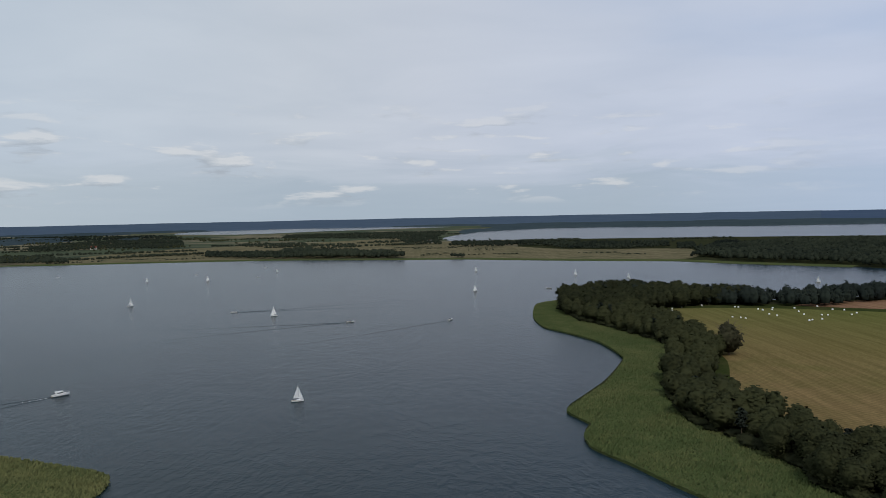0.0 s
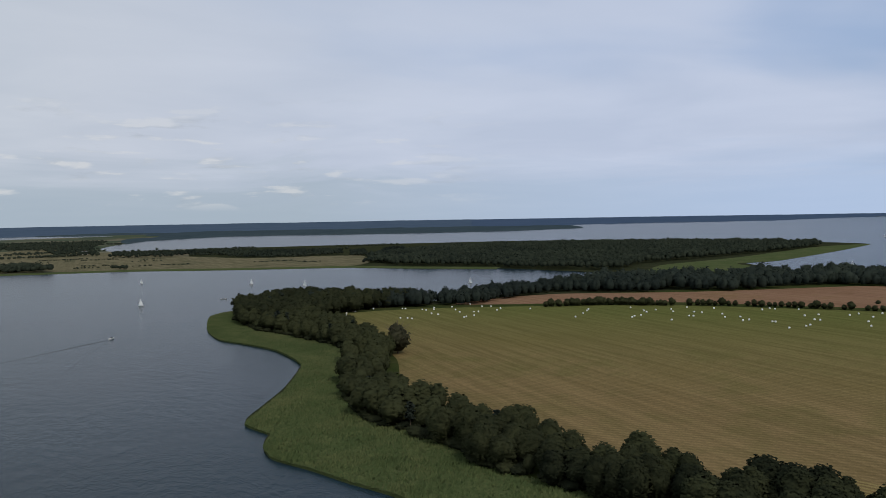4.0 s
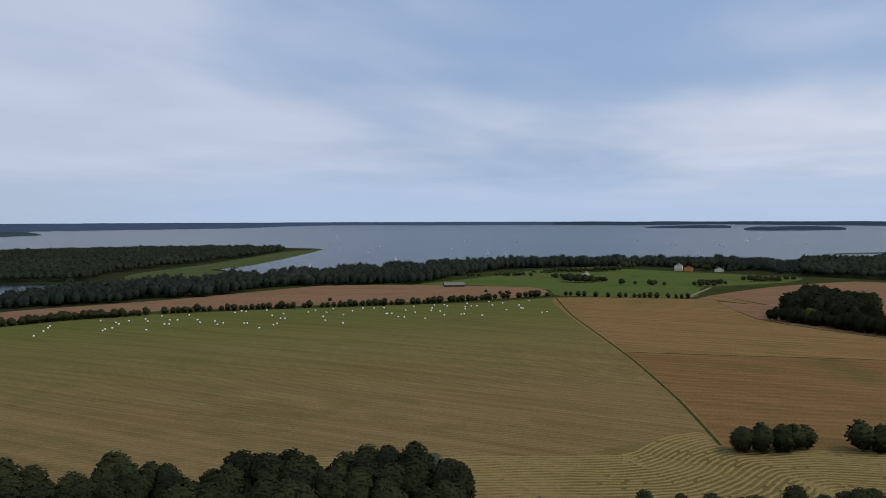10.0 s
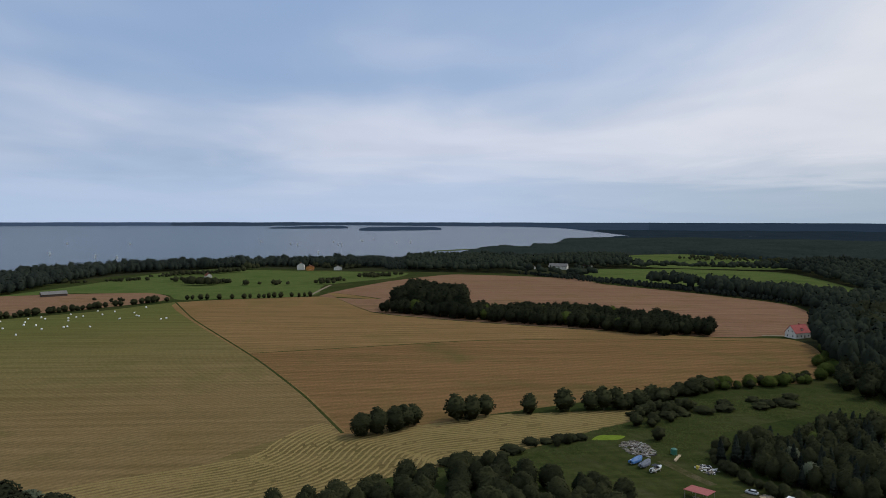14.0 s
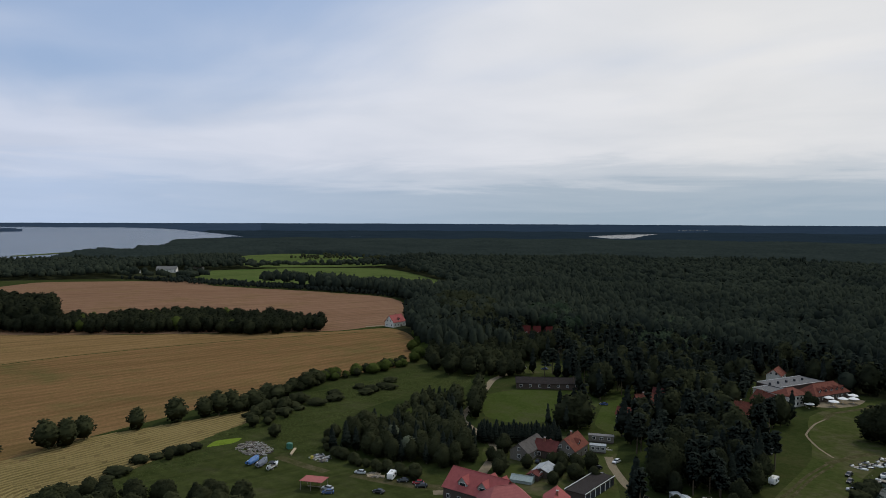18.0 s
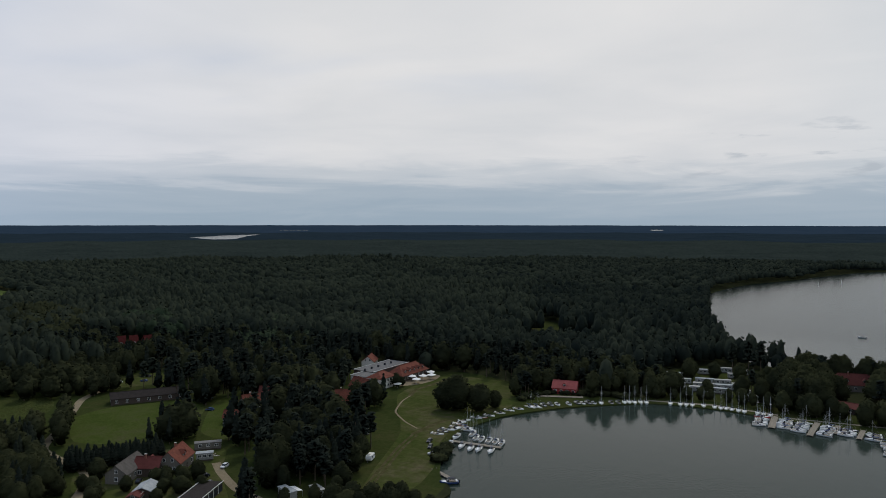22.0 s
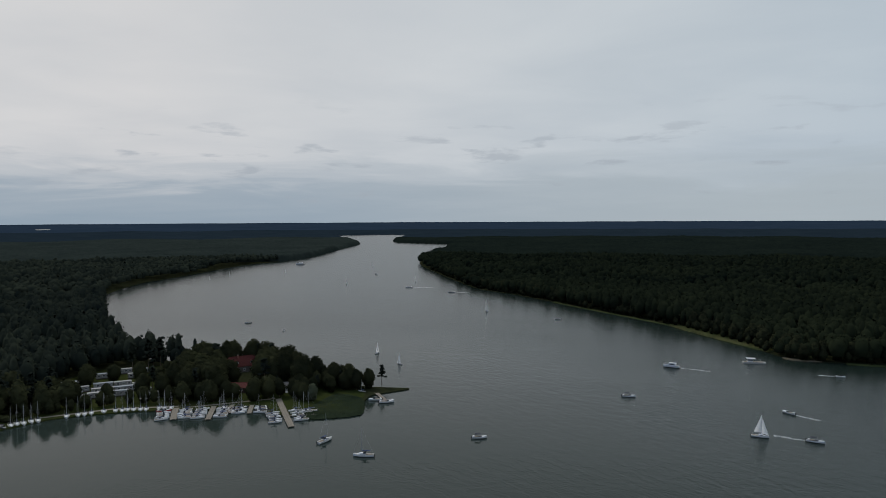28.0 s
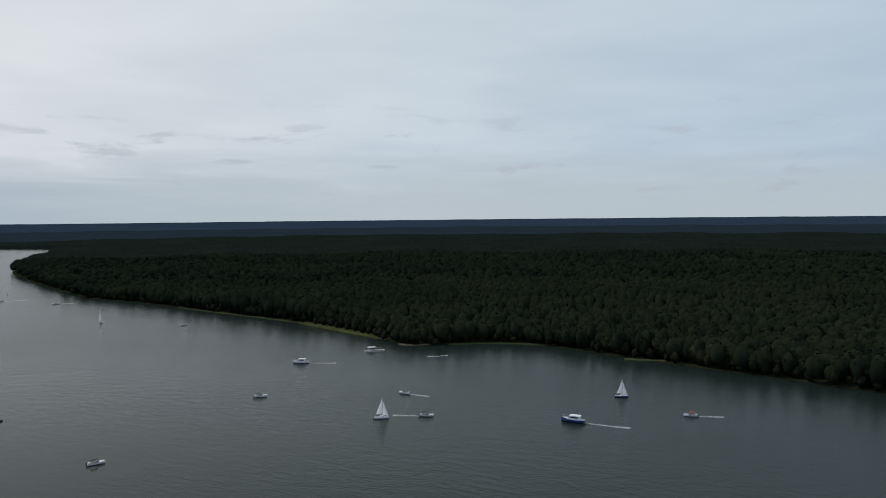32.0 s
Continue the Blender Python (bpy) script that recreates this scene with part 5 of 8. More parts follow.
def woodland(name, points, heights, spread, sprays, size, mat, label, seed, deep=0.40):
    """Far woods: a crown of sprays round a small core for each tree, in one mesh."""
    rng = np.random.default_rng(seed)
    n = len(points)
    x, y = points[:, 0], points[:, 1]
    z = np.asarray(ground_z(x, y))
    k = far_scale(np.hypot(x, y))
    h, w = heights * k, spread * k
    centre = np.c_[x, y, z + h * (1.02 - deep)]
    rad = np.c_[w, w, h * deep]
    # cores
    m = 5
    ring = [(math.cos(t), math.sin(t)) for t in np.arange(m) * 2 * math.pi / m]
    levels = ((0.72, 0.62), (0.05, 1.0), (-0.75, 0.75)) if sprays > 4 else ((0.45, 0.85), (-0.6, 1.0))
    ball = np.array([(0, 0, 1.0)] + [(a * r, b * r, q) for q, r in levels for a, b in ring])
    tri = [(0, 1 + j, 1 + (j + 1) % m) for j in range(m)]
    quad = [(1 + i * m + j, 1 + (i + 1) * m + j, 1 + (i + 1) * m + (j + 1) % m, 1 + i * m + (j + 1) % m) for i in range(len(levels) - 1) for j in range(m)]
    core = centre[:, None, :] + ball[None] * rad[:, None, :] * 0.86
    f4 = (np.array(quad)[None] + (np.arange(n) * len(ball))[:, None, None]).reshape(-1, 4).tolist()
    f3 = (np.array(tri)[None] + (np.arange(n) * len(ball))[:, None, None]).reshape(-1, 3).tolist()
    d = rng.normal(0, 1, (n, sprays, 3))
    d[..., 2] = np.abs(d[..., 2]) * 1.1 - 0.25
    d = unit(d)
    c = (centre[:, None] + d * rad[:, None] * rng.uniform(0.82, 1.06, (n, sprays))[..., None]).reshape(-1, 3)
    lift = np.array((0, 0, 0.30))
    v, f, soft = leaf_tufts(c, d.reshape(-1, 3) + lift, size * np.repeat(k, sprays), rng)
    f3 += (f + n * len(ball)).tolist()
    core_n = np.repeat(unit(ball + lift)[None], n, axis=0).reshape(-1, 3)
    me = leafy_mesh(name, np.r_[core.reshape(-1, 3), v], f4 + f3, np.r_[core_n, soft], mat)
    return tagged(new(name, me), label, "woods", kind="stuff")


def wood_of(name, outline, gap, low, high, sprays, size, label, seed, spread=0.33, mat=None, zones=("woods", "farmland", "dry_meadow", "meadow", "hay_field", "rye_field", "verge")):
    p = scatter(outline, gap, seed)
    p = p[among(p, zones) & clear_of(p)]
    rng = np.random.default_rng(seed)
    p = p[rng.uniform(0, 1, len(p)) < 0.9]
    h = low * 0.8 + (high * 1.05 - low * 0.8) * (0.5 * (0.5 + 0.5 * np.sin(p[:, 0] * 0.045 + seed) * np.cos(p[:, 1] * 0.05)) + 0.5 * rng.uniform(0, 1, len(p)) ** 1.4)
    return woodland(name, p, h, h * spread + 0.5, sprays, size, mat or WOOD_FAR_M, label, seed, 0.51 if name == "tree_belt" else 0.40)


wood_of("tree_belt", T_SHORE_N, 8.0, 10, 19, 30, 1.3, "dark tree belt between the hay field and the lake", 11)
wood_of("tree_belt", T_SHORE_E, 9.5, 9, 23, 26, 1.5, "dark tree belt along the lake shore", 12)
wood_of("tree_belt", [(1486, -24), (1526, -89), (1530, -172), (1357, -169), (1300, -90), (1300, -30)], 10, 5, 13, 24, 1.5, "trees between the far houses and the forest", 31)
wood_of("tree_belt", [(1448, 53), (1402, -84), (1670, -119), (1773, -38), (1690, 55)], 10, 8, 16, 20, 1.5, "trees on the far eastern shore", 32)
wood_of("tree_belt", T_LANE, 7, 5, 8, 22, 1.0, "dark conifer belt between the rye field and the pasture", 13, 0.24, NEEDLE_M)
wood_of("woods", T_ISLAND_B, 11, 11, 19, 14, 1.9, "dense woods on the far spit", 14, mat=PINEWOOD_M)
for k, (outline, gap, low, high, label) in enumerate((
    ([(-570, 1710), (-352, 1587), (-397, 1789), (-635, 1908)], 9, 7, 12, "low wood on the north shore"),
    ([(-364, 1610), (-176, 1533), (-72, 1538), (-126, 1679), (-323, 1812), (-421, 1868)], 9, 11, 18, "dense dark wood on the north shore"),
    ([(-995, 1597), (-882, 1587), (-834, 1593), (-988, 1779), (-1143, 1835)], 10, 7, 13, "trees at the edge of the north shore"),
    ([(-1197, 2054), (-1116, 2086), (-1060, 2210), (-844, 2153), (-829, 2301), (-1004, 2718), (-1237, 2868), (-1358, 2577), (-1365, 2344)], 15, 7, 14, "wood round the northern village"),
    ([(-1694, 2725), (-1009, 2804), (-1184, 3100), (-1687, 3150), (-1994, 3010)], 19, 9, 15, "far wood in the northern farmland"),
    ([(-612, 2721), (-297, 2604), (-156, 2506), (-111, 2191), (-6, 2085), (-27, 2536), (16, 3007), (44, 3100), (-375, 3080), (-652, 2980)], 15, 9, 14, "broad wood behind the straw-coloured meadow"),
    ([(18, 2014), (148, 1934), (261, 2040), (303, 1764), (430, 1714), (562, 1764), (611, 1916), (355, 2065), (164, 2148), (29, 2239)], 13, 7, 13, "tree row between the meadow and the far lake"),
    ([(550, 1665), (593, 1673), (651, 1837), (613, 1855)], 10, 7, 12, "clump of trees on the straw-coloured meadow"),
    ([(486, 1393), (632, 1301), (737, 1182), (960, 1540), (832, 1698), (720, 1865), (585, 1580)], 11, 9, 16, "woods at the root of the far spit"),
    ([(20, 1515), (42, 1512), (45, 1545), (18, 1550)], 6, 7, 11, "round clump of bushes on the north shore"),
)):
    wood_of("woods", outline, gap, low, high, 10, 1.8, label, 70 + k, 0.42, PINEWOOD_M)


def spot_woods(name, outline, gap, cut, low, high, label, seed, zones):
    """Loose clumps of trees over open land."""
    p = scatter(outline, gap, seed)
    p = p[among(p, zones)]
    n = np.sin(p[:, 0] * 0.021 + seed) * np.cos(p[:, 1] * 0.017 - seed) + 0.7 * np.sin(p[:, 0] * 0.0073 + p[:, 1] * 0.011 + seed)
    p = p[n + np.random.default_rng(seed).normal(0, 0.35, len(p)) > cut]
    h = np.random.default_rng(seed + 1).uniform(low, high, len(p))
    woodland(name, p, h, h * 0.32 + 0.4, 10, 1.6, LEAF_M, label, seed)


spot_woods("woods", FAR_FARM, 17, 1.0, 6, 12, "scattered woods over far farmland", 41, ("farmland", "woods"))
CLUMPS = [(1054, 433, 7), (1060, 416, 4), (1082, 378, 4), (1087, 363, 5), (1093, 348, 5), (1175, 334, 4), (1208, 318, 8), (1215, 300, 8), (1233, 291, 7), (1223, 279, 6),
          (1088, 275, 6), (1043, 255, 9), (991, 238, 10), (984, 221, 14), (1002, 212, 8), (1012, 198, 7), (978, 160, 7), (974, 120, 8), (980, 62, 8), (1022, 52, 7),
          (1102, 9, 9), (1120, -12, 8), (1115, -24, 7), (1163, -46, 6), (1249, 250, 10), (1269, 234, 12), (1350, 223, 13), (1398, 101, 9), (1345, 80, 11), (1362, 37, 9)]


def pasture_clumps():
    rng = np.random.default_rng(43)
    p, h = [], []
    for x, y, tall in CLUMPS:
        for _ in range(7):
            p.append((x + rng.normal(0, 5), y + rng.normal(0, 8)))
            h.append(tall * rng.uniform(0.6, 1.15))
    for a, b in (((1180, 330), (1290, 225)), ((1330, 45), (1380, 20))):
        for t in np.arange(0, 1, 7.0 / math.dist(a, b)):
            p.append((a[0] + (b[0] - a[0]) * t + rng.normal(0, 0.6), a[1] + (b[1] - a[1]) * t + rng.normal(0, 0.6)))
            h.append(rng.uniform(4.5, 6.5))
    p, h = np.array(p), np.array(h)
    k = clear_of(p)
    woodland("woods", p[k], h[k], h[k] * 0.42 + 0.5, 20, 1.2, LEAF_M, "clumps of trees and bushes in the green pasture", 43, 0.5)


pasture_clumps()
spot_woods("woods", MEADOW_FAR, 13, 0.75, 6, 12, "tree rows between far meadows", 44, ("meadow",))
spot_woods("woods", PINK_N, 9, 1.3, 2.5, 5, "bushes in the rye field", 45, ("rye_field",))


def hedge_rows(seed):
    """Hedges, tree rows and low scrub across the northern fields."""
    rng = np.random.default_rng(seed)
    spots, tall = [], []
    for i in range(84):
        low_scrub = i % 2 == 0
        a, r = radians(rng.uniform(-18, 36)), rng.uniform(1560, 2050) if low_scrub else rng.uniform(1900, 2900)
        x0, y0, turn, long = -math.sin(a) * r, math.cos(a) * r, a + rng.normal(0.0, 0.10), rng.uniform(25, 160) if low_scrub else rng.uniform(80, 330)
        for d in np.arange(0, long, 4.5):
            if rng.uniform() < 0.85:
                spots.append((x0 + math.cos(turn) * d + rng.normal(0, 2.5), y0 + math.sin(turn) * d + rng.normal(0, 4)))
                tall.append(rng.uniform(1.0, 3.2) if low_scrub else rng.uniform(4, 9))
    p, h = np.array(spots), np.array(tall)
    k = among(p, ("farmland", "dry_meadow", "woods"))
    p, h = p[k], h[k]
    woodland("woods", p, h, h * 0.55 + 0.8, 8, 1.2, PINEWOOD_M, "hedges and tree rows between the northern fields", seed, 0.5)


hedge_rows(61)


def deep_woods():
    """The great forest: single crowns out to 1.6 km, a bumpy canopy beyond it."""
    camp = np.array(VILLAGE, float)
    for a0, a1, near, reach, label, seed in (
        (-165, -112, 395, 1650, "great pine forest behind the village", 21),
        (-198, -165, 395, 1650, "great pine forest along the channel, painted dark as backlit", 24),
        (-275, -198, 330, 1650, "great forest across the lake, painted dark as backlit", 22),
        (-112, -93, 1120, 1700, "dark woods behind the far pastures", 23),
    ):
        for r0, r1, gap, sprays, size, deep in ((near, 560, 6.4, 9, 1.25, 0.47), (max(near, 560), 950, 7.0, 5, 1.5, 0.45), (max(near, 950), reach, 10.0, 2, 2.2, 0.36)):
            if r0 >= r1:
                continue
            t = np.radians(np.linspace(a0, a1, 40))
            poly = np.r_[np.c_[-np.sin(t) * r0, np.cos(t) * r0], np.c_[-np.sin(t) * r1, np.cos(t) * r1][::-1]]
            p = scatter(poly, gap, seed + int(r0), 0.8)
            p = p[among(p, ("woods",)) & clear_of(p)]
            p = p[~inside(camp, p[:, 0], p[:, 1])]
            p = p[~((p[:, 0] > -150) & (p[:, 0] < 8) & (p[:, 1] > -490))]
            rng = np.random.default_rng(seed)
            # stands of different age
            age = 0.5 + 0.5 * np.sin(p[:, 0] * 0.013 + 0.6 * np.sin(p[:, 1] * 0.02)) * np.cos(p[:, 1] * 0.011 + 0.5)
            pick = rng.uniform(0, 1, len(p))
            lumps = 0.5 + 0.5 * np.sin(p[:, 0] * 0.061 + 1.7 * np.sin(p[:, 1] * 0.043)) * np.sin(p[:, 1] * 0.067 + 1.3 * np.cos(p[:, 0] * 0.031))
            h = 9 + 7 * age + 4.5 * lumps + 4.0 * pick ** 2 - 2.5 * (pick < 0.25)
            # low growth on the near side of the clearing
            h = np.where(np.hypot(p[:, 0] - 128, p[:, 1] + 535) < 34, h * 0.5, h)
            wide = (0.15 + 0.24 * rng.uniform(0, 1, len(p))) * gap * (1.5 - 0.5 * age) + h * 0.07
            pines = (rng.uniform(0, 1, len(p)) < (0.25 if seed == 22 else 0.45) + 0.5 * (age - 0.5))
            # western and southern sectors take the colours with backlit shade painted in
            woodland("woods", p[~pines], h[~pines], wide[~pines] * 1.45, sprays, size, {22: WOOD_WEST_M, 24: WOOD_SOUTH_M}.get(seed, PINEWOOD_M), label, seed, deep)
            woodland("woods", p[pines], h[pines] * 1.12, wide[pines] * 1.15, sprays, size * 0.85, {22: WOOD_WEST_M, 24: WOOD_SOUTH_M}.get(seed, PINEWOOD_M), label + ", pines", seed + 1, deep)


def canopy(name, r0, r1, a0, a1, rows, cols, mat, label, top=15.0):
    """Far treetops as one bumpy sheet over the land, left open over water and fields."""
    r = np.geomspace(r0, r1, rows)
    a = np.radians(np.linspace(a0, a1, cols))
    rr, aa = np.meshgrid(r, a, indexing="ij")
    x, y = -np.sin(aa) * rr, np.cos(aa) * rr
    rng = np.random.default_rng(5)
    k = far_scale(rr)
    h = top * (0.75 + 0.25 * np.sin(x * 0.011 + 1.3) * np.cos(y * 0.013)) + rng.uniform(-4.0, 2.5, rr.shape) * np.where(rr < 2600, 1.0, 0.5)
    z = np.asarray(ground_z(x, y)) + h * k
    zone = zone_of(x.ravel(), y.ravel()).reshape(rr.shape)
    wood = (zone == 0) | ((zone == ZONE["farmland"]) & (rr > 2000))
    # open fields between the far woods in the north
    open_land = (rr < 3650) & (aa > radians(-1.5)) & (aa < radians(23))
    open_land |= (rr < 3800) & (aa > radians(-4)) & (np.sin(rr * 0.010 + 2 * np.sin(aa * 9)) + np.sin(aa * 31 + rr * 0.004) > -0.5)
    wood &= ~open_land
    wood[0] = False
    z[~wood] = np.asarray(ground_z(x, y))[~wood] - 1.0
    idx = np.arange(rows * cols).reshape(rows, cols)
    q = np.stack([idx[:-1, :-1], idx[:-1, 1:], idx[1:, 1:], idx[1:, :-1]], -1).reshape(-1, 4)
    keep = wood.ravel()[q].any(axis=1)
    ob = mesh_object(name, np.c_[x.ravel(), y.ravel(), z.ravel()], q[keep], mat, True)
    return tagged(ob, label, "woods", kind="stuff")


deep_woods()
# stands of another kind at the forest edge
EDGE = ("woods", "verge", "marsh")
wood_of("woods", [(487, -463), (406, -388), (375, -394), (400, -440), (460, -486)], 9.5, 15, 23, 26, 1.4, "olive broadleaved trees above the cabins", 90, 0.36, LEAF_PINE_M, EDGE)
wood_of("woods", [(358, -425), (394, -482), (391, -537), (323, -495), (271, -412), (305, -399)], 5.5, 11, 15, 16, 1.1, "young pine stand behind the village", 91, 0.24, LEAF_PINE_M, EDGE)
wood_of("woods", [(590, -425), (520, -385), (440, -358), (470, -419), (580, -480)], 10, 13, 22, 26, 1.5, "tall dark broadleaved trees at the forest edge", 92, 0.36, LEAF_M, EDGE)
wood_of("shrubs", [(515, -354), (470, -330), (440, -318), (445, -335), (497, -368)], 5, 4, 7, 22, 0.8, "fresh green shrubs below the farmhouse", 93, 0.45, LEAF_YOUNG_M, EDGE)
canopy("woods", 1640, 2900, -275, -198, 110, 510, CANOPY_M, "endless forest canopy towards the horizon, crown shade painted in")
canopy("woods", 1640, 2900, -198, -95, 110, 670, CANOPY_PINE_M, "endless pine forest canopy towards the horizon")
# outer rings in painted haze, one tint per range of headings
canopy("woods", 2900, 3850, -275, -75, 36, 484, WOOD_HAZE_M, "distant forest before the horizon in painted blue-green haze", 13.0)
canopy("woods", 2900, 3850, -75, 60, 36, 316, WOOD_NORTH_M, "distant woods between the northern fields in painted haze", 13.0)
canopy("backdrop_hills", 3850, RIM - 0.5, -275, -112, 28, 394, HILL_M, "wooded hills on the horizon in painted dark blue haze", 13.0)
canopy("backdrop_hills", 3850, RIM - 0.5, -112, -75, 28, 90, HILL_FAR_M, "wooded hills beyond the lake in painted slate blue haze", 10.0)
canopy("backdrop_hills", 3850, RIM - 0.5, -75, -28, 28, 114, HILL_EAST_M, "wooded hills across the eastern lake in painted blue haze", 10.0)
canopy("backdrop_hills", 3850, RIM - 0.5, -28, 60, 28, 206, HILL_NORTH_M, "wooded hills on the northern horizon in painted pale blue haze", 13.0)


def reeds(name, outline, n, low, high, label, seed, mat=None):
    """Reeds in tufts: slim three-sided sheaves, leaning a little with the wind."""
    poly = curve(outline)
    rng = np.random.default_rng(seed)
    lo, hi = poly.min(axis=0), poly.max(axis=0)
    p = rng.uniform(lo, hi, (n, 2))
    p = p[inside(poly, p[:, 0], p[:, 1]) & ~among(p, ("pond_weed", "road", "lawn"))]
    k = len(p)
    a = rng.uniform(0, 6.28, k)
    # taller and lower patches
    patch = 0.5 + 0.5 * np.sin(p[:, 0] * 0.11 + 2 * np.sin(p[:, 1] * 0.05)) * np.cos(p[:, 1] * 0.09)
    h = low + (high - low) * (0.6 * patch + 0.4 * rng.uniform(0, 1, k))
    w = rng.uniform(0.45, 0.95, k)
    z = np.asarray(ground_z(p[:, 0], p[:, 1])) - 0.25
    foot = [np.c_[p + np.c_[np.cos(a + t), np.sin(a + t)] * w[:, None], z] for t in (0.0, 2.094, 4.189)]
    v = np.stack(foot + [np.c_[p + rng.normal(0, 0.25, (k, 2)) + np.array((0.2, 0.1)), z + h]], 1).reshape(-1, 3)
    f = (np.array([(0, 1, 3), (1, 2, 3), (2, 0, 3)])[None] + 4 * np.arange(k)[:, None, None]).reshape(-1, 3).tolist()
    soft = np.repeat(unit(np.c_[rng.normal(0, 0.30, (k, 2)), np.ones(k)]), 4, axis=0)
    tagged(new(name, leafy_mesh(name, v, f, soft, mat or REED_LEAF_M)), label, "reeds", kind="stuff")


REED_LEAF_M = foliage_material("reed_leaves", (0.056, 0.076, 0.029), (0.128, 0.130, 0.055), 0.07)
reeds("reeds", REED_W, 90000, 0.6, 1.7, "olive green reeds along the peninsula shore", 51)
reeds("reeds", REED_P, 50000, 0.6, 1.7, "green reeds on the near point", 52)
reeds("reeds", [(-430, -491), (-420, -450), (-415, -418), (-411, -388), (-412, -366), (-422, -366), (-421, -388), (-425, -418), (-430, -450), (-440, -491)], 9000, 0.8, 1.8, "yellow-green reeds below the western forest", 55)
reeds("tussocks", MARSH, 42000, 0.2, 0.9, "rough tussocks of marsh grass", 54, MARSH_LEAF_M)
reeds("reeds", CAPE_REED, 9000, 0.3, 0.8, "dark green reeds on the cape", 53, LEAF_PINE_M)


def windrows():
    """Rows of raked hay that bend round the corner of the field, as low ridges."""
    guide = curve([(338, -132), (324, -88), (312, -48), (304, -18), (292, 2), (272, 11), (254, 22), (241, 44), (226, 78), (206, 118), (190, 160)], False, 14)
    rng = np.random.default_rng(77)
    d = np.gradient(guide, axis=0)
    side = unit(np.c_[-d[:, 1], d[:, 0]])
    v, f, soft = [], [], []
    for row in np.arange(-34, 46, 2.5):
        p = guide + side * row + rng.normal(0, 0.10, guide.shape) + np.c_[np.sin(np.arange(len(guide)) * 0.35 + row * 0.2), np.cos(np.arange(len(guide)) * 0.3)] * 0.5
        ok = among(p, ("raked_field", "hay_field")) & (np.hypot(p[:, 0], p[:, 1]) > 190)
        w = rng.uniform(0.40, 0.75, len(p))
        z = np.asarray(ground_z(p[:, 0], p[:, 1]))
        for i in range(len(p) - 1):
            if not (ok[i] and ok[i + 1]) or rng.uniform() < 0.03 or np.hypot(*(p[i + 1] - p[i])) > 9:
                continue
            k = len(v)
            for j in (i, i + 1):
                a, b = p[j] - side[j] * w[j], p[j] + side[j] * w[j]
                v += [(*a, z[j]), (*p[j], z[j] + 0.30), (*b, z[j])]
            f += [[k, k + 1, k + 4, k + 3], [k + 1, k + 2, k + 5, k + 4]]
    ob = mesh_object("windrows", v, f, WINDROW_M)
    tagged(ob, "pale windrows of raked hay bending round the field corner", "hay", kind="stuff")


WINDROW_M = ground_material("dry_hay", [(0.225, 0.172, 0.072), (0.260, 0.198, 0.086), (0.200, 0.158, 0.060)], 0.2, 1.2)
windrows()


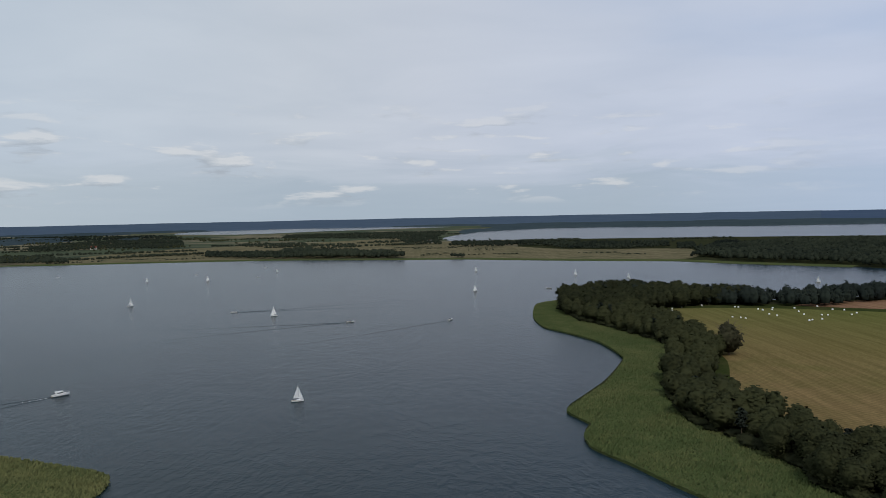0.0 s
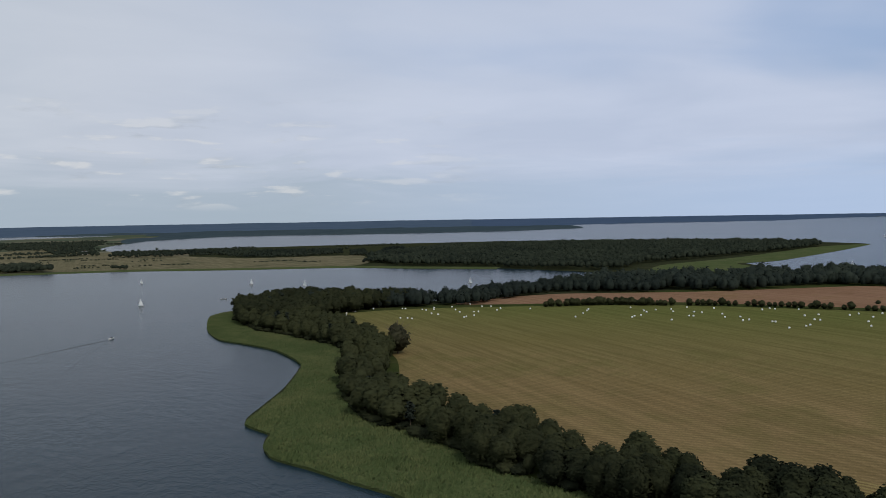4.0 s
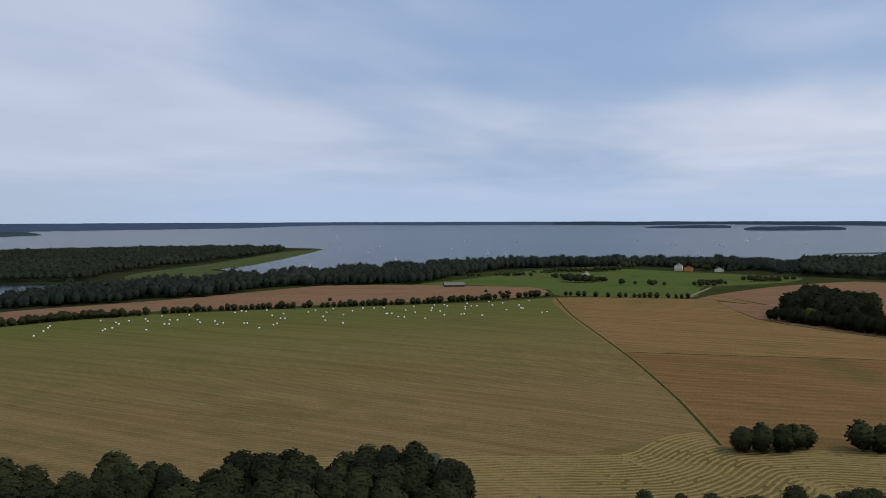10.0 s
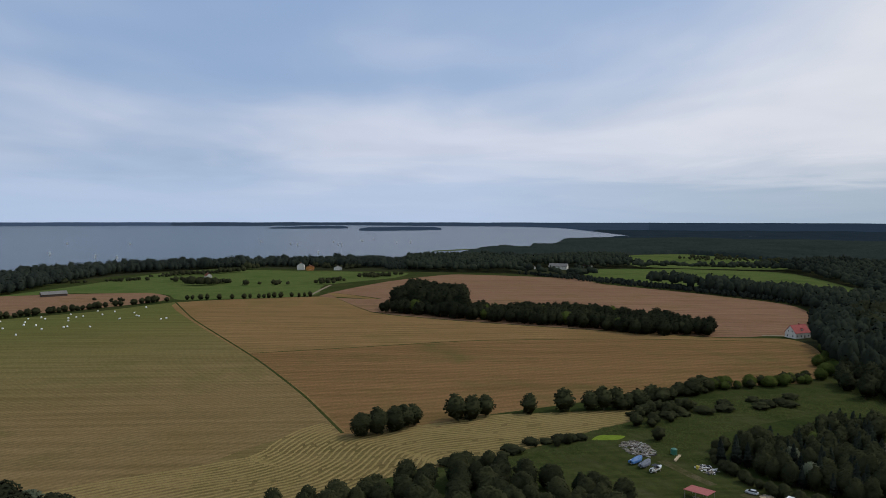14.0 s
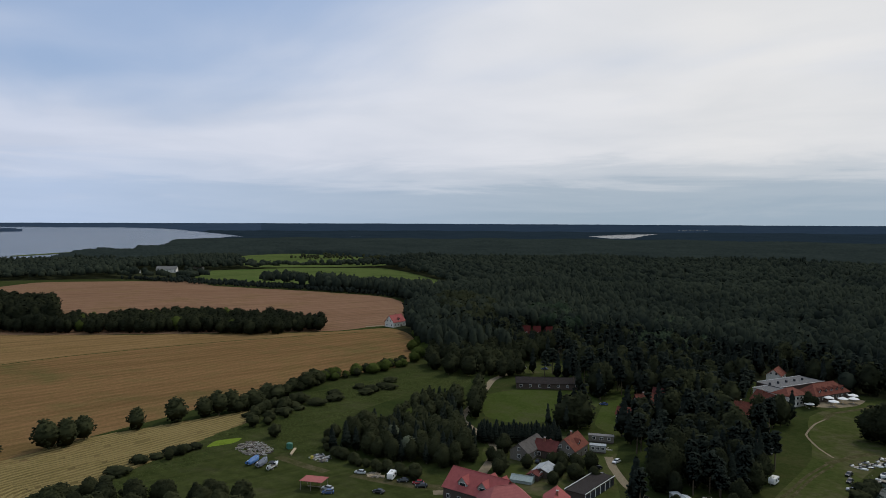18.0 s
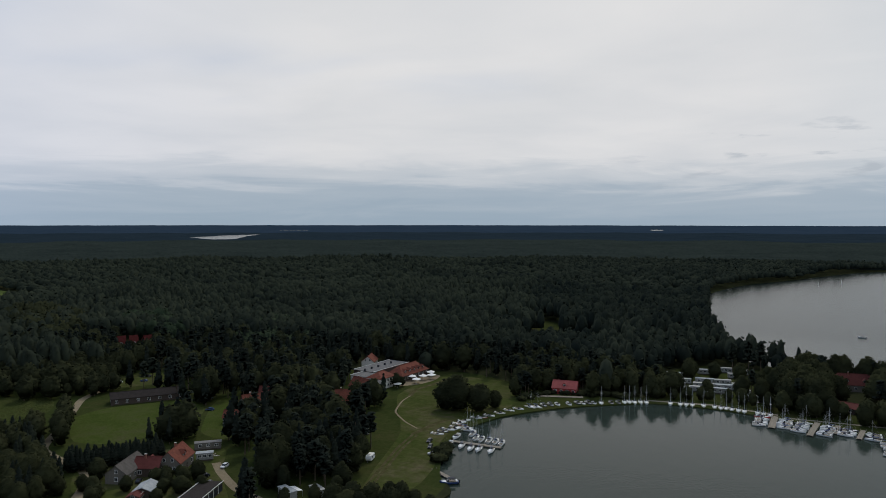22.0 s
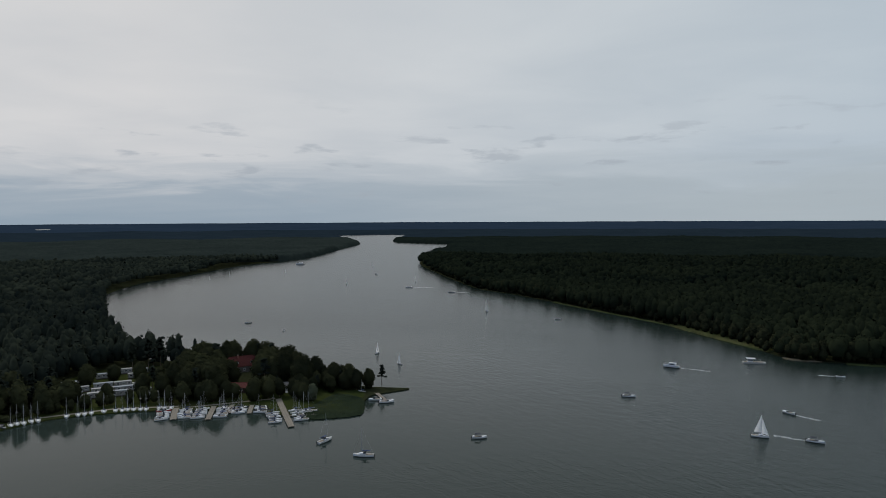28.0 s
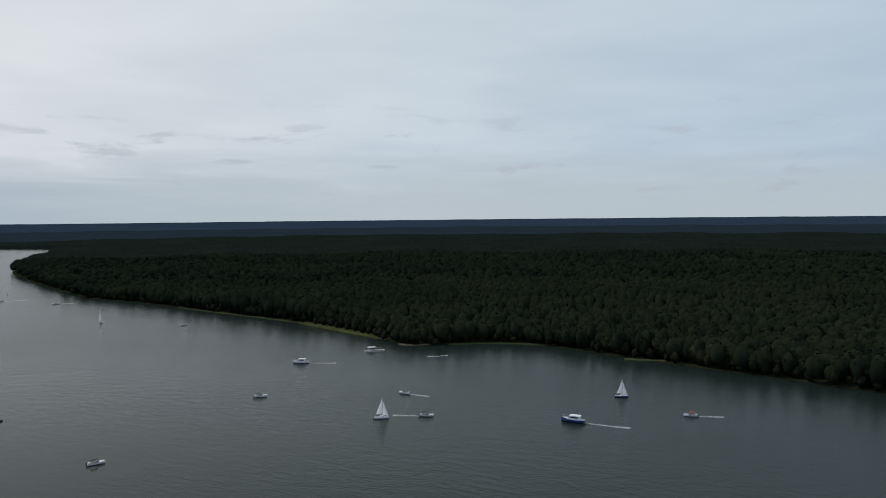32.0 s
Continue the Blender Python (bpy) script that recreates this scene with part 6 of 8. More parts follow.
# ---- building blocks for the made things ----
class Shape:
    """Collects faces for one mesh."""

    def __init__(self):
        self.v, self.f = [], []

    def add(self, v, f):
        k = len(self.v)
        self.v += [tuple(float(c) for c in p) for p in v]
        self.f += [[i + k for i in q] for q in f]
        return self

    def box(self, c, s, turn=0.0, taper=1.0, edge=0.0):
        """A box with its base centre at c; edge: chamfer of the upright edges and of the top."""
        hx, hy, hz = s[0] / 2, s[1] / 2, s[2]
        e = min(edge, hx * 0.6, hy * 0.6)
        ca, sa = math.cos(radians(turn)), math.sin(radians(turn))

        def ring(x, y, z, e):
            p = [(-x + e, -y), (x - e, -y), (x, -y + e), (x, y - e), (x - e, y), (-x + e, y), (-x, y - e), (-x, -y + e)] if e else [(-x, -y), (x, -y), (x, y), (-x, y)]
            return [(c[0] + a * ca - b * sa, c[1] + a * sa + b * ca, c[2] + z) for a, b in p]

        rings = [ring(hx, hy, 0, e), ring(hx * taper, hy * taper, hz - e, e)]
        if e:
            rings.append(ring(hx * taper - e, hy * taper - e, hz, e * 0.5))
        n = len(rings[0])
        v = [p for r in rings for p in r]
        f = [[i * n + j, i * n + (j + 1) % n, (i + 1) * n + (j + 1) % n, (i + 1) * n + j] for i in range(len(rings) - 1) for j in range(n)]
        f += [list(range(n))[::-1], list(range(n * (len(rings) - 1), n * len(rings)))]
        return self.add(v, f)

    def tube(self, a, b, ra, rb=None, n=6):
        rb = ra if rb is None else rb
        a, b = Vector(a), Vector(b)
        d = (b - a).normalized()
        u = d.orthogonal().normalized()
        w = d.cross(u)
        v = [p + (u * math.cos(2 * math.pi * j / n) + w * math.sin(2 * math.pi * j / n)) * r for p, r in ((a, ra), (b, rb)) for j in range(n)]
        f = [[j, (j + 1) % n, n + (j + 1) % n, n + j] for j in range(n)] + [list(range(n))[::-1], list(range(n, 2 * n))]
        return self.add(v, f)

    def loft(self, rings, caps=True, closed=True):
        n = len(rings[0])
        v = [p for r in rings for p in r]
        m = n if closed else n - 1
        f = [[i * n + j, i * n + (j + 1) % n, (i + 1) * n + (j + 1) % n, (i + 1) * n + j] for i in range(len(rings) - 1) for j in range(m)]
        if caps:
            f += [list(range(n))[::-1], list(range(n * (len(rings) - 1), n * len(rings)))]
        return self.add(v, f)

    def slab(self, corners, thick):
        """A plate under four or more corners."""
        p = [Vector(c) for c in corners]
        nrm = (p[1] - p[0]).cross(p[2] - p[1]).normalized()
        n = len(p)
        v = p + [q - nrm * thick for q in p]
        f = [list(range(n)), list(range(n, 2 * n))[::-1]] + [[j, n + j, n + (j + 1) % n, (j + 1) % n] for j in range(n)]
        return self.add(v, f)

    def mesh(self, name, mat, smooth=False):
        me = bpy.data.meshes.new(name)
        me.from_pydata(self.v, [], self.f)
        me.materials.append(mat)
        if smooth:
            me.polygons.foreach_set("use_smooth", [True] * len(me.polygons))
        bm = bmesh.new()
        bm.from_mesh(me)
        bmesh.ops.recalc_face_normals(bm, faces=bm.faces)
        bm.to_mesh(me)
        bm.free()
        return me


def thing(name, label, category, group=""):
    return tagged(new(name), label, category, group)


def at(ob, x, y, turn=0.0, z=None, scale=1.0):
    ob.matrix_basis = pose(x, y, float(ground_z(x, y)) if z is None else z, 0, 0, turn) @ Matrix.Diagonal((scale, scale, scale, 1))
    return ob


def glass_material():
    m, n, b = material("window_glass", 0.08, spec=0.6)
    b.inputs["Base Color"].default_value = (0.02, 0.025, 0.03, 1)
    return m


def roof_material(name, colour, dark):
    m, n, b = material(name, 0.8, spec=0.08)
    p = n.tree.nodes.new("ShaderNodeTexCoord").outputs["Object"]
    k = n.math("ADD", n.math("MULTIPLY", n.noise(p, 0.7, 5, 0.6), 0.6), n.math("MULTIPLY", n.noise(p, 6, 2), 0.4))
    n.join(n.ramp(k, [(0.32, dark), (0.62, colour)]), b.inputs["Base Color"])
    rows = n.add("ShaderNodeTexWave", Scale=1.0)
    rows.inputs["Scale"].default_value = 0.9
    n.join(p, rows.inputs["Vector"])
    bump(n, b, rows.outputs["Fac"], 0.5, 0.06)
    return m


def foam_material():
    m, n, b = material("foam", 0.6)
    b.inputs["Base Color"].default_value = (0.75, 0.78, 0.78, 1)
    p = place(n)
    n.join(n.ramp(n.noise(p, 1.1, 4, 0.7), [(0.42, 0.0), (0.62, 0.75)]), b.inputs["Alpha"])
    return m


GLASS = glass_material()
FOAM = foam_material()
ROOF_RED = roof_material("red_roof", (0.34, 0.095, 0.088), (0.25, 0.068, 0.064))
PINK_TIN = roof_material("pink_tin_roof", (0.36, 0.12, 0.11), (0.27, 0.09, 0.085))
ROOF_TILE = roof_material("orange_tile_roof", (0.19, 0.062, 0.042), (0.10, 0.035, 0.025))
ROOF_DARK = roof_material("dark_red_roof", (0.13, 0.040, 0.035), (0.08, 0.026, 0.022))
ROOF_GREY = roof_material("grey_roof", (0.20, 0.195, 0.185), (0.12, 0.115, 0.11))
ROOF_FLAT = roof_material("grey_felt_roof", (0.15, 0.15, 0.15), (0.09, 0.09, 0.09))
ROOF_CABIN = roof_material("cabin_roof", (0.13, 0.028, 0.026), (0.08, 0.018, 0.016))
ROOF_SLATE = roof_material("weathered_slate_roof", (0.11, 0.10, 0.092), (0.055, 0.05, 0.046))
ROOF_BLACK = roof_material("tarred_roof", (0.034, 0.028, 0.026), (0.018, 0.015, 0.014))
ROOF_TIN = roof_material("tin_roof", (0.38, 0.40, 0.41), (0.22, 0.24, 0.25))
PLASTER = plain("white_plaster", (0.68, 0.66, 0.61), 0.85)
PLASTER_GREY = plain("grey_plaster", (0.17, 0.155, 0.135), 0.9)
CREAM = plain("weathered_white_panels", (0.33, 0.33, 0.315), 0.6, worn=0.2)
SHEETING = plain("pale_sheeting", (0.30, 0.36, 0.34), 0.5, worn=0.2)
BOARDS = plain("dark_boards", (0.075, 0.055, 0.045), 0.85)
BRICK = plain("red_brick", (0.24, 0.095, 0.065), 0.9, scale=3)
WHITE = plain("white_paint", (0.74, 0.74, 0.72), 0.4, worn=0.08)
GELCOAT = plain("white_gelcoat", (0.76, 0.77, 0.77), 0.25, worn=0.05, spec=0.5)
DECK = plain("deck_grey", (0.50, 0.49, 0.46), 0.6)
NAVY = plain("navy_paint", (0.030, 0.065, 0.20), 0.3, worn=0.1)
CANVAS = plain("dark_canvas", (0.030, 0.034, 0.045), 0.9)
CANVAS_RED = plain("red_canvas", (0.30, 0.030, 0.035), 0.85)
RED_PAINT = plain("red_paint", (0.36, 0.035, 0.035), 0.35)
def cloth_material(name, colour):
    """Sailcloth lets some light through."""
    m, n, b = material(name, 0.8, spec=0.2)
    b.inputs["Base Color"].default_value = (*colour, 1)
    glow = n.add("ShaderNodeBsdfTranslucent", Color=(*colour, 1))
    mix = n.add("ShaderNodeMixShader", Fac=0.45)
    n.join(b.outputs[0], mix.inputs[1])
    n.join(glow.outputs[0], mix.inputs[2])
    n.join(mix.outputs[0], m.node_tree.nodes["Material Output"].inputs["Surface"])
    return m


SAIL = cloth_material("sailcloth", (0.93, 0.93, 0.91))
SAIL_DARK = plain("dark_sailcloth", (0.035, 0.035, 0.05), 0.8)
ALLOY = plain("alloy", (0.55, 0.56, 0.57), 0.35, 0.8, worn=0.05)
RUBBER = plain("rubber", (0.02, 0.02, 0.02), 0.85)
TIMBER = plain("weathered_timber", (0.27, 0.235, 0.185), 0.9, worn=0.25)
TIMBER_PALE = plain("pale_timber", (0.48, 0.38, 0.25), 0.85)
BALE_WRAP = plain("bale_wrap", (0.80, 0.81, 0.80), 0.35, worn=0.06)

CANVAS_GREY = plain("grey_tarpaulin", (0.13, 0.15, 0.19), 0.8)
TARP = plain("blue_tarp", (0.05, 0.15, 0.36), 0.6)
PARASOL = plain("parasol_cloth", (0.80, 0.79, 0.76), 0.8, worn=0.06)
CONCRETE = plain("concrete", (0.36, 0.35, 0.33), 0.9)
CAR_PAINTS = {k: plain(k + "_car_paint", c, 0.25, worn=0.04, spec=0.6) for k, c in {
    "white": (0.72, 0.72, 0.72), "black": (0.012, 0.013, 0.016), "silver": (0.42, 0.44, 0.46), "blue": (0.03, 0.06, 0.15), "red": (0.22, 0.02, 0.025)}.items()}


# ---- houses ----
def window_on(parent, c, nrm, w, h):
    """A window with frame and pane set on a wall; nrm: (x, y) of the wall's outside."""
    t = math.degrees(math.atan2(nrm[1], nrm[0])) - 90
    fr = part("window", Shape().box((c[0] + nrm[0] * 0.03, c[1] + nrm[1] * 0.03, c[2]), (w + 0.24, 0.08, h + 0.24), t).mesh("window", WHITE), parent)
    s = Shape()
    for k in (-1, 1):
        ox, oy = -nrm[1] * k * w * 0.26, nrm[0] * k * w * 0.26
        s.box((c[0] + nrm[0] * 0.07 + ox, c[1] + nrm[1] * 0.07 + oy, c[2] + 0.12), (w * 0.46, 0.03, h), t)
    part("pane", s.mesh("pane", GLASS), fr, "dark glass pane")


def house(name, label, x, y, turn, l, w, eaves, ridge, wall, roof, windows=(3, 2), dormers=(), chimney=True, hip=0.0, door=True, upper=True, over=0.5, category="house", dw=1.0, front=None):
    """Ridge along the local x; dormers: (place along x, side)."""
    top = thing(name, label, category)
    hl, hw = l / 2, w / 2
    s = Shape()
    sec = lambda px, r: [(px, -hw, -0.8), (px, -hw, eaves), (px, 0, r), (px, hw, eaves), (px, hw, -0.8)]
    s.loft([sec(-hl, ridge if not hip else eaves + 0.1), sec(-hl + hip + 0.01, ridge), sec(hl - hip - 0.01, ridge), sec(hl, ridge if not hip else eaves + 0.1)])
    part("wall", s.mesh("wall", wall), top)
    slope = (ridge - eaves) / hw
    drop = over * slope
    s = Shape()
    rx = hl - hip + (0 if hip else over)
    for k in (-1, 1):
        a, b = (-hl - over, k * (hw + over), eaves - drop + 0.22), (hl + over, k * (hw + over), eaves - drop + 0.22)
        c, d = (rx, k * 0.0, ridge + 0.22), (-rx, k * 0.0, ridge + 0.22)
        s.slab([a, b, c, d] if k < 0 else [b, a, d, c], 0.18)
        if hip:
            e = (k * (hl + over), -(hw + over), eaves - drop + 0.22)
            g = (k * (hl + over), hw + over, eaves - drop + 0.22)
            r = (k * rx, 0, ridge + 0.22)
            s.slab([e, g, r] if k > 0 else [g, e, r], 0.18)
    rf = part("roof", s.mesh("roof", roof), top)
    part("ridge_cap", Shape().tube((-rx, 0, ridge + 0.24), (rx, 0, ridge + 0.24), 0.14).mesh("ridge_cap", roof), rf)
    if chimney:
        ch = part("chimney", Shape().box((hl * 0.25, hw * 0.15, ridge - 0.8), (0.7, 0.7, 2.0), edge=0.04).mesh("chimney", BRICK), top)
        part("chimney_cap", Shape().box((hl * 0.25, hw * 0.15, ridge + 1.2), (0.9, 0.9, 0.12)).mesh("chimney_cap", CONCRETE), ch)
    n_side, n_gable = windows
    for k in (-1, 1):
        for i in range(n_side):
            px = -hl + (i + 0.5) * l / n_side
            if door and k < 0 and i == n_side // 2:
                d = part("door", Shape().box((px, k * (hw + 0.03), 0.0), (1.1, 0.1, 2.1)).mesh("door", BOARDS), top)
                part("handle", Shape().box((px + 0.4, k * (hw + 0.1), 1.0), (0.06, 0.06, 0.14)).mesh("handle", ALLOY), d)
                continue
            for z in ([1.0] if eaves < 5 else [1.0, 3.7]):
                window_on(top, (px, k * hw, z), (0, k), 1.2, 1.3)
        for i in range(n_gable):
            py = -hw + (i + 0.5) * w / n_gable
            window_on(top, (k * hl, py, 1.0), (k, 0), 1.1, 1.3)
            if upper and ridge - eaves > 2.4 and abs(py) < hw * 0.6 and not hip:
                window_on(top, (k * hl, py * 0.7, eaves + 0.3), (k, 0), 0.9, 1.1)
    for px, k in dormers:
        y0 = k * hw * 0.78
        z0 = eaves + (hw - abs(y0)) * slope
        dm = Shape()
        f = lambda yy, r: [(px - dw, yy, z0 - 0.4), (px - dw, yy, z0 + 1.2), (px, yy, r), (px + dw, yy, z0 + 1.2), (px + dw, yy, z0 - 0.4)]
        dm.loft([f(y0, z0 + 1.2 + dw), f(y0 * 0.15, z0 + 1.2 + dw)])
        d = part("dormer", dm.mesh("dormer", front or wall), top)
        q = Shape()
        for side in (-1, 1):
            a = [(px + side * (dw + 0.35), y0 + k * 0.4, z0 + 0.95), (px, y0 + k * 0.4, z0 + 1.35 + dw), (px, y0 * 0.1, z0 + 1.35 + dw), (px + side * (dw + 0.35), y0 * 0.1, z0 + 0.95)]
            q.slab(a if side * k > 0 else a[::-1], 0.12)
        part("dormer_roof", q.mesh("dormer_roof", roof), d)
        part("dormer_frame", Shape().box((px, y0 + k * 0.015, z0 - 0.1), (dw * 1.2 + 0.3, 0.06, 1.3)).mesh("dormer_frame", WHITE), d)
        part("dormer_window", Shape().box((px, y0 + k * 0.03, z0 + 0.0), (dw * 1.2, 0.08, 1.1)).mesh("dormer_window", GLASS), d, "dark dormer window")
    return at(top, x, y, turn)


def flat_building(name, label, x, y, turn, l, w, h, wall, roof, doors=0, category="building"):
    top = thing(name, label, category)
    part("wall", Shape().box((0, 0, -0.6), (l, w, h + 0.6)).mesh("wall", wall), top)
    part("roof", Shape().box((0, 0, h), (l + 0.5, w + 0.5, 0.18), edge=0.04).mesh("roof", roof), top)
    s = Shape()
    for a in ((0, -w / 2 - 0.2, l + 0.5, 0.12), (0, w / 2 + 0.2, l + 0.5, 0.12)):
        s.box((a[0], a[1], h + 0.18), (a[2], a[3], 0.28))
    part("parapet", s.mesh("parapet", WHITE), top, "white roof edging")
    for i in range(doors):
        px = -l / 2 + (i + 0.5) * l / doors
        part("garage_door", Shape().box((px, -w / 2 - 0.02, 0), (l / doors * 0.72, 0.08, h * 0.78)).mesh("garage_door", CANVAS), top)
        part("pillar", Shape().box((px - l / doors / 2 + 0.15, -w / 2 - 0.06, 0), (0.3, 0.2, h)).mesh("pillar", WHITE), top)
    return at(top, x, y, turn)


def mobile_home(x, y, turn, l=9.0, wall=None, roof=None, label="white mobile home with a flat roof", awning=False):
    top = thing("mobile_home", label, "mobile home", "mobile homes and caravans")
    part("body", Shape().box((0, 0, 0.5), (l, 2.9, 2.5), edge=0.12).mesh("body", wall or CREAM), top)
    part("roof", Shape().box((0, 0, 3.0), (l + 0.3, 3.2, 0.14), edge=0.05).mesh("roof", roof or CREAM), top)
    part("skirt", Shape().box((0, 0, -0.1), (l - 0.3, 2.7, 0.6)).mesh("skirt", BOARDS), top)
    for i in range(3):
        window_on(top, (-l / 2 + (i + 0.6) * l / 3.3, -1.45, 1.4), (0, -1), 1.2, 0.9)
        window_on(top, (-l / 2 + (i + 0.6) * l / 3.3, 1.45, 1.4), (0, 1), 1.2, 0.9)
    part("door", Shape().box((l * 0.38, -1.47, 0.55), (0.8, 0.08, 1.95)).mesh("door", PLASTER_GREY), top)
    if awning:
        part("awning", Shape().slab([(-l * 0.4, -1.5, 2.8), (-l * 0.4, -4.2, 2.3), (l * 0.3, -4.2, 2.3), (l * 0.3, -1.5, 2.8)], 0.06).mesh("awning", PARASOL), top)
        for k in (-0.38, 0.28):
            part("awning_pole", Shape().tube((l * k, -4.1, 0), (l * k, -4.1, 2.3), 0.04).mesh("awning_pole", ALLOY), top)
    return at(top, x, y, turn)


def caravan(x, y, turn, label="white touring caravan on the grass"):
    top = thing("caravan", label, "caravan", "mobile homes and caravans")
    r = lambda px, z0, z1, h: [(px, -h, z0), (px, -h, z1), (px, h, z1), (px, h, z0)]
    s = Shape().loft([r(-2.6, 0.9, 1.9, 1.05), r(-2.4, 0.5, 2.45, 1.12), r(2.1, 0.5, 2.55, 1.12), r(2.5, 0.7, 2.0, 1.08), r(2.6, 0.9, 1.4, 1.05)])
    part("body", s.mesh("body", WHITE), top)
    for k in (-1, 1):
        part("window", Shape().box((0.6, k * 1.13, 1.35), (1.3, 0.04, 0.65)).mesh("window", GLASS), top)
        part("window", Shape().box((-1.4, k * 1.13, 1.35), (0.9, 0.04, 0.65)).mesh("window", GLASS), top)
        part("wheel", Shape().tube((0, k * 0.95, 0.33), (0, k * 1.15, 0.33), 0.33, n=12).mesh("wheel", RUBBER), top)
    part("roof_hatch", Shape().box((0.3, 0, 2.52), (0.7, 0.6, 0.12), edge=0.03).mesh("roof_hatch", DECK), top)
    part("drawbar", Shape().tube((2.4, 0, 0.55), (3.6, 0, 0.45), 0.06).mesh("drawbar", ALLOY), top)
    return at(top, x, y, turn)


def car(x, y, turn, paint, label):
    top = thing("car", label, "car", "parked cars")
    r = lambda px, z0, z1, h: [(px, -h, z0), (px, -h, z0 + (z1 - z0) * 0.6), (px, -h * 0.9, z1), (px, h * 0.9, z1), (px, h, z0 + (z1 - z0) * 0.6), (px, h, z0)]
    s = Shape().loft([r(-2.15, 0.4, 0.75, 0.75), r(-2.0, 0.25, 0.92, 0.86), r(-0.9, 0.22, 0.97, 0.88), r(0.9, 0.22, 0.95, 0.88), r(1.9, 0.25, 0.82, 0.84), r(2.15, 0.4, 0.62, 0.7)])
    part("body", s.mesh("body", CAR_PAINTS[paint]), top)
    q = lambda px, z, h: [(px, -h, 0.93), (px, -h * 0.86, z), (px, h * 0.86, z), (px, h, 0.93)]
    part("windows", Shape().loft([q(-1.75, 1.0, 0.74), q(-1.25, 1.38, 0.78), q(0.3, 1.40, 0.78), q(1.15, 0.97, 0.76)]).mesh("windows", GLASS), top, "dark car windows")
    part("roof", Shape().box((-0.45, 0, 1.385), (1.65, 1.3, 0.06), edge=0.02).mesh("roof", CAR_PAINTS[paint]), top)
    for px in (-1.3, 1.35):
        for k in (-1, 1):
            wh = part("wheel", Shape().tube((px, k * 0.70, 0.31), (px, k * 0.90, 0.31), 0.31, n=12).mesh("wheel", RUBBER), top)
            part("rim", Shape().tube((px, k * 0.89, 0.31), (px, k * 0.915, 0.31), 0.19, n=8).mesh("rim", ALLOY), wh)
    for k in (-1, 1):
        part("headlight", Shape().box((2.08, k * 0.55, 0.58), (0.1, 0.32, 0.14)).mesh("headlight", DECK), top)
    return at(top, x, y, turn)


# big guest house with red tin roofs
house("guest_house", "large guest house with red tin roofs and dormers", 181.5, -149.5, 196, 22, 12.5, 4.6, 9.6, BOARDS, ROOF_RED, (5, 3), [(6.8, 1), (2.2, 1), (4, -1), (-4, -1)], False, dw=1.9, front=CREAM)
house("guest_house", "wing of the guest house with a pink-red tin roof", 170.5, -150.5, 250, 16, 11, 4.6, 8.6, BOARDS, PINK_TIN, (3, 2), [(0, 1)], False, hip=4.5, dw=1.4)
house("house", "house with a bright red roof behind the garages", 160.5, -163.5, 130, 11, 8, 3.6, 6.6, PLASTER_GREY, ROOF_RED, (3, 2))
# farm yard
house("barn", "old grey barn with a weathered slate roof", 207.0, -195.0, -70, 16, 8, 3.6, 6.6, PLASTER_GREY, ROOF_SLATE, (4, 1), [], False, category="barn")
house("house", "grey plastered house with an orange tile roof", 197.5, -209.5, -70, 13, 9, 4.0, 7.9, PLASTER_GREY, ROOF_TILE, (3, 2), [(0, -1)])
house("house", "low house with a dark red roof between barn and house", 201.5, -200.5, 22, 9, 7, 3.4, 6.4, BOARDS, ROOF_DARK, (2, 1), [(0, -1)])
flat_building("garage_row", "row of garages with a flat tarred roof and white edge", 166.5, -186.5, -75, 22, 7.5, 2.9, BOARDS, ROOF_BLACK, 6, "garage")
house("shed", "shed with a pale tin roof", 187.5, -185, 115, 8, 6, 2.4, 3.6, BOARDS, ROOF_TIN, (2, 1), [], False, upper=False, category="shed")
house("shed", "lean-to shed with a brown-red roof", 186.5, -179.3, 115, 5, 4, 2.0, 2.9, BOARDS, ROOF_DARK, (1, 1), [], False, upper=False, category="shed")
house("greenhouse", "small greenhouse with pale sheeting", 187, -173.5, 30, 8, 4.5, 0.9, 2.1, SHEETING, SHEETING, (0, 0), [], False, door=False, upper=False, over=0.15, category="greenhouse")
mobile_home(201.5, -232.2, 39, 10.5, PLASTER_GREY, ROOF_GREY, "grey mobile home beside the garden")
mobile_home(193.5, -221.0, 39, 6.5, CREAM, ROOF_TIN, "white site trailer beside the house")
# long black barn behind the lawn
black = house("barn", "long black timber barn with a tarred roof", 285.5, -284, 49.4, 36, 9, 3.2, 5.6, BOARDS, ROOF_BLACK, (7, 1), [], False, category="barn")
part("skylight", Shape().box((-15.5, -2.6, 4.2), (4.5, 1.2, 0.35)).mesh("skylight", plain("blue_sheet", (0.10, 0.32, 0.55), 0.4)), black, "blue roof sheet")
for i, (hx, hy) in enumerate(((430, -402), (424, -408), (416, -414), (408, -404), (399, -411))):
    house("cabin", "holiday cabin with a steep red roof under the trees", hx, hy, 45 + 12 * i, 5.5, 5.5, 1.4, 6.8, BOARDS, ROOF_CABIN, (1, 1), [], False, category="cabin")
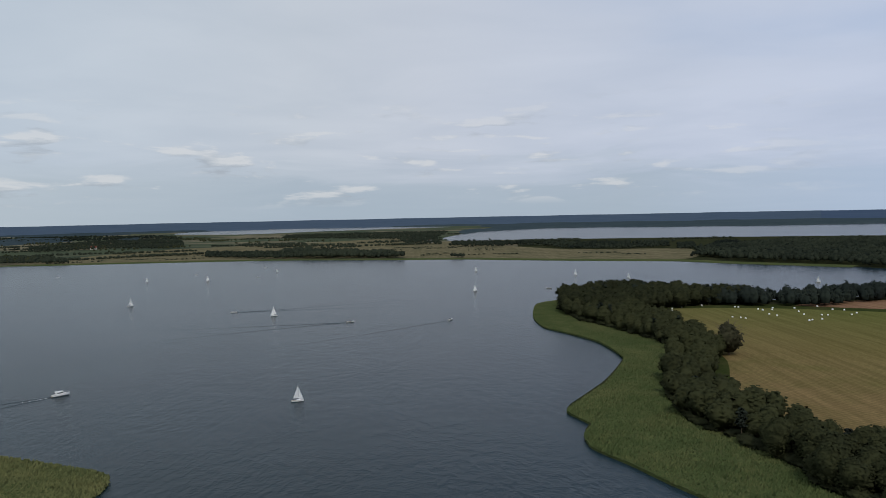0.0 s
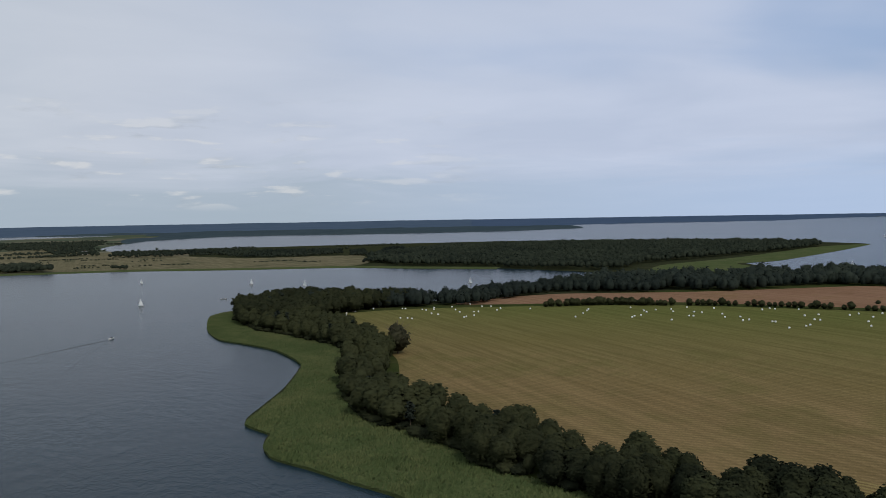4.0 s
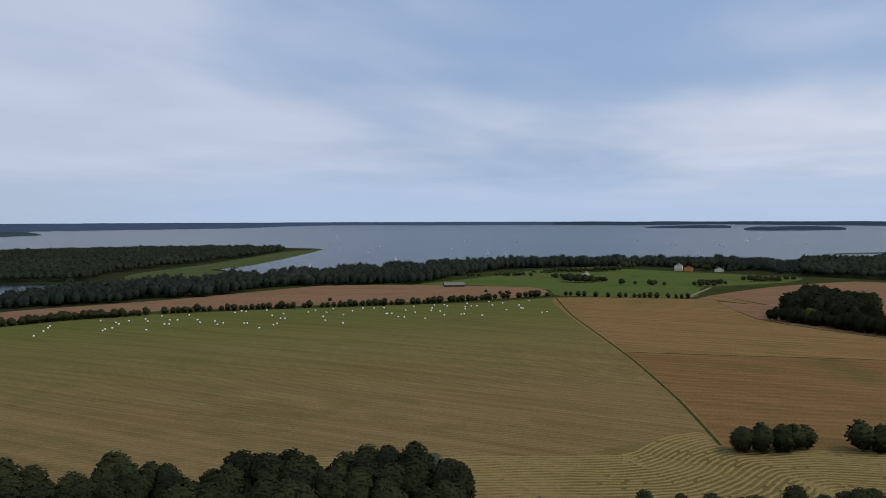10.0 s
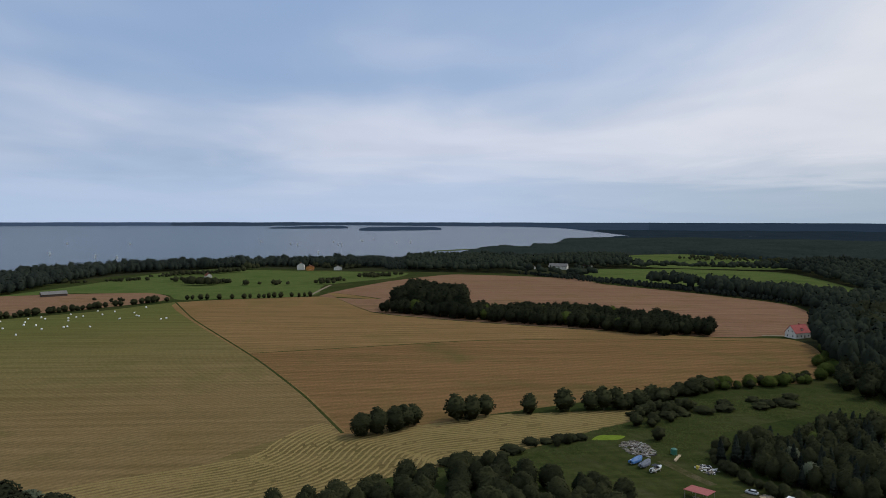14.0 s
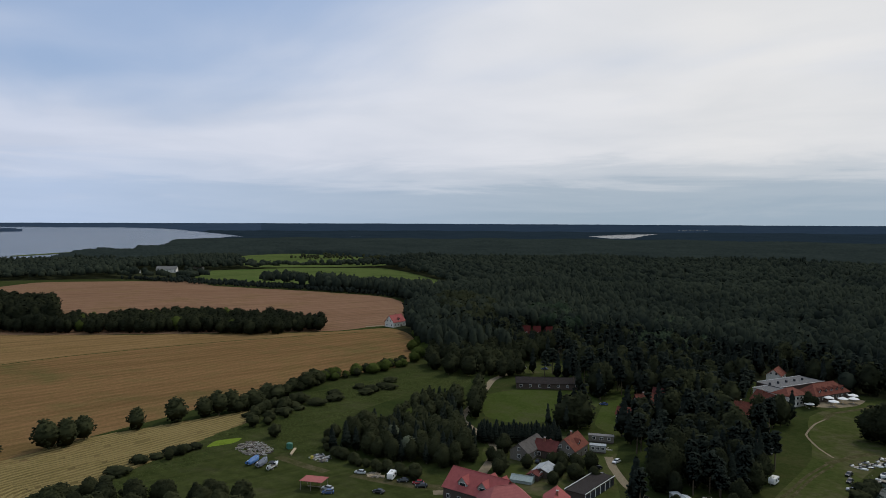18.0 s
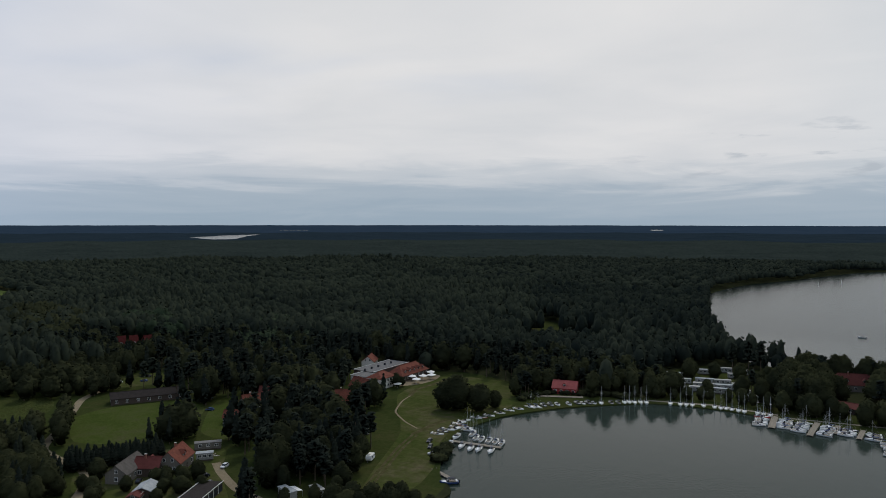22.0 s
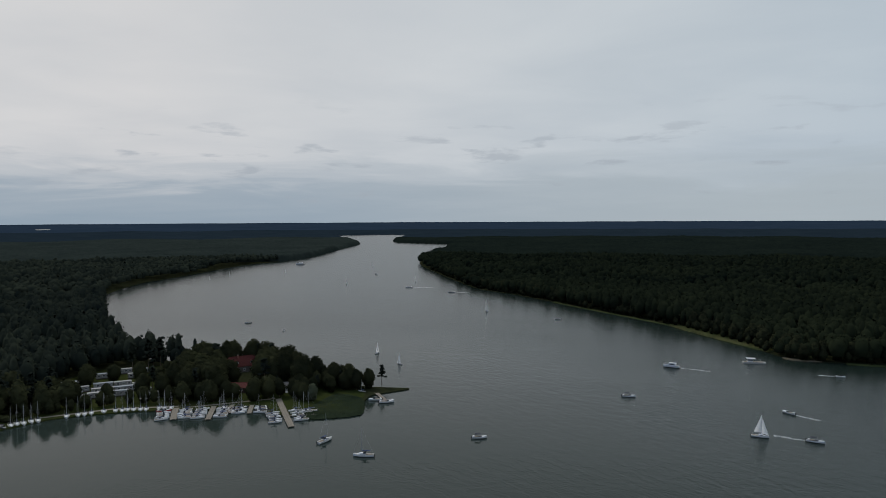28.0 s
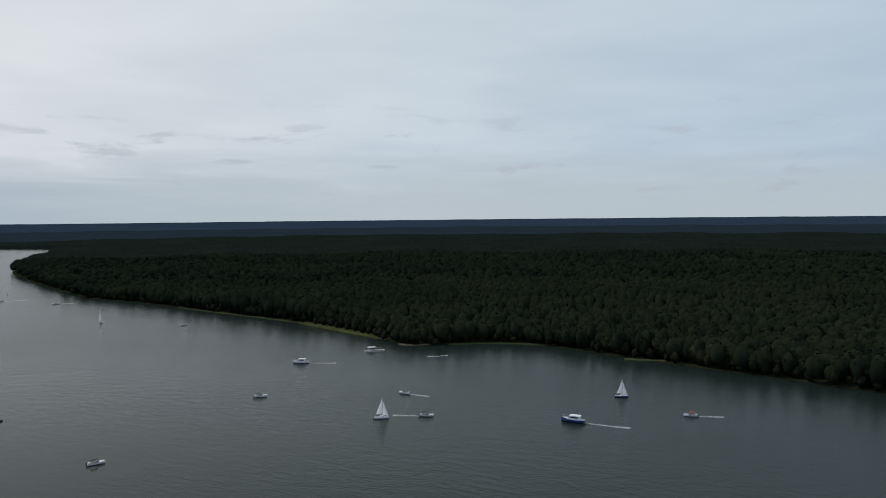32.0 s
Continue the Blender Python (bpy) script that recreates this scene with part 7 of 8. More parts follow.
# cottages among the pines
house("cottage", "white cottage among tall pines", 218, -268, 20, 7, 6, 3.0, 5.8, PLASTER, ROOF_TILE, (2, 1), [], True, category="cottage")
house("cottage", "cottage with an orange tile roof among pines", 226, -293, 60, 10, 8, 3.0, 7.0, BOARDS, ROOF_TILE, (2, 2), category="cottage")
house("cottage", "cottage with a light front among pines", 231, -313, 20, 8, 7, 3.0, 6.2, PLASTER, ROOF_DARK, (2, 1), category="cottage")
house("cottage", "red tile cottage beside the hotel", 188, -319, 30, 11, 9, 2.8, 7.2, BOARDS, ROOF_TILE, (2, 2), category="cottage")
house("cottage", "dark timber cottage with a red roof by the hotel", 192.5, -346, -20, 12, 8, 3.0, 7.4, BOARDS, ROOF_TILE, (3, 2), [(0, -1)], category="cottage")
# hotel
house("hotel", "white hotel wing with an orange tile roof", 187.5, -360, 80, 13, 10, 6.0, 8.8, PLASTER, ROOF_TILE, (5, 3), [], False, hip=4.0, category="hotel")
house("hotel", "hotel main wing with red mansard roof and dormers", 184.5, -389, 80, 27, 12, 3.6, 8.2, BOARDS, ROOF_TILE, (7, 3), [(-9.5, 1), (-5, 1), (-0.5, 1), (4, 1), (8.5, 1)], False, hip=5.0, category="hotel")
flat_building("hotel", "hotel rear block with a flat grey roof", 201.5, -388, 80, 36, 15, 5.6, BOARDS, ROOF_FLAT, 0, "hotel")
house("hotel", "rear hotel house with an orange tile roof", 218, -403, 106, 12, 8, 5.4, 8.6, PLASTER, ROOF_TILE, (3, 2), [], False, category="hotel")
for i in range(5):
    v = Shape().box((0, 0, 0), (1.0, 1.0, 1.2), edge=0.1)
    vent = thing("roof_vent", "dark vent box on the hotel's flat roof", "roof vent", "vents on the hotel roof")
    part("cowl", v.mesh("cowl", CANVAS), vent)
    at(vent, 204 - i * 1.1, -371 - i * 6.5, 80, z=float(ground_z(201.5, -388)) + 5.78)
flat_building("hotel", "hotel link with a flat grey roof beside the white wing", 199.5, -364, 80, 13, 12, 5.2, PLASTER, ROOF_FLAT, 0, "hotel")
# boathouse and the cape
house("boathouse", "red boathouse with a red roof above the moorings", 87, -387, 3, 13, 8, 3.4, 6.6, RED_PAINT, ROOF_RED, (4, 2), [(0, 1)], False, category="boathouse")
house("house", "house with a brown-red roof under the cape's trees", -61, -456, 8, 22, 10, 4.0, 9.0, PLASTER_GREY, ROOF_DARK, (5, 2), [(-5, 1), (4, 1)], hip=3.0)
house("boat_shed", "long low boat shed with a rusty roof", -54, -401, -24, 22, 8, 2.8, 4.6, BOARDS, ROOF_DARK, (5, 1), [], False, category="shed")
house("hut", "small white harbour hut at the pier", -76, -394.5, 0, 6, 5, 2.6, 4.0, PLASTER, ROOF_GREY, (2, 1), [], False, upper=False, category="hut")
house("hut", "small hut on the far shore", -425, -345, 40, 8, 6, 2.4, 4.2, PLASTER_GREY, ROOF_TILE, (2, 1), [], False, upper=False, category="hut")
# far farms
house("farmhouse", "white farmhouse with a red roof at the forest edge", 523, -333, -72, 16, 10, 4.4, 9.8, PLASTER, ROOF_RED, (4, 2), [(0, -1)])
mobile_home(525, -346, -66, 12, WHITE, ROOF_TIN, "long white trailer beside the farmhouse")
house("barn", "open field barn with a grey roof", 846, 357, -55, 26, 10, 2.8, 5.6, BOARDS, ROOF_GREY, (0, 0), [], False, category="barn")
house("house", "tall white house on the far shore", 1328, 126, 0, 13, 13, 8.5, 12.5, PLASTER, ROOF_GREY, (3, 3))
house("house", "orange house on the far shore", 1312, 108, 0, 11, 14, 6, 9, plain("orange_plaster", (0.55, 0.22, 0.06), 0.8), ROOF_TILE, (3, 3))
house("house", "white house on the far shore", 1313, 58, 0, 10, 14, 4.5, 7.5, PLASTER, ROOF_GREY, (3, 3))
house("cottage", "pale cottage among bushes in the pasture", 1150, 253, 30, 10, 9, 3.5, 7, PLASTER, ROOF_TILE, (2, 2), category="cottage")
house("farmhouse", "large white farm building behind the rye field", 1296, -350, 60, 34, 14, 6, 11, PLASTER, ROOF_GREY, (6, 2), [], False)
house("house", "small white house beside the pasture", 1313, -303, 20, 12, 9, 4, 7.5, PLASTER, ROOF_TILE, (2, 2))
house("house", "dark farm shed beside the pasture", 1358, -425, 40, 18, 9, 3.5, 6, PLASTER, ROOF_BLACK, (3, 2), [], False)
house("house", "white house in the far meadows", -1085, 2210, 20, 18, 12, 6, 11, PLASTER, ROOF_TILE, (3, 2))
house("house", "white house beyond the straw meadow", -43, 2262, 30, 16, 10, 5, 9, PLASTER, ROOF_GREY, (3, 2))

# the far town on the southern horizon
TOWN_A, TOWN_B = (2346, -3308), (2223, -3412)
for a in range(9):
    tx, ty = TOWN_A[0] + (TOWN_B[0] - TOWN_A[0]) * (a + 0.3 * (a % 2)) / 9, TOWN_A[1] + (TOWN_B[1] - TOWN_A[1]) * a / 9
    k = float(far_scale(math.hypot(tx, ty)))
    flat_building("apartment_building", "pale far apartment block above the forest", tx, ty, 120, (24 + 10 * (a % 3)) * k, 12 * k, (15 + 4 * (a % 2)) * k, CONCRETE, ROOF_GREY, 0, "apartment building")
# caravan site behind the quay
for i, (cx, cy, l) in enumerate(((17, -428, 11), (6, -428, 10), (7, -441, 9), (17, -441, 10), (6, -478, 8), (-4, -474, 6), (38, -451, 8), (37, -441, 9), (28, -436, 8), (8, -418, 9), (20, -418, 8), (30, -424, 7), (-2, -434, 8), (27, -414, 7), (-4, -418, 7), (14, -408, 7), (1, -462, 7), (18, -468, 8), (-9, -406, 8), (30, -452, 7))):
    mobile_home(cx, cy, 2 + (i % 3) * 3, l, None, ROOF_TIN if i % 2 else None, "white holiday caravan in the lakeside camp", awning=i % 3 == 0)
mobile_home(141, -201.5, 335, 8, None, ROOF_TIN, "white caravan with a pale awning tent", awning=True)
mobile_home(132.3, -206.5, 330, 6.5, None, None, "white caravan under pines")
mobile_home(145.5, -246, 320, 6, None, None, "white caravan among trees by the lawn")
mobile_home(153, -277, 320, 6, None, None, "white caravan under the trees")
caravan(133, -246, 100, "small white camper van on the beach lawn")
caravan(216.5, -136.5, 310)

# cars
for cx, cy, t, p in ((227.5, -129.6, 40, "silver"), (211.5, -138, 60, "black"), (206.5, -141.3, 50, "red"), (203.5, -140.6, 60, "black"), (217, -111, 60, "blue"), (207.5, -125.5, 30, "black"),
                     (180.6, -217.2, 100, "white"), (180.3, -205.4, 70, "black"), (174, -200.3, 70, "black"), (198.5, -192.3, 300, "black"), (242, -280.5, 30, "blue"), (321, -316, 20, "blue"), (328, -326, 20, "black"), (331, -307, 30, "white"),
                     (117.6, -270, 100, "black"), (121, -277, 95, "black"), (113, -262, 20, "silver")):
    car(cx, cy, t, p, p + " car parked on the grass")

# picnic roof, stored boats, timber and scrap in the yard
pav = thing("pavilion", "open shelter with a pale red tin roof", "shelter")
part("roof", Shape().slab([(-4.2, -3.2, 3.0), (4.2, -3.2, 3.0), (4.2, 3.2, 3.25), (-4.2, 3.2, 3.25)], 0.12).mesh("roof", PINK_TIN), pav)
for kx in (-3.8, 0, 3.8):
    for ky in (-2.9, 2.9):
        part("post", Shape().box((kx, ky, -0.1), (0.16, 0.16, 3.0)).mesh("post", TIMBER), pav)
part("bench", Shape().box((0, 0, 0.4), (5, 0.5, 0.08)).box((-2, 0, 0), (0.1, 0.4, 0.4)).box((2, 0, 0), (0.1, 0.4, 0.4)).mesh("bench", TIMBER), pav)
at(pav, 224.5, -109.5, 40)
car(220.3, -112.5, 35, "silver", "silver car under the picnic shelter")
tank = thing("water_tank", "green plastic tank on the yard", "tank")
part("tank_body", Shape().tube((0, 0, 0), (0, 0, 2.2), 1.3, 1.25, 14).tube((0, 0, 2.2), (0, 0, 2.5), 1.25, 0.5, 14).mesh("tank_body", plain("green_plastic", (0.04, 0.16, 0.11), 0.5)), tank)
at(tank, 268.5, -120, 0)
logs = thing("timber_beam", "pale squared timber lying on the grass", "timber")
part("beam", Shape().box((0, 0, 0), (8, 0.5, 0.5), edge=0.04).box((0.4, 0.55, 0), (7.2, 0.5, 0.45), edge=0.04).mesh("beam", TIMBER_PALE), logs)
at(logs, 263.5, -119.5, -38)
drum = thing("drum", "yellow drum beside the scrap", "drum")
part("drum_body", Shape().tube((0, 0, 0), (0, 0, 1.1), 0.6, n=14).tube((0, 0, 1.1), (0, 0, 1.16), 0.63, n=14).mesh("drum_body", plain("yellow_paint", (0.55, 0.45, 0.05), 0.5)), drum)
at(drum, 252, -122, 0)


def heap(label, x, y, rx, ry, n, mats, seed):
    rng = np.random.default_rng(seed)
    for mi, mat in enumerate(mats):
        s = Shape()
        for _ in range(n):
            a, q = rng.uniform(0, 6.28), math.sqrt(rng.uniform())
            px, py = x + rx * q * math.cos(a), y + ry * q * math.sin(a)
            s.box((px, py, float(ground_z(px, py)) + rng.uniform(0, 0.5) * (1 - q)), (rng.uniform(0.6, 3.2), rng.uniform(0.12, 0.5), rng.uniform(0.08, 0.4)), rng.uniform(0, 180))
        ob = new("scrap_heap", s.mesh("scrap_heap", mat))
        tagged(ob, label, "scrap heap", kind="stuff")


heap("heap of old planks and rubble on the grass", 276, -108, 10, 6, 60, (TIMBER, BOARDS, PLASTER_GREY, CONCRETE), 31)
heap("scrap heap and junk beside the hedge", 251, -125, 5, 3, 26, (CANVAS, WHITE, TIMBER), 32)
heap("pile of cut logs beside the caravan", 222.5, -133, 3.5, 2, 26, (TIMBER_PALE, TIMBER), 33)
heap("garden clutter beside the house", 196, -226, 4, 3, 12, (WHITE, TIMBER), 34)
heap("camp clutter behind the quay", 24, -425, 10, 8, 18, (WHITE, CANVAS), 35)
heap("boat covers and gear at the harbour hut", -77.5, -388, 3, 3, 10, (WHITE, GELCOAT), 36)


# terrace parasols
def parasol(x, y):
    top = thing("parasol", "large white parasol on the hotel terrace", "parasol", "parasols on the terrace")
    n = 10
    v = [(0, 0, 3.5)] + [(2.6 * math.cos(2 * math.pi * j / n), 2.6 * math.sin(2 * math.pi * j / n), 2.55) for j in range(n)] + [(2.6 * math.cos(2 * math.pi * j / n), 2.6 * math.sin(2 * math.pi * j / n), 2.35) for j in range(n)]
    f = [[0, 1 + j, 1 + (j + 1) % n] for j in range(n)] + [[1 + j, 11 + j, 11 + (j + 1) % n, 1 + (j + 1) % n] for j in range(n)]
    part("canopy", Shape().add(v, f).mesh("canopy", PARASOL), top)
    part("pole", Shape().tube((0, 0, 0), (0, 0, 3.4), 0.05).mesh("pole", ALLOY), top)
    part("foot", Shape().box((0, 0, 0), (1.0, 1.0, 0.12), edge=0.04).mesh("foot", CONCRETE), top)
    part("table", Shape().tube((1.2, 0, 0.72), (1.2, 0, 0.76), 0.55, n=12).tube((1.2, 0, 0), (1.2, 0, 0.72), 0.06).mesh("table", TIMBER), top)
    at(top, x, y, 20)


for px, py in ((177.5, -360.7), (178, -382), (172.4, -375.6), (172.4, -385.6), (172.7, -397.4), (169, -390)):
    parasol(px, py)


# hay bales
bale = thing("hay_bale", "round hay bale wrapped in white film", "hay bale", "wrapped bales on the hay field")
rings = []
for bx, br in ((-0.65, 0.35), (-0.62, 0.62), (-0.5, 0.72), (0.5, 0.72), (0.62, 0.62), (0.65, 0.35)):
    rings.append([(bx, br * math.cos(2 * math.pi * j / 14), 0.70 + br * math.sin(2 * math.pi * j / 14) * (1 if j < 9 else 0.95)) for j in range(14)])
part("wrap", Shape().loft(rings).mesh("wrap", BALE_WRAP, True), bale)
ALL_BALES = BALES_1 + BALES_2 + BALES_3
for i, (bx, by) in enumerate(ALL_BALES):
    at(bale if i == 0 else copy_thing(bale, pose(0, 0, 0)), bx, by, (i * 53) % 180, scale=1.0)


# ---- boats ----
def hull_rings(l, b, free, keel, sheer=0.25):
    out = []
    for f, wd in ((-0.5, 0.72), (-0.3, 0.92), (0.0, 1.0), (0.22, 0.86), (0.38, 0.52), (0.47, 0.18), (0.5, 0.02)):
        x, h = f * l, b / 2 * wd
        z = free + sheer * max(0, f) * 2
        k = -keel * (1 - max(0, f) * 1.9)
        out.append([(x, -h, z), (x, -h * 0.88, z * 0.35), (x, 0, k), (x, h * 0.88, z * 0.35), (x, h, z), (x, h * 0.9, z - 0.03), (x, -h * 0.9, z - 0.03)])
    return out


def sail_mesh(name, tack, head, clew, belly, mat):
    a, h, c = Vector(tack), Vector(head), Vector(clew)
    n, v, f = 6, [], []
    for i in range(n + 1):
        s = i / n
        for j in range(n + 1):
            t = j / n
            p = a.lerp(h, s).lerp(c.lerp(h, s), t)
            v.append(p + Vector((0, belly * math.sin(math.pi * t) * (1 - s) * 1.2, 0)))
    for i in range(n):
        for j in range(n):
            k = i * (n + 1) + j
            f.append([k, k + 1, k + n + 2, k + n + 1])
    return Shape().add(v, f).mesh(name, mat, True)


def make_sailboat(label, sails=True, hull=None, cloth=None, group="sailing boats"):
    top = thing("sailboat", label, "sailboat", group)
    part("hull", Shape().loft(hull_rings(7, 2.5, 0.75, 0.3)).mesh("hull", hull or GELCOAT), top)
    dk = part("deck", Shape().loft([[(f * 7, -b, 0.78 + max(0, f) * 0.5), (f * 7, b, 0.78 + max(0, f) * 0.5), (f * 7, b, 0.70), (f * 7, -b, 0.70)] for f, b in ((-0.48, 0.85), (0, 1.15), (0.25, 0.95), (0.46, 0.15))]).mesh("deck", DECK if hull is None else GELCOAT), top)
    part("cabin", Shape().loft([[(x, -b, 0.75), (x, -b * 0.8, z), (x, b * 0.8, z), (x, b, 0.75)] for x, b, z in ((-0.6, 0.85, 1.28), (0.2, 0.85, 1.3), (1.5, 0.6, 1.12), (2.1, 0.35, 0.92))]).mesh("cabin", GELCOAT), top)
    part("cockpit", Shape().box((-2.0, 0, 0.60), (2.2, 1.3, 0.2)).mesh("cockpit", TIMBER), top)
    part("windows", Shape().box((0.3, 0.80, 0.95), (1.3, 0.06, 0.18)).box((0.3, -0.80, 0.95), (1.3, 0.06, 0.18)).mesh("windows", GLASS), top)
    m = part("mast", Shape().tube((0.6, 0, 0.8), (0.6, 0, 9.8), 0.07, 0.045).mesh("mast", ALLOY), top)
    part("spreader", Shape().tube((0.6, -0.7, 6.0), (0.6, 0.7, 6.0), 0.025).mesh("spreader", ALLOY), m)
    part("boom", Shape().tube((0.6, 0, 1.9), (-2.5, 0.25 if sails else 0, 1.85), 0.05).mesh("boom", ALLOY), top)
    st = Shape()
    for a in ((3.4, 0, 1.0), (-3.4, 0, 0.8), (0.4, 1.1, 0.8), (0.4, -1.1, 0.8)):
        st.tube(a, (0.6, 0, 9.5 if a[0] < 3 else 8.6), 0.012, n=3)
    part("rigging", st.mesh("rigging", ALLOY), top)
    if sails:
        part("mainsail", sail_mesh("mainsail", (0.5, 0, 2.0), (0.5, 0, 9.7), (-2.5, 0.35, 2.0), 0.5, cloth or SAIL), top)
        part("jib", sail_mesh("jib", (3.3, 0, 1.1), (0.75, 0, 8.4), (0.3, 0.7, 1.4), 0.4, cloth or SAIL), top)
    else:
        part("furled_sail", Shape().tube((0.45, 0, 2.05), (-2.3, 0, 2.0), 0.15, 0.09, 8).mesh("furled_sail", NAVY), top, "blue sail cover on the boom")
        part("sprayhood", Shape().loft([[(x, -0.8, 1.25), (x, -0.65, z), (x, 0.65, z), (x, 0.8, 1.25)] for x, z in ((-0.9, 1.75), (-0.3, 1.72), (0.1, 1.3))]).mesh("sprayhood", CANVAS), top)
    part("rudder", Shape().box((-3.55, 0, -0.4), (0.3, 0.06, 1.2)).mesh("rudder", TIMBER), top)
    part("outboard", Shape().box((-3.65, 0.5, 0.3), (0.35, 0.3, 0.7), edge=0.06).mesh("outboard", RUBBER), top)
    return top


def make_motorboat(label, hull=None, canopy=None, group="motor boats"):
    top = thing("motorboat", label, "motorboat", group)
    part("hull", Shape().loft(hull_rings(7, 2.5, 0.85, 0.25, 0.4)).mesh("hull", hull or GELCOAT), top)
    part("deck", Shape().loft([[(f * 7, -b, 0.9 + f * 0.6), (f * 7, b, 0.9 + f * 0.6), (f * 7, b, 0.7), (f * 7, -b, 0.7)] for f, b in ((0.05, 1.1), (0.25, 0.9), (0.46, 0.12))]).mesh("deck", GELCOAT), top)
    part("cockpit", Shape().box((-1.4, 0, 0.55), (3.6, 1.9, 0.34)).mesh("cockpit", TIMBER), top)
    part("windscreen", Shape().loft([[(x, -b, 0.95), (x, -b * 0.9, z), (x, b * 0.9, z), (x, b, 0.95)] for x, b, z in ((0.1, 1.0, 1.55), (0.6, 0.95, 1.5), (1.1, 0.8, 1.05))]).mesh("windscreen", GLASS), top)
    if canopy:
        part("canopy", Shape().loft([[(x, -1.0, z - 0.12), (x, -0.8, z), (x, 0.8, z), (x, 1.0, z - 0.12)] for x, z in ((-2.2, 2.15), (-0.8, 2.3), (0.5, 2.2))]).mesh("canopy", canopy), top)
        for px in (-2.1, 0.3):
            for k in (-1, 1):
                part("strut", Shape().tube((px, k * 0.95, 0.9), (px, k * 0.92, 2.1), 0.025, n=4).mesh("strut", ALLOY), top)
    part("seat", Shape().box((-2.7, 0, 0.85), (0.6, 1.7, 0.45), edge=0.08).mesh("seat", WHITE), top)
    part("outboard", Shape().box((-3.7, 0, 0.25), (0.5, 0.45, 1.05), edge=0.1).mesh("outboard", RUBBER), top)
    s = Shape()
    for k in (-1, 1):
        s.tube((0.6, k * 1.0, 1.35), (2.9, k * 0.35, 1.6), 0.025, n=4)
    part("rail", s.mesh("rail", ALLOY), top)
    return top


def make_cruiser(label, hull=None, group="motor boats"):
    top = thing("cabin_cruiser", label, "cabin cruiser", group)
    part("hull", Shape().loft(hull_rings(9, 3.2, 1.15, 0.35, 0.5)).mesh("hull", hull or GELCOAT), top)
    part("deck", Shape().loft([[(f * 9, -b, 1.2 + max(0, f) * 0.9), (f * 9, b, 1.2 + max(0, f) * 0.9), (f * 9, b, 1.0), (f * 9, -b, 1.0)] for f, b in ((-0.48, 1.1), (0, 1.5), (0.25, 1.25), (0.46, 0.2))]).mesh("deck", DECK), top)
    part("cabin", Shape().loft([[(x, -b, 1.15), (x, -b * 0.92, z), (x, b * 0.92, z), (x, b, 1.15)] for x, b, z in ((-2.6, 1.25, 2.5), (1.0, 1.25, 2.55), (2.0, 1.05, 1.7), (2.9, 0.6, 1.35))]).mesh("cabin", GELCOAT), top)
    part("windows", Shape().box((-0.6, 1.2, 1.75), (2.9, 0.12, 0.5)).box((-0.6, -1.2, 1.75), (2.9, 0.12, 0.5)).box((1.55, 0, 1.85), (0.35, 1.9, 0.5)).mesh("windows", GLASS), top)
    part("roof", Shape().box((-0.9, 0, 2.52), (4.2, 2.5, 0.14), edge=0.06).mesh("roof", WHITE), top)
    s = Shape()
    for k in (-1, 1):
        s.tube((0.5, k * 1.4, 1.85), (4.2, k * 0.25, 2.3), 0.03, n=4).tube((2.5, k * 0.9, 1.5), (2.5, k * 0.9, 2.1), 0.03, n=4)
    part("rail", s.mesh("rail", ALLOY), top)
    part("platform", Shape().box((-4.7, 0, 0.3), (0.8, 2.4, 0.12)).mesh("platform", TIMBER), top)
    part("aerial", Shape().tube((-2.4, 0, 2.6), (-2.4, 0, 3.8), 0.04, n=4).mesh("aerial", ALLOY), top)
    return top


def make_ferry():
    top = thing("ferry", "small flat ferry with a canopy and cars' ramp", "ferry", "motor boats")
    part("hull", Shape().loft([[(x, -b, 0.8), (x, -b, 0.0), (x, b, 0.0), (x, b, 0.8)] for x, b in ((-6.5, 1.8), (-5.5, 2.1), (4.5, 2.1), (6.5, 1.2))]).mesh("hull", DECK), top)
    part("deck", Shape().box((-0.5, 0, 0.8), (11, 3.8, 0.08)).mesh("deck", TIMBER), top)
    part("wheelhouse", Shape().box((-2.5, 0, 0.85), (3.0, 2.4, 2.0), edge=0.1).mesh("wheelhouse", WHITE), top)
    part("roof", Shape().box((-2.0, 0, 2.9), (5.2, 3.2, 0.12), edge=0.05).mesh("roof", WHITE), top)
    part("windows", Shape().box((-2.5, 0, 1.7), (3.08, 2.48, 0.7)).mesh("windows", GLASS), top)
    s = Shape()
    for k in (-1, 1):
        for px in (0, 2, 4):
            s.tube((px, k * 1.8, 0.8), (px, k * 1.8, 1.8), 0.04, n=4)
        s.tube((0, k * 1.8, 1.8), (4.5, k * 1.8, 1.8), 0.04, n=4)
    part("rail", s.mesh("rail", ALLOY), top)
    return top


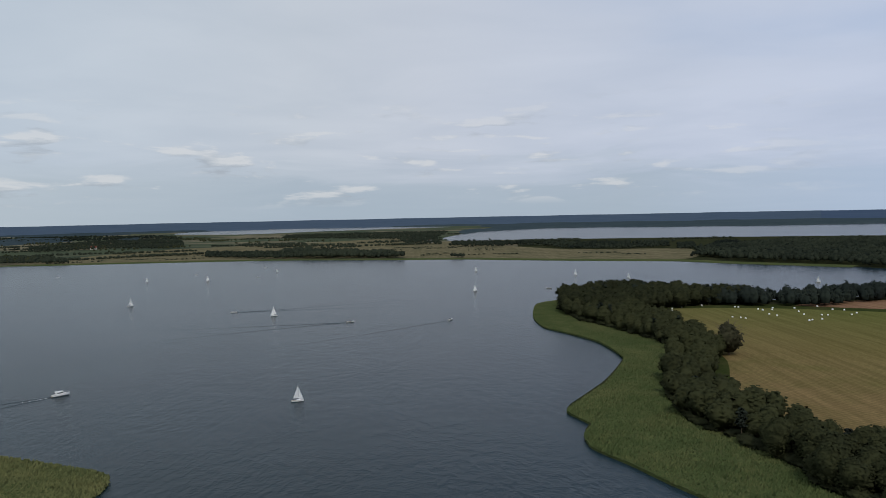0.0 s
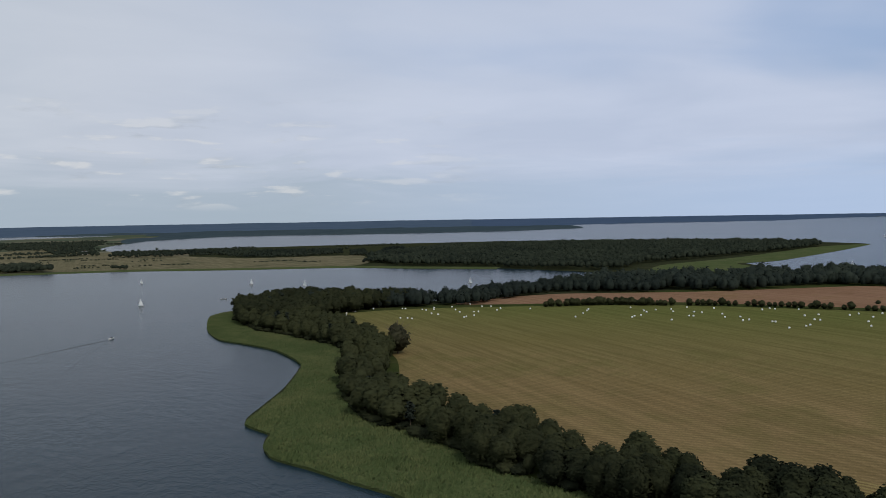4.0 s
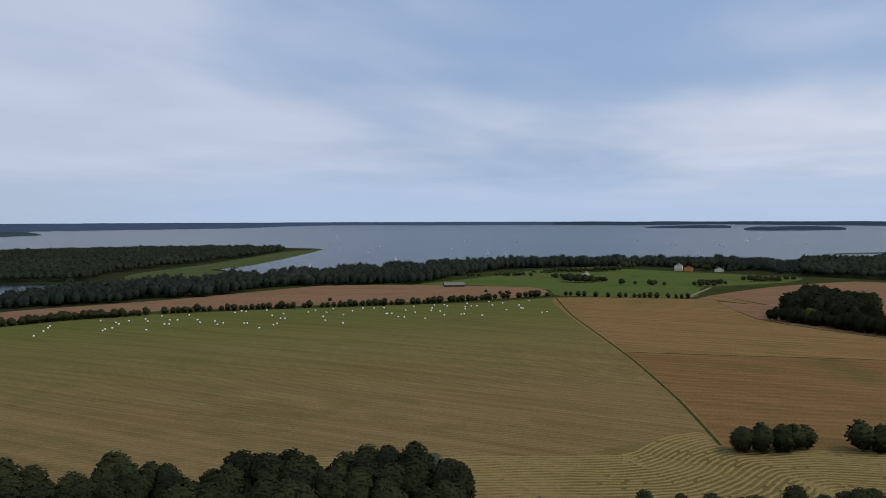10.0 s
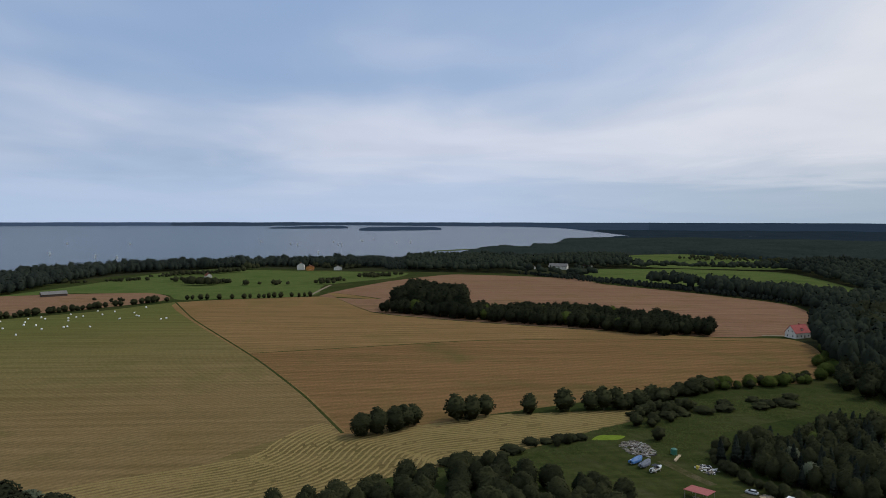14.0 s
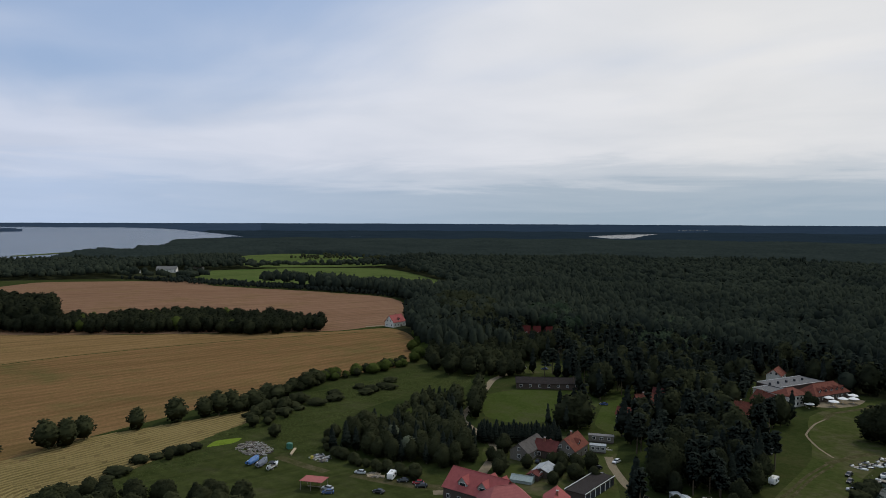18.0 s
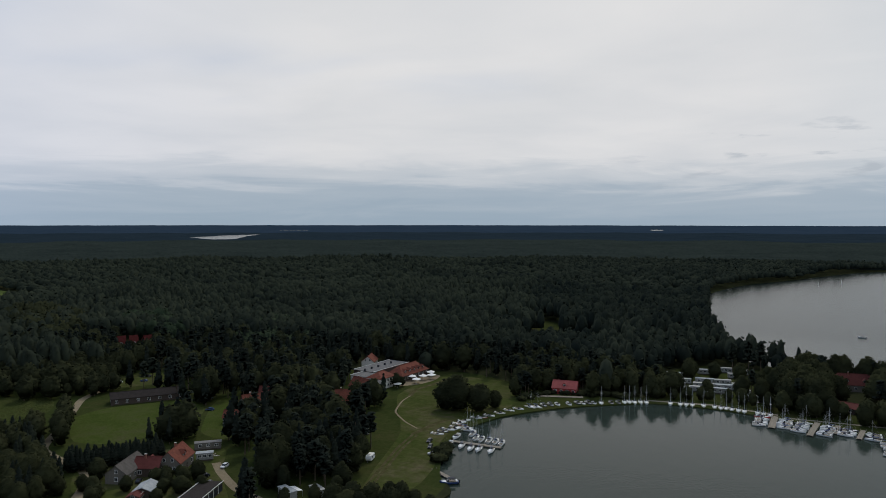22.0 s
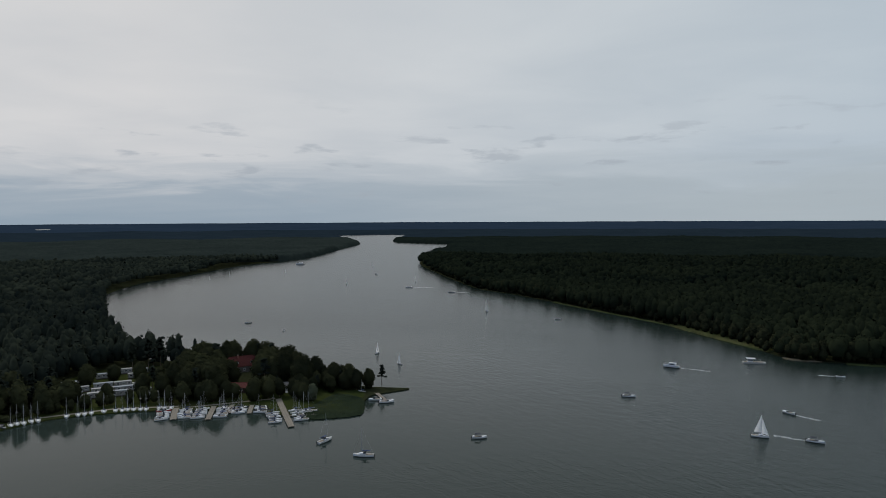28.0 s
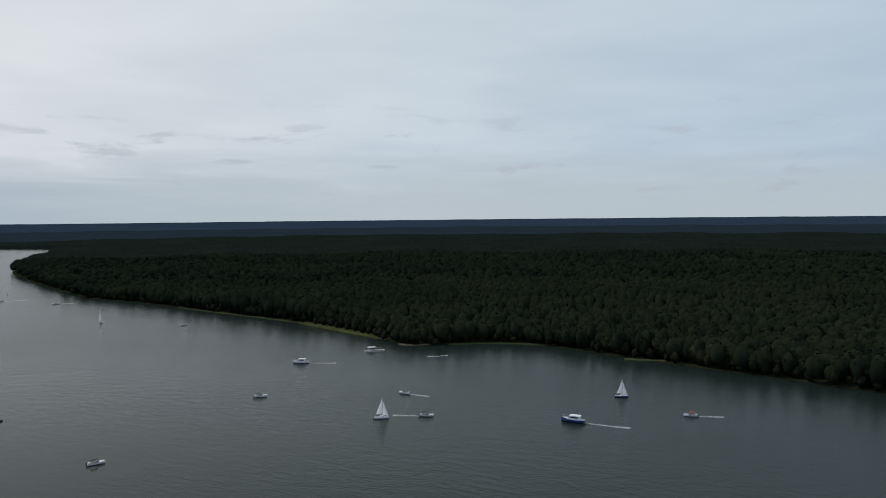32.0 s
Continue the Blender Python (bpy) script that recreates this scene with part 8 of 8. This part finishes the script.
BOATS = {
    "sail": (make_sailboat("white sailing boat under main and jib on the lake"), 7),
    "dark": (make_sailboat("sailing boat with dark brown sails", cloth=SAIL_DARK), 7),
    "bluesail": (make_sailboat("blue-hulled sailing boat under full sail", hull=NAVY), 7),
    "yacht": (make_sailboat("white yacht at anchor with furled sails", False), 7),
    "moored": (make_sailboat("white sailing boat moored with its sails down", False, group="moored boats"), 7),
    "motor": (make_motorboat("white open motor boat"), 7),
    "darkmotor": (make_motorboat("motor boat under a dark canvas cover", canopy=CANVAS, hull=CANVAS, group="moored boats"), 7),
    "redmotor": (make_motorboat("red motor boat at the mooring", hull=RED_PAINT, group="moored boats"), 7),
    "canopy": (make_motorboat("white motor boat with a dark canopy", canopy=CANVAS), 7),
    "redcanopy": (make_motorboat("white motor boat with a red canopy", canopy=CANVAS_RED), 7),
    "cruiser": (make_cruiser("white cabin cruiser under way"), 9),
    "bluecruiser": (make_cruiser("blue and white cabin cruiser under way", NAVY), 9),
    "ferry": (make_ferry(), 13),
}
def berths(a, b, gap, reach, kinds, skip=0):
    """Boats lying on both sides of a pontoon, bows to it."""
    rng = np.random.default_rng(int(abs(a[0] * 7 + a[1])))
    d = Vector((b[0] - a[0], b[1] - a[1], 0))
    turn, out = math.degrees(math.atan2(d.y, d.x)), []
    for i in range(skip, int(d.length / gap)):
        for k in (-1, 1):
            p = Vector((a[0], a[1], 0)) + d.normalized() * ((i + 0.5) * gap + rng.normal(0, 0.2)) + Vector((-d.y, d.x, 0)).normalized() * k * (reach + rng.normal(0, 0.2))
            out.append((kinds[int(rng.integers(len(kinds)))], p.x, p.y, turn - 90 * k + rng.normal(0, 4), float(rng.uniform(5.6, 7.2))))
    return out


MOORED_MORE = (berths((-17.6, -376), (-15.5, -358), 3.0, 5.2, ("moored", "motor", "moored", "redmotor")) + berths((-35.4, -372), (-31, -352), 3.2, 5.2, ("moored", "motor", "moored"))
    + berths((-53.4, -366), (-50.2, -354), 3.0, 5.0, ("motor", "moored", "darkmotor")) + berths((-67.6, -364), (-65, -330), 4.2, 5.6, ("yacht", "motor", "moored"), 3)
    + [("motor", 122.5, -289, 178, 6.5), ("darkmotor", 121.5, -293, 176, 6.0), ("motor", 120.5, -297, 172, 7.0), ("motor", 119.0, -302, 170, 6.0), ("redmotor", 117.5, -306, 168, 6.0), ("moored", 114.0, -303, 176, 7.0), ("moored", 111.5, -300, 178, 7.0), ("moored", 108.0, -296, 272, 7.0), ("moored", 95.0, -289, 273, 7.0)])
seen_kinds = set()
for fleet in (FLEET_NORTH, FLEET_CHANNEL, FLEET_EAST, FLEET_RIVER, FLEET_WEST, MOORED_PONTOON, MOORED_BAY, MOORED_QUAY, MOORED_CAPE, MOORED_MORE):
    for kind, bx, by, head, length in fleet:
        src, full = BOATS[kind]
        ob = copy_thing(src, pose(0, 0, 0)) if kind in seen_kinds else src
        seen_kinds.add(kind)
        at(ob, bx, by, head, z=float(far_lift(math.hypot(bx, by))) - 0.02, scale=length / full * (0.84 if "sail" in kind or kind == "dark" else 1.0) * (0.8 if math.hypot(bx, by) > 1000 else 1.0))
for k, (src, _) in BOATS.items():
    if k not in seen_kinds:
        for o in (*src.children_recursive, src):
            bpy.data.objects.remove(o)
# boats laid up in the yard
for bx, by, t, cover in ((260.5, -101.5, -54, TARP), (256.5, -103.5, -50, CANVAS_GREY), (251, -105.5, -54, None)):
    b = make_motorboat("boat laid up on the grass under a blue tarpaulin" if cover is TARP else "boat laid up on the grass", canopy=None if cover else CANVAS, group="boats laid up ashore")
    if cover:
        part("cover", Shape().loft([[(x, -w, 0.3), (x, -w * 0.9, 1.0), (x, 0, z), (x, w * 0.9, 1.0), (x, w, 0.3)] for x, w, z in ((-3.9, 1.15, 1.3), (-1.2, 1.5, 2.1), (1.5, 1.35, 2.2), (3.7, 0.25, 1.6))], caps=True).mesh("cover", cover), b)
    for cx, cw in ((-1.5, 2.2), (1.5, 1.8)):
        part("cradle", Shape().box((cx, 0, -0.5), (0.3, cw, 0.6)).mesh("cradle", TIMBER), b)
    at(b, bx, by, t, z=float(ground_z(bx, by)) + 0.45)


speedboat = make_motorboat("dark-hulled speedboat moored at the landing stage", NAVY, CANVAS)
at(speedboat, 95.5, -236.5, 30, z=0.0)


# ---- jetties ----
def jetty(label, a, b, width, plank=0.5, z=0.55):
    top = thing("jetty", label, "jetty", "jetties of the harbour")
    d = Vector((b[0] - a[0], b[1] - a[1], 0))
    n = max(2, int(d.length / plank))
    turn = math.degrees(math.atan2(d.y, d.x))
    one = Shape().box((0, 0, 0), (plank * 0.9, width, 0.08)).mesh("plank", TIMBER)
    for i in range(n):
        p = part("plank", one, top)
        p.location = ((i + 0.5) * plank, 0, z - 0.08)
    for k in (-1, 1):
        part("beam", Shape().box((d.length / 2, k * width * 0.4, z - 0.28), (d.length, 0.15, 0.2)).mesh("beam", TIMBER), top)
    pile = Shape().tube((0, 0, -1.5), (0, 0, z + 0.5), 0.11, n=6).mesh("post", TIMBER)
    for i in range(int(d.length / 6) + 1):
        for k in (-1, 1):
            p = part("post", pile, top)
            p.location = (i * 6.0 + 0.2, k * (width / 2 + 0.1), 0)
    top.matrix_basis = pose(a[0], a[1], 0, 0, 0, turn)


jetty("grey floating pontoon with moored boats", (116, -282.5), (90, -282), 2.4, 0.8)
jetty("long timber pier at the harbour hut", (-68.5, -376), (-64.4, -322), 3.0, 0.8)
jetty("narrow jetty beside the reeds", (-66.5, -341), (-80, -337.5), 1.4, 0.7)
jetty("short pontoon at the quay", (-18, -379), (-15.5, -357), 3.0, 0.8)
jetty("short pontoon at the quay", (-36, -375), (-30.5, -350), 2.6, 0.8)
jetty("short pontoon at the quay", (-44.5, -373), (-41.5, -358), 2.2, 0.8)
jetty("short pontoon at the quay", (-54, -369), (-50, -353), 2.2, 0.8)
jetty("timber quay walk along the moorings", (45, -386.5), (10, -390), 2.2, 0.9)
jetty("timber quay walk along the moorings", (10, -390), (-20, -381.5), 2.2, 0.9)
jetty("timber quay walk along the moorings", (-24, -377.5), (-68, -377), 1.8, 0.9)
jetty("short jetty on the cape", (-119.6, -366), (-119, -350), 2.2, 0.8)
jetty("small landing stage by the beach lawn", (106, -247), (96, -240), 1.8, 0.7)
jetty("timber deck in front of the boathouse", (100, -373), (75, -379.5), 3.0, 0.9, 0.9)


# ---- wakes ----
def wake(label, x, y, head, length, w0, w1, mat, bend=0.0, z=0.05, ridge=0.0):
    n, v, f = 14, [], []
    for i in range(n + 1):
        t = i / n
        a = radians(head + 180 + bend * t)
        px, py = x + length * t * math.cos(a), y + length * t * math.sin(a)
        w = w0 + (w1 - w0) * t
        ux, uy = -math.sin(a), math.cos(a)
        zz = z + float(far_lift(math.hypot(px, py)))
        v += [(px - ux * w / 2, py - uy * w / 2, zz), (px, py, zz + ridge * (1 - t * 0.7)), (px + ux * w / 2, py + uy * w / 2, zz)]
    for i in range(n):
        k = i * 3
        f += [[k, k + 1, k + 4, k + 3], [k + 1, k + 2, k + 5, k + 4]]
    ob = new("wake", Shape().add(v, f).mesh("wake", mat, True))
    tagged(ob, label, "wake", kind="stuff")


for kind, bx, by, head, ln in FLEET_WEST:
    if kind in ("cruiser", "bluecruiser", "redcanopy", "motor") or (kind == "canopy" and by > -250):
        r = radians(head)
        wake("white foam wake behind a motor boat", bx - math.cos(r) * ln * 0.45, by - math.sin(r) * ln * 0.45, head, ln * 1.9, 1.2, 2.6, FOAM)
for idx, ln, bend in ((6, 60, 25), (7, 34, 0), (8, 20, 0)):
    kind, bx, by, head, l2 = FLEET_RIVER[idx]
    wake("white foam wake behind a motor boat", bx, by, head, ln, 3.0, 1.5, FOAM, bend)
for idx, spread in ((6, 7), (7, 14), (8, 8), (9, 5)):
    kind, bx, by, head, l2 = FLEET_NORTH[idx]
    for k in (-1, 1):
        wake("low smooth wake wave spreading behind a boat", bx, by, head + k * spread, 190 if idx != 8 else 120, 1.2, 4.5, WATER, k * 4, 0.02, 0.22)
kind, bx, by, head, l2 = FLEET_NORTH[8]
wake("white foam wake behind a cruiser", bx - math.cos(radians(head)) * 4, by - math.sin(radians(head)) * 4, head, 16, 1.6, 0.6, FOAM)
